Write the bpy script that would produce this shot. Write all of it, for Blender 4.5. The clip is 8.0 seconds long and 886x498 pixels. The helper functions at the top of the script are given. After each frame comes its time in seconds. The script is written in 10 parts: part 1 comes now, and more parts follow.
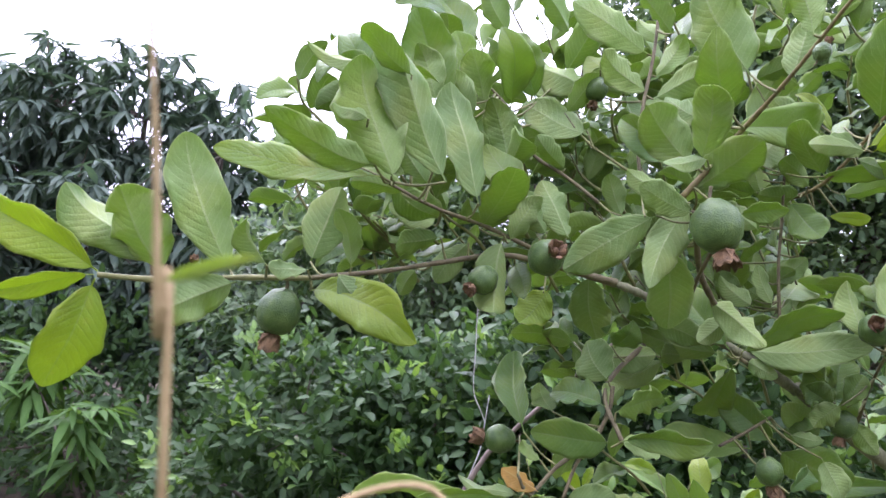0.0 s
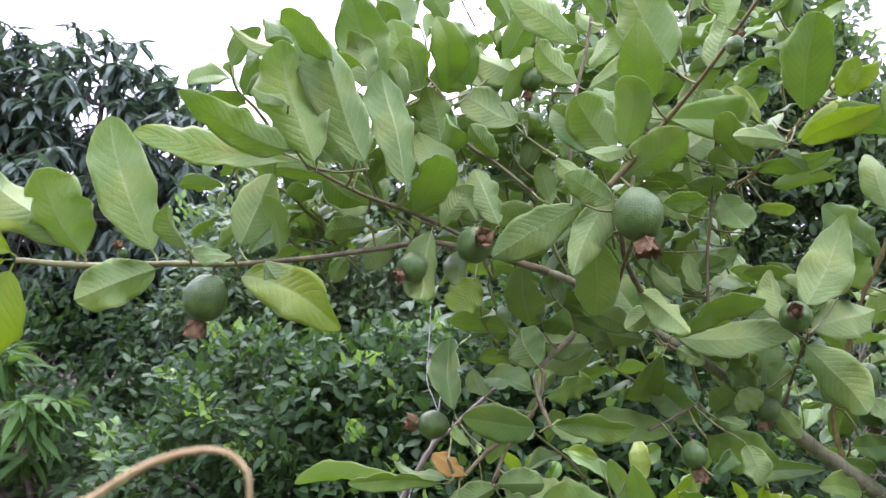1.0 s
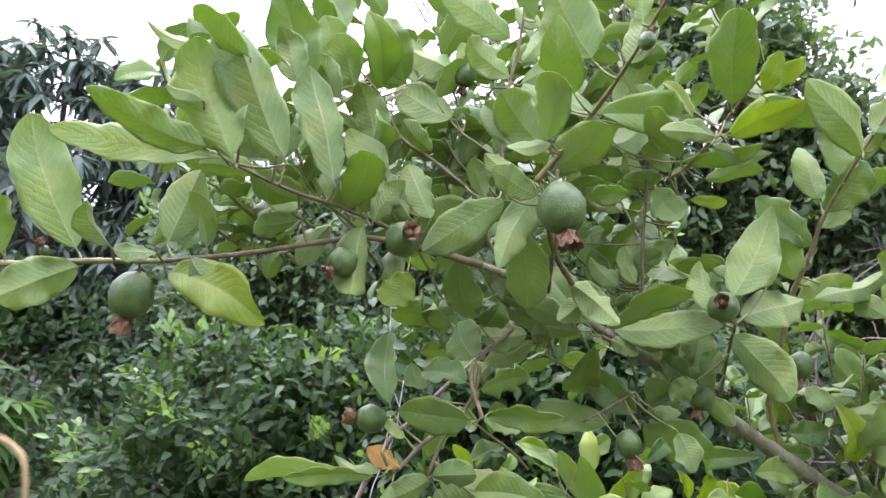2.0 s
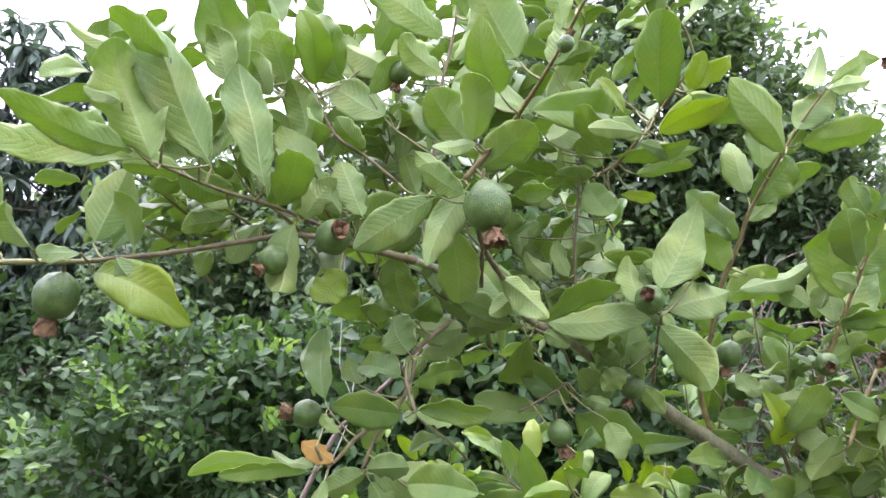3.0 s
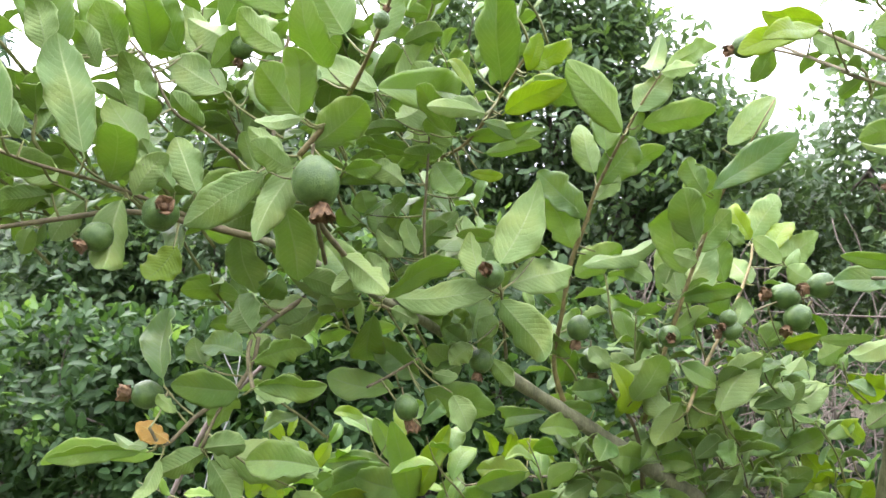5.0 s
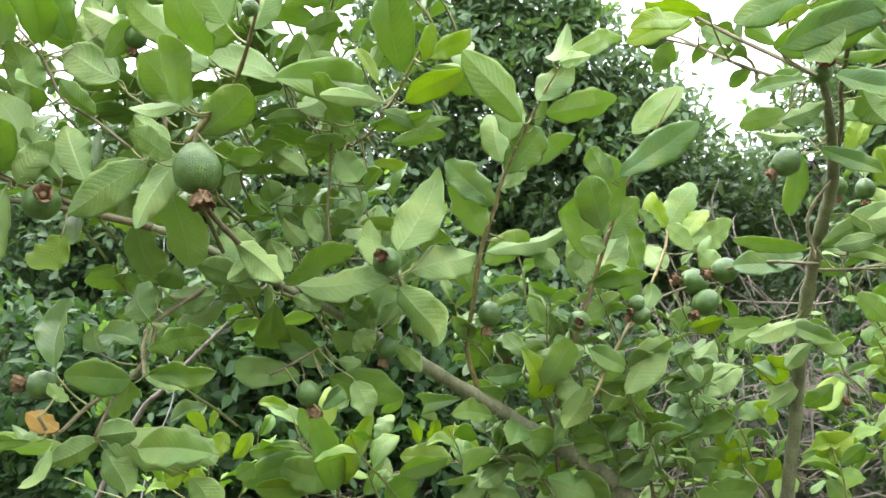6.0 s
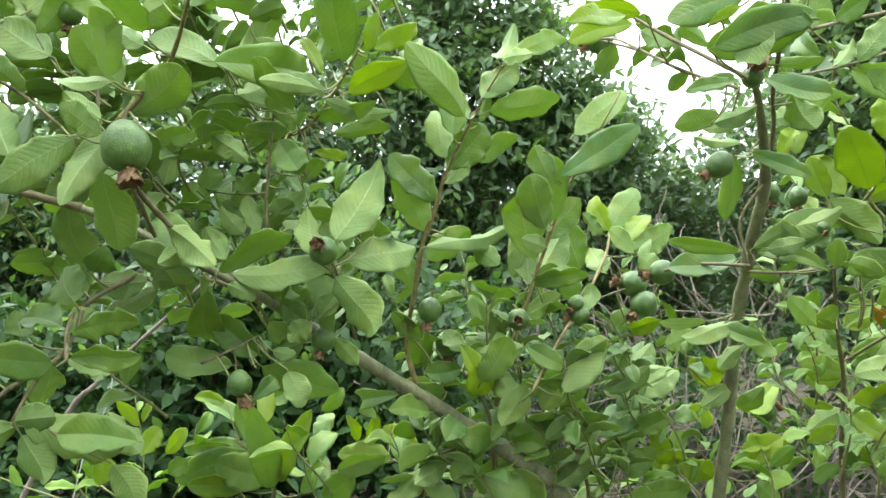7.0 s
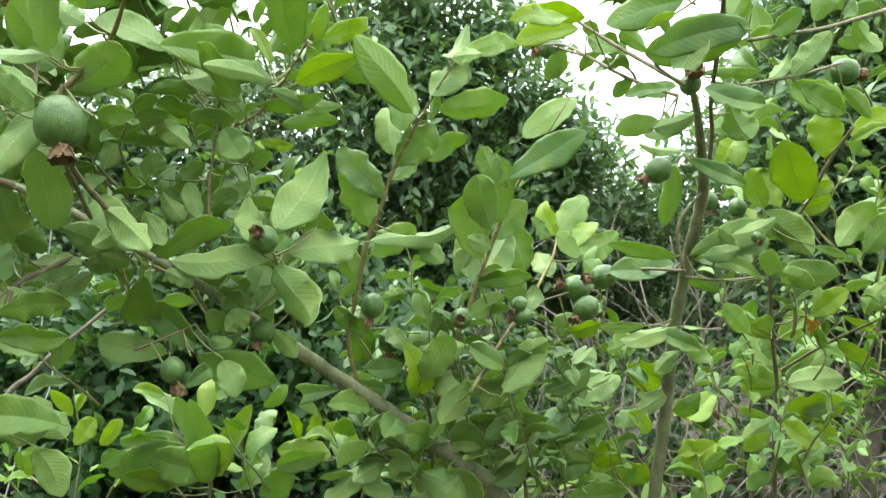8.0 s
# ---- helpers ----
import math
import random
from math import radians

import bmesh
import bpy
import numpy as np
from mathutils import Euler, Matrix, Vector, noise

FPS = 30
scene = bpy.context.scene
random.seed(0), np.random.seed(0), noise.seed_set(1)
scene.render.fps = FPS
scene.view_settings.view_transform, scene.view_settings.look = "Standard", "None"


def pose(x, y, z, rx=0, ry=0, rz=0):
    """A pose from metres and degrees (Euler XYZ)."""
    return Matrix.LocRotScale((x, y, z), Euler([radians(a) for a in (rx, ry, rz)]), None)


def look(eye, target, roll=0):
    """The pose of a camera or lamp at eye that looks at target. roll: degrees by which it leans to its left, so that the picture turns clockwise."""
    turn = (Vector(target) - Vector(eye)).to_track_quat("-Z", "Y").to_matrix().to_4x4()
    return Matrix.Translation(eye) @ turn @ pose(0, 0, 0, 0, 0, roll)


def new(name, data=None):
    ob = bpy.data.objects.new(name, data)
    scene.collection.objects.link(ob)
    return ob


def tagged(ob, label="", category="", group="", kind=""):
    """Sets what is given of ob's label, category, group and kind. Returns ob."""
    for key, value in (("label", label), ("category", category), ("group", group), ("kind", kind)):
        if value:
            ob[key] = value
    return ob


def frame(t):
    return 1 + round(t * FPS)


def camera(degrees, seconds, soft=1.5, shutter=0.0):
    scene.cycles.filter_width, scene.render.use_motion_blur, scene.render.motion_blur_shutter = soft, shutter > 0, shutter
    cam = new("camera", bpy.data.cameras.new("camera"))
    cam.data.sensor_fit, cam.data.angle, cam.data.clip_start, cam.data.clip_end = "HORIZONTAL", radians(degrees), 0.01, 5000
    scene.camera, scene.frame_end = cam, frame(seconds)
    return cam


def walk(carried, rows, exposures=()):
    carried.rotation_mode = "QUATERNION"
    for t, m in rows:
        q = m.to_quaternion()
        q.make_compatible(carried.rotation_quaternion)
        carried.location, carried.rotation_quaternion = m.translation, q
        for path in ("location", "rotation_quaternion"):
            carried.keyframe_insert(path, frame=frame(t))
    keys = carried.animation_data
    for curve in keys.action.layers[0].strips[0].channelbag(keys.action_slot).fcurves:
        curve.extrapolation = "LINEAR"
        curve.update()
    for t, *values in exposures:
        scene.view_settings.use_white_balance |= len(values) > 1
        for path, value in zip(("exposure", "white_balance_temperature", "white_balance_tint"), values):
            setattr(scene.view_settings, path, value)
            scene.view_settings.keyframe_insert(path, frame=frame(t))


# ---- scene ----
cam = camera(60.4, 8.0)
PATH = [
    (0, (0.172, -0.006, 1.576), (0.007, 1.984, 1.688), 3.0),
    (0.5, (0.201, -0.006, 1.577), (0.072, 1.987, 1.679), 3.0),
    (1, (0.219, -0.011, 1.573), (0.144, 1.985, 1.667), 3.1),
    (1.5, (0.245, -0.02, 1.577), (0.213, 1.978, 1.666), 3.0),
    (1.7, (0.261, -0.017, 1.573), (0.23, 1.981, 1.661), 2.8),
    (2.8, (0.306, -0.029, 1.584), (0.388, 1.968, 1.652), 1.9),
    (3, (0.318, -0.033, 1.588), (0.411, 1.964, 1.644), 2.0),
    (3.5, (0.35, -0.038, 1.582), (0.501, 1.956, 1.61), 1.6),
    (4, (0.382, -0.042, 1.577), (0.588, 1.948, 1.61), 1.5),
    (4.5, (0.407, -0.046, 1.574), (0.676, 1.935, 1.61), 1.8),
    (4.7, (0.415, -0.049, 1.578), (0.699, 1.93, 1.61), 1.8),
    (5.8, (0.495, -0.082, 1.573), (0.898, 1.877, 1.588), 0.9),
    (6, (0.526, -0.091, 1.568), (0.928, 1.868, 1.582), 1.0),
    (6.5, (0.522, -0.085, 1.531), (0.993, 1.858, 1.577), 1.8),
    (7, (0.556, -0.095, 1.542), (1.068, 1.838, 1.583), 2.5),
    (7.5, (0.592, -0.111, 1.551), (1.136, 1.813, 1.591), 2.9),
    (8, (0.588, -0.111, 1.521), (1.193, 1.794, 1.592), 4.5),
]
walk(cam, [(t, look(eye, target, roll)) for t, eye, target, roll in PATH],
     exposures=[(0, 1.02, 5640, 40), (4.5, 1.49, 6020, 29), (8, 1.29, 6200, 4)])
cam.data.dof.use_dof = True
cam.data.dof.focus_distance = 1.15
cam.data.dof.aperture_fstop = 14.0

# ---- sky and light: bright thin overcast ----
SUN_EL, SUN_AZ = radians(56), radians(-28)
world = bpy.data.worlds.new("sky")
scene.world = world
world.use_nodes = True
wn, wl = world.node_tree.nodes, world.node_tree.links
wn.clear()
w_out = wn.new("ShaderNodeOutputWorld")
w_bg = wn.new("ShaderNodeBackground")
w_sky = wn.new("ShaderNodeTexSky")
w_sky.sky_type = "NISHITA"
w_sky.sun_disc = False
w_sky.sun_elevation = SUN_EL
w_sky.sun_rotation = SUN_AZ
w_hsv = wn.new("ShaderNodeHueSaturation")
w_hsv.inputs["Saturation"].default_value = 0.12
w_mix = wn.new("ShaderNodeMix")
w_mix.data_type = "RGBA"
w_mix.inputs[0].default_value = 0.72
w_mix.inputs[7].default_value = (16.5, 16.9, 17.3, 1)
wl.new(w_sky.outputs[0], w_hsv.inputs["Color"])
wl.new(w_hsv.outputs[0], w_mix.inputs[6])
# a thin overcast grows brighter towards the zenith
w_tc = wn.new("ShaderNodeTexCoord")
w_sep = wn.new("ShaderNodeSeparateXYZ")
w_rmp = wn.new("ShaderNodeMapRange")
w_rmp.inputs["From Min"].default_value, w_rmp.inputs["From Max"].default_value = 0.0, 1.0
w_rmp.inputs["To Min"].default_value, w_rmp.inputs["To Max"].default_value = 0.55, 1.75
w_mul = wn.new("ShaderNodeVectorMath")
w_mul.operation = "SCALE"
wl.new(w_tc.outputs["Generated"], w_sep.inputs[0])
wl.new(w_sep.outputs["Z"], w_rmp.inputs["Value"])
wl.new(w_mix.outputs[2], w_mul.inputs[0])
wl.new(w_rmp.outputs[0], w_mul.inputs["Scale"])
wl.new(w_mul.outputs[0], w_bg.inputs["Color"])
w_bg.inputs["Strength"].default_value = 0.15
wl.new(w_bg.outputs[0], w_out.inputs["Surface"])

sun_data = bpy.data.lights.new("sun", "SUN")
sun_data.energy = 1.5
sun_data.angle = radians(20)
sun_data.color = (1.0, 0.95, 0.86)
sun = new("sun", sun_data)
sun.matrix_world = look((0, 0, 0), (-math.sin(SUN_AZ) * math.cos(SUN_EL), -math.cos(SUN_AZ) * math.cos(SUN_EL), -math.sin(SUN_EL)))


# ---- materials ----
def shader(name):
    m = bpy.data.materials.new(name)
    m.use_nodes = True
    nt = m.node_tree
    nt.nodes.clear()
    return m, nt.nodes, nt.links


def ramp(nodes, stops):
    r = nodes.new("ShaderNodeValToRGB")
    while len(r.color_ramp.elements) < len(stops):
        r.color_ramp.elements.new(0.5)
    for el, (p, c) in zip(r.color_ramp.elements, stops):
        el.position, el.color = p, (*c, 1)
    return r


def math_node(nodes, links, op, a, b=None):
    n = nodes.new("ShaderNodeMath")
    n.operation = op
    for i, x in enumerate((a, b)):
        if x is None:
            continue
        if isinstance(x, (int, float)):
            n.inputs[i].default_value = x
        else:
            links.new(x, n.inputs[i])
    return n.outputs[0]


def noise_node(nodes, links, scale, detail=3.0, vector=None):
    n = nodes.new("ShaderNodeTexNoise")
    n.inputs["Scale"].default_value = scale
    n.inputs["Detail"].default_value = detail
    if vector is not None:
        links.new(vector, n.inputs["Vector"])
    return n.outputs["Fac"]


def mix_color(nodes, links, fac, a, b, mode="MIX"):
    n = nodes.new("ShaderNodeMix")
    n.data_type, n.blend_type = "RGBA", mode
    for i, x in ((0, fac), (6, a), (7, b)):
        if isinstance(x, (int, float)):
            n.inputs[i].default_value = x
        elif isinstance(x, tuple):
            n.inputs[i].default_value = (*x, 1)
        else:
            links.new(x, n.inputs[i])
    return n.outputs[2]


def leaf_material(name, dark, light, vein, through_col, rough=0.5, sheer=0.4, relief=0.5, ribs=13.0, island=False, gloss=0.42, spots=(0.22, 0.17, 0.05), spotty=0.0, yellowed=0.45):
    """A blade with a midrib and curved side veins; UV x runs along it, y across it (midrib at 0.5)."""
    m, n, l = shader(name)
    out = n.new("ShaderNodeOutputMaterial")
    if island:
        rnd = n.new("ShaderNodeNewGeometry").outputs["Random Per Island"]
    else:
        rnd = n.new("ShaderNodeObjectInfo").outputs["Random"]
    tc = n.new("ShaderNodeTexCoord")
    sep = n.new("ShaderNodeSeparateXYZ")
    l.new(tc.outputs["UV"], sep.inputs[0])
    across = math_node(n, l, "ABSOLUTE", math_node(n, l, "SUBTRACT", sep.outputs["Y"], 0.5))
    blotch = noise_node(n, l, 42.0, 4.0, tc.outputs["Object"])
    # side veins sweep towards the tip as they near the margin
    phase = math_node(n, l, "SUBTRACT", sep.outputs["X"], math_node(n, l, "MULTIPLY", math_node(n, l, "POWER", across, 1.25), 0.5))
    phase = math_node(n, l, "ADD", phase, math_node(n, l, "MULTIPLY", math_node(n, l, "SUBTRACT", blotch, 0.5), 0.025))
    wave = math_node(n, l, "ABSOLUTE", math_node(n, l, "SINE", math_node(n, l, "MULTIPLY", phase, math.pi * ribs)))
    rib = math_node(n, l, "POWER", math_node(n, l, "SUBTRACT", 1.0, wave), 6.0)
    pucker = math_node(n, l, "POWER", wave, 0.6)
    mid = math_node(n, l, "LESS_THAN", across, 0.02)
    # pale margin: its own tint plus the lit edge, both put into the colour
    lit_rim = math_node(n, l, "MULTIPLY", math_node(n, l, "GREATER_THAN", across, 0.48), 1.0)
    veins = math_node(n, l, "MAXIMUM", math_node(n, l, "MAXIMUM", math_node(n, l, "MULTIPLY", math_node(n, l, "MULTIPLY", rib, math_node(n, l, "ADD", 0.25, blotch)), 0.9), mid), lit_rim)
    grain = noise_node(n, l, 420.0, 3.0, tc.outputs["Object"])
    tone = math_node(n, l, "ADD", math_node(n, l, "MULTIPLY", rnd, 0.75), math_node(n, l, "MULTIPLY", math_node(n, l, "SUBTRACT", blotch, 0.5), 0.6))
    base = mix_color(n, l, tone, dark, light)
    base = mix_color(n, l, math_node(n, l, "MULTIPLY", math_node(n, l, "SUBTRACT", grain, 0.45), 0.5), base, vein)
    patch = ramp(n, [(0.48, (0, 0, 0)), (0.74, (1, 1, 1))])
    l.new(noise_node(n, l, 17.0, 2.0, tc.outputs["Object"]), patch.inputs[0])
    base = mix_color(n, l, math_node(n, l, "MULTIPLY", patch.outputs[0], yellowed), base, (light[0] * 1.25, light[1] * 1.02, light[2] * 0.7))
    base = mix_color(n, l, math_node(n, l, "MULTIPLY", veins, 0.68), base, vein)
    if spotty:
        fleck = ramp(n, [(0.64, (0, 0, 0)), (0.70, (1, 1, 1))])
        l.new(noise_node(n, l, 75.0, 2.0, tc.outputs["Object"]), fleck.inputs[0])
        base = mix_color(n, l, math_node(n, l, "MULTIPLY", fleck.outputs[0], spotty), base, spots)
    bump = n.new("ShaderNodeBump")
    bump.inputs["Strength"].default_value = relief
    bump.inputs["Distance"].default_value = 0.0035
    l.new(math_node(n, l, "ADD", math_node(n, l, "ADD", math_node(n, l, "MULTIPLY", pucker, math_node(n, l, "MULTIPLY", blotch, 0.34)), math_node(n, l, "MULTIPLY", blotch, 0.6)), math_node(n, l, "MULTIPLY", grain, 0.3)), bump.inputs["Height"])
    bs = n.new("ShaderNodeBsdfPrincipled")
    l.new(base, bs.inputs["Base Color"])
    bs.inputs["Roughness"].default_value = rough
    bs.inputs["Specular IOR Level"].default_value = gloss
    l.new(bump.outputs[0], bs.inputs["Normal"])
    tr = n.new("ShaderNodeBsdfTranslucent")
    l.new(mix_color(n, l, math_node(n, l, "MULTIPLY", veins, 0.4), mix_color(n, l, tone, tuple(c * 0.8 for c in through_col), through_col), dark), tr.inputs["Color"])
    mx = n.new("ShaderNodeMixShader")
    mx.inputs[0].default_value = sheer
    l.new(bs.outputs[0], mx.inputs[1])
    l.new(tr.outputs[0], mx.inputs[2])
    l.new(mx.outputs[0], out.inputs["Surface"])
    return m


def rough_material(name, dark, light, scale=30.0, rough=0.8, relief=0.5, fine=250.0, spec=0.3, distance=0.002, stretch=(1, 1, 1)):
    m, n, l = shader(name)
    out = n.new("ShaderNodeOutputMaterial")
    tc = n.new("ShaderNodeTexCoord")
    mp = n.new("ShaderNodeMapping")
    mp.inputs["Scale"].default_value = stretch
    l.new(tc.outputs["Object"], mp.inputs[0])
    big = noise_node(n, l, scale, 5.0, mp.outputs[0])
    small = noise_node(n, l, fine, 4.0, mp.outputs[0])
    r = ramp(n, [(0.3, dark), (0.7, light)])
    l.new(math_node(n, l, "ADD", math_node(n, l, "MULTIPLY", big, 0.65), math_node(n, l, "MULTIPLY", small, 0.35)), r.inputs[0])
    bump = n.new("ShaderNodeBump")
    bump.inputs["Strength"].default_value = relief
    bump.inputs["Distance"].default_value = distance
    l.new(math_node(n, l, "ADD", big, small), bump.inputs["Height"])
    bs = n.new("ShaderNodeBsdfPrincipled")
    l.new(r.outputs[0], bs.inputs["Base Color"])
    bs.inputs["Roughness"].default_value = rough
    bs.inputs["Specular IOR Level"].default_value = spec
    l.new(bump.outputs[0], bs.inputs["Normal"])
    l.new(bs.outputs[0], out.inputs["Surface"])
    return m


M_UNDER = leaf_material("leaf_underside", (0.135, 0.235, 0.072), (0.28, 0.39, 0.132), (0.45, 0.53, 0.23), (0.44, 0.60, 0.14), 0.55, 0.42, 0.8, gloss=0.25, spots=(0.30, 0.25, 0.07), spotty=0.12)
M_UPPER = leaf_material("leaf_upper", (0.06, 0.15, 0.035), (0.20, 0.31, 0.066), (0.31, 0.40, 0.14), (0.36, 0.54, 0.06), 0.42, 0.42, 0.6, spots=(0.26, 0.2, 0.06), spotty=0.12)
M_YOUNG = leaf_material("leaf_young", (0.11, 0.22, 0.02), (0.26, 0.365, 0.035), (0.38, 0.47, 0.11), (0.47, 0.61, 0.03), 0.42, 0.52, 0.9, spots=(0.36, 0.30, 0.06), spotty=0.3)
M_OCHRE = leaf_material("leaf_withering", (0.30, 0.17, 0.03), (0.44, 0.29, 0.05), (0.50, 0.42, 0.10), (0.62, 0.38, 0.04), 0.6, 0.4, 0.6, spotty=0.6)
M_BUSH = leaf_material("bush_leaf", (0.014, 0.040, 0.014), (0.042, 0.092, 0.028), (0.09, 0.15, 0.04), (0.08, 0.18, 0.02), 0.55, 0.28, 0.2, 9.0, True, 0.22)
M_BUSH_PALE = leaf_material("bush_leaf_pale", (0.06, 0.14, 0.022), (0.13, 0.25, 0.045), (0.22, 0.34, 0.08), (0.24, 0.42, 0.05), 0.4, 0.35, 0.2, 9.0, True)
# mango leaf lifted towards blue-grey: haze is put into the colour
M_HAZY_MANGO = leaf_material("mango_leaf_hazed", (0.045, 0.078, 0.058), (0.095, 0.14, 0.105), (0.12, 0.16, 0.09), (0.10, 0.18, 0.07), 0.65, 0.25, 0.2, 18.0, True, 0.25)
M_SAPLING = leaf_material("sapling_leaf", (0.022, 0.07, 0.011), (0.052, 0.13, 0.02), (0.12, 0.2, 0.05), (0.11, 0.22, 0.025), 0.6, 0.3, 0.2, 16.0, True, 0.18)
# background trees: leaf colour raised and slightly blued to carry the haze
M_HAZY_WOODS = leaf_material("woodland_leaf_hazed", (0.05, 0.098, 0.045), (0.12, 0.19, 0.085), (0.15, 0.22, 0.09), (0.17, 0.29, 0.065), 0.42, 0.3, 0.1, 8.0, True, 0.3)
M_UNDER_IN = leaf_material("inner_leaf_underside", (0.135, 0.235, 0.072), (0.255, 0.36, 0.118), (0.44, 0.52, 0.22), (0.44, 0.60, 0.14), 0.55, 0.42, 0.8, island=True, gloss=0.25)
M_UPPER_IN = leaf_material("inner_leaf_upper", (0.062, 0.15, 0.032), (0.165, 0.275, 0.05), (0.29, 0.38, 0.13), (0.36, 0.52, 0.08), 0.42, 0.40, 0.8, island=True)
M_YOUNG_IN = leaf_material("inner_leaf_young", (0.08, 0.19, 0.022), (0.20, 0.33, 0.04), (0.34, 0.45, 0.11), (0.33, 0.50, 0.035), 0.45, 0.48, 0.8, island=True)
M_BARK = rough_material("guava_bark", (0.08, 0.083, 0.045), (0.25, 0.255, 0.14), 40.0, 0.75, 0.6, 320.0, stretch=(1, 1, 0.4))
M_TWIG = rough_material("twig_bark", (0.065, 0.055, 0.028), (0.19, 0.165, 0.08), 60.0, 0.7, 0.4, 400.0)
M_STALK = rough_material("green_stalk", (0.11, 0.12, 0.04), (0.25, 0.25, 0.095), 60.0, 0.6, 0.3, 400.0)
M_SHOOT = rough_material("shoot_bark", (0.10, 0.085, 0.035), (0.27, 0.22, 0.085), 60.0, 0.65, 0.3, 400.0)
M_TRUNK = rough_material("old_bark", (0.05, 0.04, 0.03), (0.18, 0.15, 0.12), 14.0, 0.9, 0.8, 90.0, distance=0.01)
M_SKIN = rough_material("guava_skin", (0.026, 0.07, 0.013), (0.105, 0.17, 0.04), 70.0, 0.4, 0.5, 520.0, 0.35, 0.0022)
M_CALYX = rough_material("dry_calyx", (0.055, 0.036, 0.022), (0.30, 0.185, 0.09), 160.0, 0.85, 0.7, 700.0)
M_DRY = rough_material("dry_stalk", (0.23, 0.165, 0.07), (0.42, 0.33, 0.16), 60.0, 0.7, 0.4, 500.0)
M_BRUSH = rough_material("dead_brush", (0.085, 0.07, 0.055), (0.24, 0.2, 0.16), 20.0, 0.9, 0.4, 200.0)
M_CORD = rough_material("pale_cord", (0.26, 0.26, 0.24), (0.46, 0.45, 0.42), 120.0, 0.7, 0.3, 700.0)
M_SOIL = rough_material("leaf_litter", (0.02, 0.018, 0.011), (0.085, 0.07, 0.04), 6.0, 0.95, 0.9, 60.0, distance=0.02)


# ---- builders ----
def mesh_object(name, verts, faces, material, parent=None, label="", uvs=None, smooth=True):
    me = bpy.data.meshes.new(name)
    me.from_pydata(verts, [], faces)
    for mt in (material if isinstance(material, (list, tuple)) else [material]):
        me.materials.append(mt)
    if uvs is not None:
        layer = me.uv_layers.new(name="UVMap")
        idx = np.empty(len(me.loops), dtype=np.int32)
        me.loops.foreach_get("vertex_index", idx)
        layer.data.foreach_set("uv", np.asarray(uvs, dtype=np.float32)[idx].ravel())
    if smooth:
        me.polygons.foreach_set("use_smooth", np.ones(len(me.polygons), dtype=bool))
    me.update()
    ob = new(name, me)
    if parent is not None:
        ob.parent = parent
    if label:
        tagged(ob, label)
    return ob


def part(name, bm, material, parent, label=""):
    """Links a bmesh as one mesh object under a thing or a part."""
    me = bpy.data.meshes.new(name)
    bm.to_mesh(me)
    bm.free()
    me.materials.append(material)
    me.polygons.foreach_set("use_smooth", np.ones(len(me.polygons), dtype=bool))
    ob = new(name, me)
    ob.parent = parent
    if label:
        tagged(ob, label)
    return ob


def spline(points, per=6):
    """Catmull-Rom through points (x, y, z, r)."""
    p = np.array(points, dtype=float)
    if len(p) < 3:
        return np.array([p[0] * (1 - u) + p[-1] * u for u in np.linspace(0, 1, 4)])
    ext = np.vstack([2 * p[0] - p[1], p, 2 * p[-1] - p[-2]])
    ext[:, 3] = np.maximum(ext[:, 3], p[:, 3].min())
    out = []
    for i in range(1, len(ext) - 2):
        a, b, c, d = ext[i - 1], ext[i], ext[i + 1], ext[i + 2]
        for u in np.linspace(0, 1, per, endpoint=False):
            out.append(0.5 * (2 * b + (c - a) * u + (2 * a - 5 * b + 4 * c - d) * u * u + (3 * b - a - 3 * c + d) * u ** 3))
    out.append(p[-1])
    return np.array(out)


def tube(points, sides=7, per=6, wobble=0.06, rng=None):
    """Vertices and faces of a tapered stalk."""
    rng = rng or np.random.default_rng(1)
    q = spline(points, per)
    pos, rad = q[:, :3], q[:, 3]
    tang = np.gradient(pos, axis=0)
    tang /= np.linalg.norm(tang, axis=1, keepdims=True) + 1e-9
    ref = np.array([0.0, 0.0, 1.0]) if abs(tang[0][2]) < 0.9 else np.array([1.0, 0.0, 0.0])
    verts, faces = [], []
    n1 = np.cross(tang[0], ref)
    for i in range(len(pos)):
        n1 = n1 - tang[i] * (n1 @ tang[i])
        n1 /= np.linalg.norm(n1) + 1e-9
        n2 = np.cross(tang[i], n1)
        swell = 1 + wobble * rng.normal()
        for k in range(sides):
            a = 2 * math.pi * k / sides
            verts.append(pos[i] + rad[i] * swell * (math.cos(a) * n1 + math.sin(a) * n2))
    for i in range(len(pos) - 1):
        for k in range(sides):
            j = (k + 1) % sides
            faces.append((i * sides + k, i * sides + j, (i + 1) * sides + j, (i + 1) * sides + k))
    faces.append(tuple(range(sides))[::-1])
    faces.append(tuple((len(pos) - 1) * sides + k for k in range(sides)))
    return verts, faces


def tubes(paths, sides=6, per=4, wobble=0.05, seed=1):
    rng = np.random.default_rng(seed)
    verts, faces = [], []
    for p in paths:
        v, f = tube(p, sides, per, wobble, rng)
        o = len(verts)
        verts += v
        faces += [tuple(i + o for i in q) for q in f]
    return verts, faces


def twig(tree, points, bark=None):
    """A limb or twig of a guava tree."""
    thick = max(p[3] for p in points)
    v, f = tube(points, 12 if thick > 0.009 else 7, 6, 0.07, np.random.default_rng(int(abs(points[0][0]) * 9999)))
    return mesh_object("limb" if thick > 0.009 else "twig", v, f, bark or (M_BARK if thick > 0.007 else M_TWIG if thick > 0.0022 else M_STALK), tree)


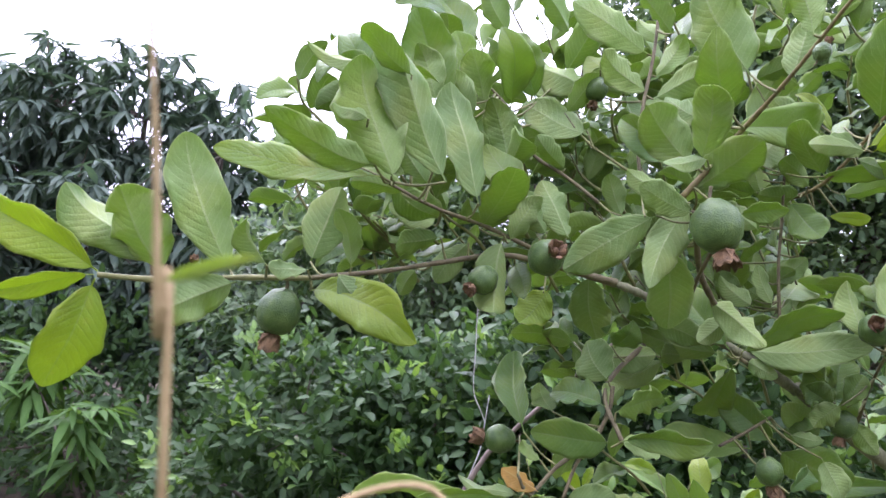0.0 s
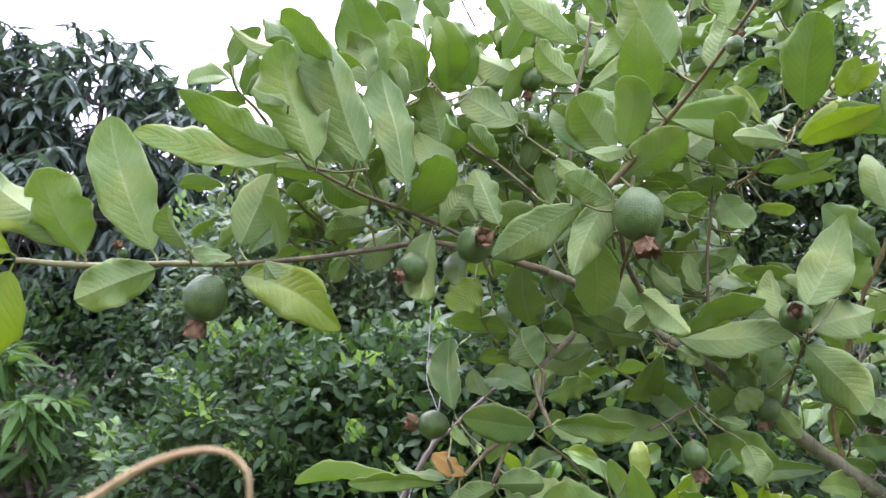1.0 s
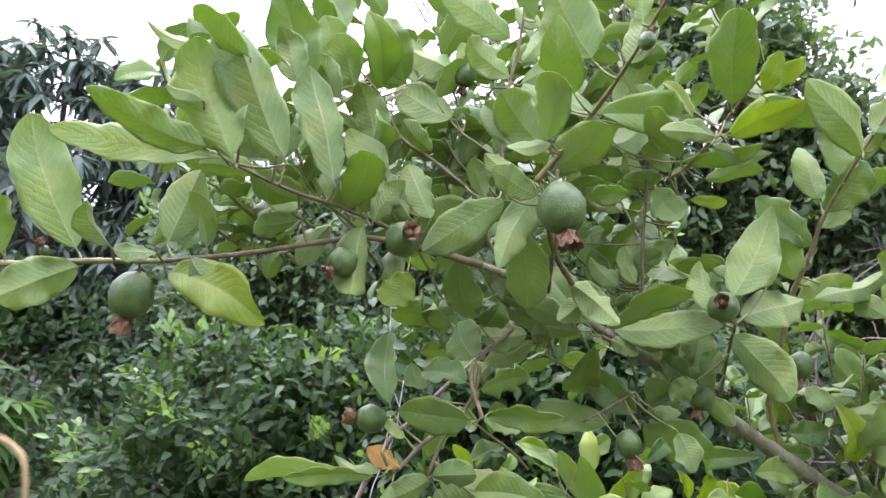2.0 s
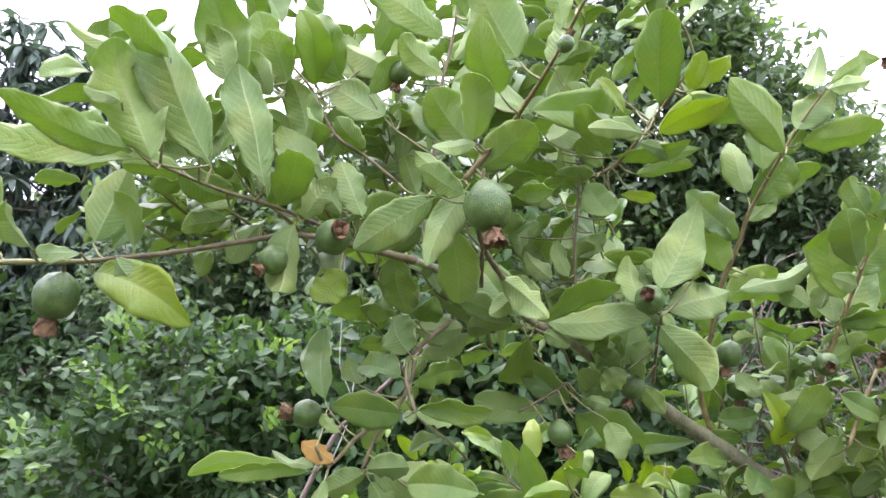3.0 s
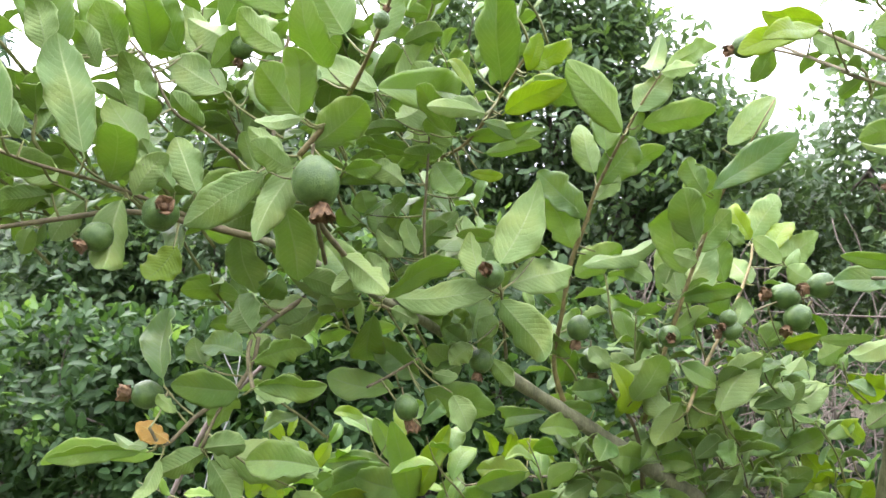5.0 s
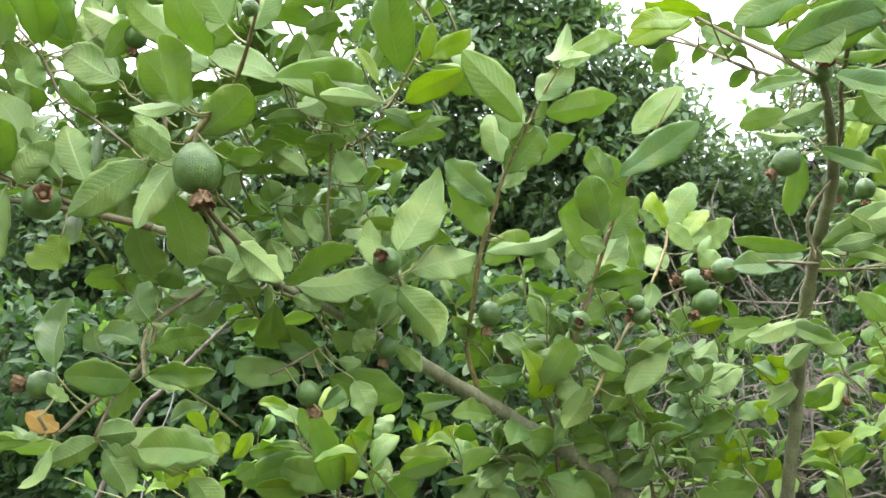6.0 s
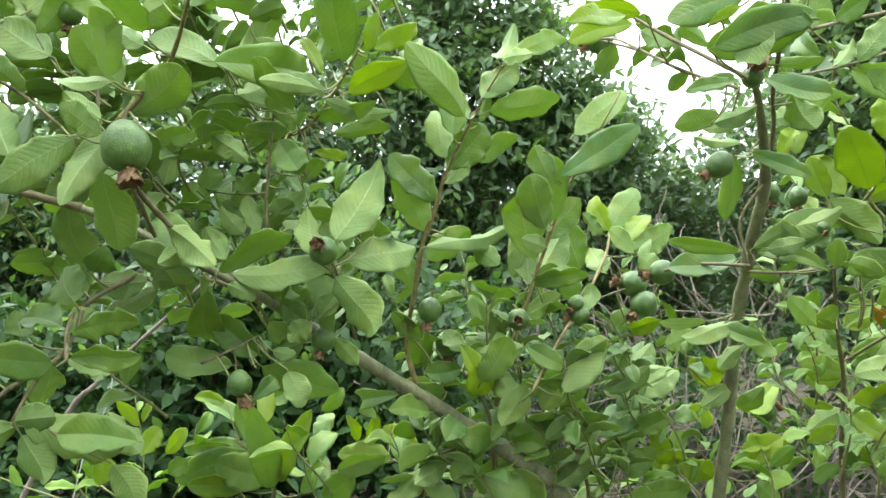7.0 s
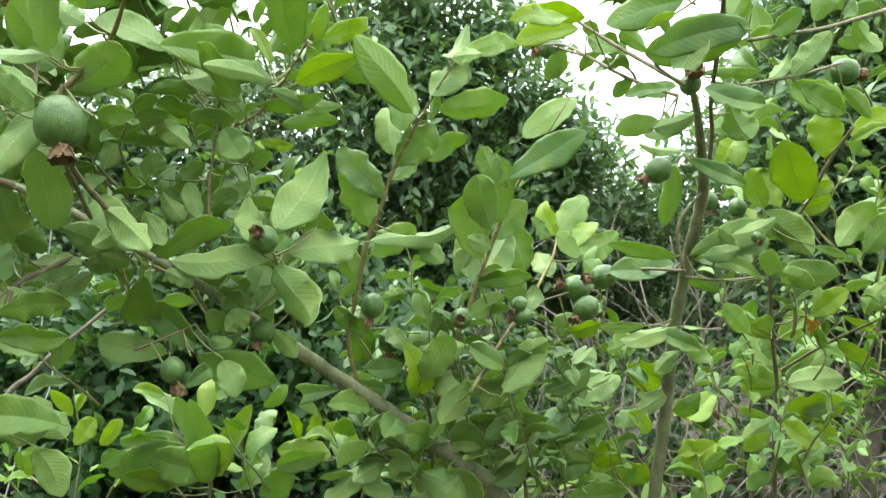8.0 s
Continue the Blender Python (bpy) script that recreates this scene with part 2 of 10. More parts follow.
def guava(tree, centre, toward, radius, crown=0.95):
    """A green guava: knobbly, slightly pear-shaped, with a dry crown of sepals and a short stalk. At bud size it stands
    for a dried flower.
    """
    rng = np.random.default_rng(int(abs(centre[0] * 7919 + centre[2] * 1543) * 10) + 3)
    turn = Vector(toward).to_track_quat("Z", "Y").to_matrix().to_4x4()
    m = Matrix.Translation(centre) @ turn
    seg, ring = 26, 18
    verts, faces = [], []
    for i in range(ring + 1):
        th = math.pi * i / ring
        for k in range(seg):
            ph = 2 * math.pi * k / seg
            d = Vector((math.sin(th) * math.cos(ph), math.sin(th) * math.sin(ph), -math.cos(th)))
            r = 0.94 * radius * (1 + 0.045 * noise.noise(d * 2.2 + Vector(centre) * 50) + 0.028 * noise.noise(d * 7 + Vector(centre) * 90))
            r *= 1 + 0.025 * math.cos(5 * ph) * math.sin(th)
            neck = 1.0 - 0.16 * max(0.0, math.cos(th)) ** 2
            dimple = 1 - 0.10 * max(0.0, -math.cos(th)) ** 10
            verts.append((d.x * r * neck, d.y * r * neck, d.z * r * 1.14 * dimple))
    for i in range(ring):
        for k in range(seg):
            j = (k + 1) % seg
            faces.append((i * seg + k, i * seg + j, (i + 1) * seg + j, (i + 1) * seg + k))
    body = mesh_object("fruit", verts, faces, M_SKIN, tree, "unripe dark green guava with bumpy skin; the tiniest stands for a dried bud")
    body.matrix_basis = m
    # crown of five curled sepals
    cv, cf = [], []
    for s in range(5):
        a0 = 2 * math.pi * s / 5 + rng.uniform(-0.2, 0.2)
        out_l, lift = radius * rng.uniform(0.40, 0.75), rng.uniform(1.2, 2.2)
        o = len(cv)
        for i in range(5):
            u = i / 4
            wid = radius * 0.36 * (1 - 0.7 * u ** 2) * (0.8 + 0.4 * rng.random())
            rr = radius * 0.20 + out_l * u * (1 - 0.35 * lift * u)
            zz = radius * (0.98 + 0.34 * math.sin(u * 2.2) * lift + 0.04 * rng.normal())
            for sgn in (-1, 0, 1):
                for th in (0, 1):
                    cv.append((rr * math.cos(a0) - sgn * wid * math.sin(a0), rr * math.sin(a0) + sgn * wid * math.cos(a0), zz + abs(sgn) * radius * 0.09 + th * radius * 0.035))
        for i in range(4):
            for c in range(2):
                b = o + i * 6 + c * 2
                cf.append((b, b + 2, b + 8, b + 6))
                cf.append((b + 1, b + 7, b + 9, b + 3))
            cf.append((o + i * 6, o + i * 6 + 6, o + i * 6 + 7, o + i * 6 + 1))
            cf.append((o + i * 6 + 4, o + i * 6 + 5, o + i * 6 + 11, o + i * 6 + 10))
        cf.append((o + 24, o + 26, o + 27, o + 25))
        cf.append((o + 26, o + 28, o + 29, o + 27))
    o = len(cv)
    for i in range(4):
        for k in range(8):
            a, e = 2 * math.pi * k / 8, i * 0.45
            bulge = radius * (0.26 + 0.05 * rng.normal())
            cv.append((bulge * math.cos(a) * math.cos(e), bulge * math.sin(a) * math.cos(e), radius * 1.0 + radius * 0.34 * math.sin(e)))
    cf += [(o + i * 8 + k, o + i * 8 + (k + 1) % 8, o + (i + 1) * 8 + (k + 1) % 8, o + (i + 1) * 8 + k) for i in range(3) for k in range(8)]
    cf.append(tuple(o + 24 + k for k in range(8)))
    cv = [(x * crown, y * crown, radius * 0.96 + (z - radius * 0.96) * crown) for x, y, z in cv]
    mesh_object("calyx", cv, cf, M_CALYX, body, "dry brown sepals")
    sv, sf = tube([(0, 0, -radius * 1.0, radius * 0.10), (radius * 0.05, 0, -radius * 1.25, radius * 0.07), (radius * 0.12, radius * 0.1, -radius * 1.6, radius * 0.07)], 7, 4)
    mesh_object("stalk", sv, sf, M_TWIG, body)
    return body


def blade(length, width, bend, fold, seed, nu=24, nv=10, thick=0.0005, curl=0.0, form=""):
    """A guava leaf along +X, upper face to +Z: a short stalk, an oblong blunt blade creased at the midrib, bent, each half
    arched in its own way, with a wavy margin. Two skins. form adds traits: b blunt, p pointed, w wavy, f flat,
    l or r: that half folded up, d or e: that half rolled down."""
    rng = np.random.default_rng(seed)
    ph = rng.uniform(0, 6.28, 8)
    belly = rng.uniform(0.44, 0.60)
    base_k, tip_k = rng.uniform(1.5, 2.1), rng.uniform(1.55, 2.35)
    if "b" in form:
        belly, tip_k = 0.54, 2.6
    if "p" in form:
        belly, tip_k = 0.42, 1.35
    wavy = rng.uniform(0.06, 0.16) * (1.7 if "w" in form else 0.45 if "f" in form else 1.0)
    freq = rng.uniform(12.0, 24.0)
    skew = rng.uniform(-0.06, 0.06)
    twist = rng.uniform(-0.4, 0.4) * (0.3 if "f" in form else 1.0)
    hook = rng.uniform(-0.25, 0.75) * (0.3 if "f" in form else 1.0) + 3 * curl
    foot = rng.uniform(0.045, 0.085)
    u = np.concatenate([[0.0, foot], foot + (1 - foot) * (1 - np.cos(math.pi * np.arange(1, nu) / (nu - 1))) * 0.5])
    s = np.clip((u - foot) / (1 - foot), 0, 1)
    x = np.where(s < belly, (belly - s) / belly, (s - belly) / (1 - belly))
    prof = np.where(s < belly, np.maximum(1 - x ** base_k, 0) ** 0.62, np.maximum(1 - x ** tip_k, 0) ** 0.64)
    prof = np.maximum(prof, 0.03)
    prof[-1] = 0.008
    # midrib: an arch with a hooked tip, brought back to the line from foot to tip
    z0 = 4 * bend * u * (1 - u) - hook * np.maximum(0.0, u - 0.62) ** 2 * 2.4 + 0.02 * np.sin(u * 7 + ph[6])
    z0 = (z0 - z0[0] - (z0[-1] - z0[0]) * u) * length
    edge = []
    for q in (0, 1):
        a, b = rng.uniform(5, 8), rng.uniform(16, 27)
        edge.append(1 + 0.06 * np.sin(u * a + ph[2 + q]) + 0.04 * np.sin(u * b + ph[4 + q]))
    grid = np.linspace(0, 1, nv // 2 + 1)
    grid = np.concatenate([[0.0, 0.05], grid[2:]]) if nv > 4 else np.array([0.0, 0.08, 1.0])
    rows = []
    for q in (0, 1):
        lean = math.radians(fold * rng.uniform(0.7, 1.3))
        arch = rng.uniform(-0.75, 0.45)
        if "f" in form:
            arch *= 0.4
        turned = 0.0
        if ("l" if q else "r") in form:
            turned = 1.9
        if ("d" if q else "e") in form:
            turned = -1.7
        sway, lag = rng.uniform(0.0, 0.3), rng.uniform(0, 6.28)
        ang = lean + sway * np.sin(u * 5 + lag)[:, None] + (arch + turned) * grid[None, :] ** 1.3 * np.sin(np.clip(s * 0.92 + 0.08, 0, 1) * math.pi)[:, None] ** 0.6
        step = np.diff(grid)[None, :]
        am = 0.5 * (ang[:, 1:] + ang[:, :-1])
        half = (0.5 * width * prof * edge[q])[:, None]
        y = np.concatenate([np.zeros((len(u), 1)), np.cumsum(np.cos(am) * step, axis=1)], axis=1) * half
        z = np.concatenate([np.zeros((len(u), 1)), np.cumsum(np.sin(am) * step, axis=1)], axis=1) * half
        ripple = wavy * width * grid[None, :] ** 2.2 * (np.sin(u * freq + ph[q]) + 0.45 * np.sin(u * freq * 2.1 + ph[q + 4]))[:, None] * prof[:, None] * 0.55
        z = z + ripple * np.cos(ang)
        y = y - ripple * np.sin(ang)
        rows.append((y, z))
    y = np.concatenate([-rows[0][0][:, :0:-1], rows[1][0]], axis=1)
    z = np.concatenate([rows[0][1][:, :0:-1], rows[1][1]], axis=1)
    v = np.concatenate([-grid[:0:-1], grid])
    tw = (twist * (u - 0.5))[:, None]
    sheet = np.stack([np.repeat((length * u)[:, None], len(v), axis=1),
                      y * np.cos(tw) - z * np.sin(tw) + skew * length * np.sin(math.pi * u)[:, None],
                      y * np.sin(tw) + z * np.cos(tw) + z0[:, None]], axis=2)
    uvs = [(uu, 0.5 + 0.5 * vv) for uu in u for vv in v]
    n = len(uvs)
    nor = np.cross(np.gradient(sheet, axis=0), np.gradient(sheet, axis=1))
    nor /= np.linalg.norm(nor, axis=2, keepdims=True) + 1e-12
    verts = [tuple(p) for p in sheet.reshape(-1, 3)] + [tuple(p) for p in (sheet - thick * nor).reshape(-1, 3)]
    uvs = uvs + uvs
    faces, c = [], nv + 1
    for i in range(nu):
        for k in range(nv):
            a = i * c + k
            faces += [(a, a + c, a + c + 1), (a, a + c + 1, a + 1)] if (k < nv // 2) else [(a, a + c, a + 1), (a + 1, a + c, a + c + 1)]
    top = len(faces)
    faces += [tuple(q + n for q in fc[::-1]) for fc in faces]
    # margin
    for i in range(nu):
        for k in (0, nv):
            a, b = i * c + k, (i + 1) * c + k
            faces.append((a, a + n, b + n, b) if k == 0 else (a, b, b + n, a + n))
    return verts, faces, uvs, top


def leaf(tree, base, tip, width, roll, bend, fold, kind, form=""):
    """One leaf from its foot to its tip. roll: turn about its midrib away from the open side of the walk; kind: which skin shows, or its age."""
    b, t = Vector(base), Vector(tip)
    x = (t - b).normalized()
    front = Vector((0.38, -0.03, 1.56)) - b
    front = (front - x * front.dot(x)).normalized()
    up = front if kind in "ty" else -front
    up = Matrix.Rotation(radians(roll), 3, x) @ up
    y = up.cross(x).normalized()
    verts, faces, uvs, top = blade((t - b).length, width, bend, fold, int(abs(base[0] * 7919 + base[1] * 1543 + base[2] * 3571) * 10) + 5, form=form)
    mats = {"y": [M_YOUNG, M_YOUNG], "o": [M_OCHRE, M_OCHRE]}.get(kind, [M_UPPER, M_UNDER])
    label = {"y": "bright yellow-green young leaf", "o": "withering ochre leaf"}.get(kind, "")
    ob = mesh_object("leaf", verts, faces, mats, tree, label, uvs)
    ob.data.polygons.foreach_set("material_index", np.array([0 if i < top else 1 for i in range(len(faces))], dtype=np.int32))
    m = Matrix((x, y, up)).transposed().to_4x4()
    m.translation = b
    ob.matrix_basis = m
    return ob


FOLIAGE = {}


def shoot(tree, start, end, count, size, kind):
    """A leafy shoot further inside the tree: a thin stalk with crossed pairs of leaves. Its leaves join the tree's foliage."""
    store = FOLIAGE.setdefault((tree.name, kind), ([], [], [], []))
    stalks = FOLIAGE.setdefault((tree.name, "stalks"), [])
    seed = int(abs(start[0] * 733 + start[1] * 377 + start[2] * 917) * 10)
    rng = np.random.default_rng(seed)
    a, b = Vector(start), Vector(end)
    bow = Vector((rng.uniform(-0.02, 0.02), rng.uniform(-0.02, 0.02), 0))
    foot = a + (a - b) * 0.25 + Vector((0.015, 0.03, -0.02))
    stalks.append([(*foot, 0.0030), (*a, 0.0026), (*((a + b) / 2 + bow), 0.002), (*b, 0.0012)])
    axis = (b - a).normalized()
    for i in range(count):
        u = (i + 0.5) / count
        at = a.lerp(b, u) + bow * (4 * u * (1 - u))
        turn = Matrix.Rotation(i * 2.3 + rng.uniform(-0.4, 0.4), 3, axis)
        side = turn @ axis.orthogonal().normalized()
        x = (side + axis * rng.uniform(0.1, 0.9) + Vector((0, 0, -0.15))).normalized()
        up = Vector((rng.normal() * 0.5, rng.normal() * 0.5 + (0.35 if kind == "u" else 0.0), 1.0))
        y = up.cross(x).normalized()
        z = x.cross(y)
        ln = size * rng.uniform(0.7, 1.2) * (1 - 0.35 * u * u)
        verts, faces, uvs, top = blade(ln, ln * rng.uniform(0.48, 0.60), rng.uniform(-0.02, 0.09), rng.uniform(8, 34), seed + i * 31, 11, 6)
        m = Matrix((x, y, z)).transposed().to_4x4()
        m.translation = at
        o = len(store[0])
        store[0].extend([tuple(m @ Vector(p)) for p in verts])
        store[1].extend([tuple(q + o for q in f) for f in faces])
        store[2].extend(uvs)
        store[3].extend([0 if q < top else 1 for q in range(len(faces))])


def hang_foliage(tree):
    """Links what shoot() gathered for a tree."""
    for kind, mats, label in (("u", [M_UPPER_IN, M_UNDER_IN], "inner green leaves"), ("y", [M_YOUNG_IN, M_YOUNG_IN], "bright yellow-green young leaves")):
        if (tree.name, kind) in FOLIAGE:
            verts, faces, uvs, slots = FOLIAGE[(tree.name, kind)]
            ob = mesh_object("foliage", verts, faces, mats, tree, label, uvs)
            ob.data.polygons.foreach_set("material_index", np.array(slots, dtype=np.int32))
            tagged(ob, kind="stuff")
    v, f = tubes(FOLIAGE[(tree.name, "stalks")], 5, 4, 0.04, 3)
    tagged(mesh_object("twiglet", v, f, M_STALK, tree, "thin leafy twiglet"), kind="stuff")


def scatter_leaves(pos, along, up, length, width, fold=0.25, bend=0.2):
    """Many small folded leaves as arrays: 8 vertices, 6 quads or triangles each."""
    n = len(pos)
    along = along / (np.linalg.norm(along, axis=1, keepdims=True) + 1e-9)
    side = np.cross(up, along)
    side /= np.linalg.norm(side, axis=1, keepdims=True) + 1e-9
    nor = np.cross(along, side)
    L, W = length[:, None], width[:, None]
    prof = [(0.0, 0.0, 0.0), (0.30, 1.0, 0.0), (0.68, 0.85, 0.0), (1.0, 0.0, 0.0)]
    vs = []
    for u, w, _ in prof:
        drop = -bend * u * u * L * nor
        mid = pos + along * (u * L) + drop
        if w == 0.0:
            vs.append(mid)
        else:
            lift = nor * (0.5 * W * w * fold)
            vs += [mid - side * (0.5 * W * w) + lift, mid, mid + side * (0.5 * W * w) + lift]
    verts = np.stack(vs, axis=1).reshape(-1, 3)
    pat3 = np.array([(0, 2, 1), (0, 3, 2), (4, 5, 7), (5, 6, 7)])
    pat4 = np.array([(1, 2, 5, 4), (2, 3, 6, 5)])
    uv1 = np.array([(0, 0.5), (0.3, 0), (0.3, 0.5), (0.3, 1), (0.68, 0.05), (0.68, 0.5), (0.68, 0.95), (1, 0.5)])
    o = (np.arange(n) * 8)[:, None, None]
    f3 = (pat3[None] + o).reshape(-1, 3)
    f4 = (pat4[None] + o).reshape(-1, 4)
    return verts, f3, f4, np.tile(uv1, (n, 1))


def leafy_mesh(name, data, material, parent, label=""):
    verts, f3, f4, uvs = data
    me = bpy.data.meshes.new(name)
    nl = f3.size + f4.size
    me.vertices.add(len(verts))
    me.vertices.foreach_set("co", verts.astype(np.float32).ravel())
    me.loops.add(nl)
    loops = np.concatenate([f3.ravel(), f4.ravel()]).astype(np.int32)
    me.loops.foreach_set("vertex_index", loops)
    me.polygons.add(len(f3) + len(f4))
    starts = np.concatenate([np.arange(len(f3)) * 3, f3.size + np.arange(len(f4)) * 4]).astype(np.int32)
    me.polygons.foreach_set("loop_start", starts)
    layer = me.uv_layers.new(name="UVMap")
    layer.data.foreach_set("uv", uvs[loops].astype(np.float32).ravel())
    me.materials.append(material)
    me.update(calc_edges=True)
    me.validate()
    me.polygons.foreach_set("use_smooth", np.ones(len(me.polygons), dtype=bool))
    ob = new(name, me)
    ob.parent = parent
    tagged(ob, label, kind="stuff")
    return ob


def unit(rng, n):
    d = rng.normal(size=(n, 3))
    return d / np.linalg.norm(d, axis=1, keepdims=True)


def crown_points(rng, lobes, count):
    """Tip places of the small shoots: over the skins of overlapping uneven lobes (x, y, z, rx, ry, rz)."""
    lobes = np.array(lobes, dtype=float)
    area = (lobes[:, 3] * lobes[:, 5])
    pick = rng.choice(len(lobes), count, p=area / area.sum())
    d = unit(rng, count)
    r = rng.uniform(0.35, 1.0, count) ** 0.45 * (1 + 0.16 * rng.normal(size=count))
    lob = lobes[pick]
    return lob[:, :3] + d * lob[:, 3:6] * r[:, None], d


def bushy(name, label, category, base, lobes, shoots, per, size, slim, material, seed, droop=0.1, spread=0.10, trunk=0.05, extra=None, limbs=24, group=""):
    """A tree or bush: trunk and limbs that reach into the lobes, and a crown of small shoots with leaves round them."""
    rng = np.random.default_rng(seed)
    thing = new(name)
    tagged(thing, label, category, group)
    tips, d = crown_points(rng, lobes, shoots)
    paths = []
    base = np.array(base, dtype=float)
    top = np.mean(np.array(lobes)[:, :3], axis=0)
    paths.append([(*base, trunk), (*(base * 0.6 + top * 0.4 + rng.normal(size=3) * 0.05), trunk * 0.8), (*top, trunk * 0.45)])
    for lob in lobes:
        c = np.array(lob[:3])
        mid = base * 0.45 + c * 0.55 + rng.normal(size=3) * 0.08
        paths.append([(*(base * 0.8 + top * 0.2), trunk * 0.6), (*mid, trunk * 0.4), (*c, trunk * 0.2)])
    for i in rng.choice(shoots, min(limbs, shoots), replace=False):
        k = int(np.argmin([np.linalg.norm((tips[i] - np.array(q[:3])) / np.array(q[3:6])) for q in lobes]))
        c = np.array(lobes[k][:3])
        paths.append([(*c, trunk * 0.2), (*(0.5 * c + 0.5 * tips[i] + rng.normal(size=3) * 0.04), trunk * 0.12), (*tips[i], trunk * 0.05)])
    v, f = tubes(paths, 6, 4, 0.05, seed)
    mesh_object("trunk", v, f, M_TRUNK, thing)
    n = shoots * per
    idx = np.repeat(np.arange(shoots), per)
    out = d[idx] * 0.6 + unit(rng, n)
    out[:, 2] += rng.uniform(-0.2, 0.5, n) - droop
    pos = tips[idx] + rng.normal(size=(n, 3)) * spread * 0.5
    up = unit(rng, n) * 0.55 + np.array([0, -0.25, 0.8])
    s = size * rng.uniform(0.6, 1.25, n)
    data = scatter_leaves(pos, out, up, s, s * slim * rng.uniform(0.85, 1.15, n), 0.3, 0.15 + droop * 0.3)
    leafy_mesh("crown", data, material, thing)
    if extra:
        # paler fresh shoots on the outside
        mat2, share = extra
        k = int(shoots * share)
        sel = rng.choice(shoots, k, replace=False)
        idx = np.repeat(sel, per)
        m = len(idx)
        out = d[idx] * 0.8 + unit(rng, m) * 0.8
        out[:, 2] += 0.5
        pos = tips[idx] + d[idx] * spread * 0.6 + rng.normal(size=(m, 3)) * spread * 0.35
        s = size * rng.uniform(0.55, 1.0, m)
        leafy_mesh("fresh_growth", scatter_leaves(pos, out, unit(rng, m) * 0.5 + np.array([0, -0.3, 0.8]), s, s * slim, 0.3, 0.1), mat2, thing, "paler fresh shoots")
    return thing


def whorled(name, label, category, base, lobes, whorls, per, size, slim, material, seed, trunk=0.12, hang=0.6):
    """A mango tree: whorls of long leaves that hang from the shoot ends."""
    rng = np.random.default_rng(seed)
    thing = new(name)
    tagged(thing, label, category)
    tips, d = crown_points(rng, lobes, whorls)
    base = np.array(base, dtype=float)
    top = np.mean(np.array(lobes)[:, :3], axis=0)
    paths = [[(*base, trunk), (*(base * 0.5 + top * 0.5), trunk * 0.8), (*top, trunk * 0.5)]]
    for lob in lobes:
        paths.append([(*(base * 0.7 + top * 0.3), trunk * 0.6), (*(0.5 * (base * 0.5 + top * 0.5) + 0.5 * np.array(lob[:3])), trunk * 0.4), (*lob[:3], trunk * 0.22)])
    for i in range(0, whorls, max(1, whorls // 160)):
        k = int(np.argmin([np.linalg.norm((tips[i] - np.array(q[:3])) / np.array(q[3:6])) for q in lobes]))
        paths.append([(*lobes[k][:3], trunk * 0.15), (*(0.5 * np.array(lobes[k][:3]) + 0.5 * tips[i] + rng.normal(size=3) * 0.05), trunk * 0.09), (*tips[i], trunk * 0.04)])
    v, f = tubes(paths, 6, 4, 0.05, seed)
    mesh_object("trunk", v, f, M_TRUNK, thing)
    n = whorls * per
    idx = np.repeat(np.arange(whorls), per)
    ang = rng.uniform(0, 2 * math.pi, n)
    el = rng.normal(0.15, 0.45, n)
    out = np.stack([np.cos(ang) * np.cos(el), np.sin(ang) * np.cos(el), np.sin(el)], axis=1) + d[idx] * 0.25
    out[:, 2] -= hang * rng.uniform(0.2, 1.2, n)
    pos = tips[idx] + rng.normal(size=(n, 3)) * size * 0.06
    up = np.stack([np.zeros(n), np.zeros(n), np.ones(n)], axis=1) + unit(rng, n) * 0.4
    s = size * rng.uniform(0.6, 1.2, n)
    leafy_mesh("crown", scatter_leaves(pos, out, up, s, s * slim, 0.35, 0.35), material, thing)
    return thing


# ---- ground ----
def ground():
    rng = np.random.default_rng(4)
    xs = np.concatenate([np.linspace(-400, -14, 8), np.linspace(-12, 14, 53), np.linspace(16, 400, 8)])
    ys = np.concatenate([np.linspace(-400, -14, 8), np.linspace(-12, 14, 53), np.linspace(16, 400, 8)])
    verts = [(x, y, 0.05 * noise.noise(Vector((x * 0.5, y * 0.5, 0))) + 0.02 * noise.noise(Vector((x * 2, y * 2, 3)))) for y in ys for x in xs]
    k = len(xs)
    faces = [(j * k + i, j * k + i + 1, (j + 1) * k + i + 1, (j + 1) * k + i) for j in range(len(ys) - 1) for i in range(k - 1)]
    ob = mesh_object("ground", verts, faces, M_SOIL)
    return tagged(ob, "dark soil with leaf litter under the trees", "ground", kind="structure")


ground()


def grass():
    """Rough grass and weeds under the trees."""
    rng = np.random.default_rng(44)
    n = 26000
    pos = np.stack([rng.uniform(-7, 8, n), rng.uniform(-5, 8.5, n), np.zeros(n) + 0.0], axis=1)
    patch = np.array([noise.noise(Vector((p[0] * 0.6, p[1] * 0.6, 9))) for p in pos])
    pos = pos[(patch > -0.25) & (pos[:, 1] < 3.4) & ((pos[:, 0] - 0.4) ** 2 + (pos[:, 1] - 0.0) ** 2 > 0.2)]
    n = len(pos)
    out = unit(rng, n) * 0.8
    out[:, 2] = rng.uniform(0.5, 1.6, n)
    ln = rng.uniform(0.10, 0.38, n)
    holder = new("grass")
    tagged(holder, "rough green grass and weeds over dark soil", "grass", kind="stuff")
    ob = leafy_mesh("grass_blade", scatter_leaves(pos, out, unit(rng, n), ln, ln * 0.07 + 0.004, 0.3, 0.5), M_BUSH_PALE, holder)
    return ob


grass()

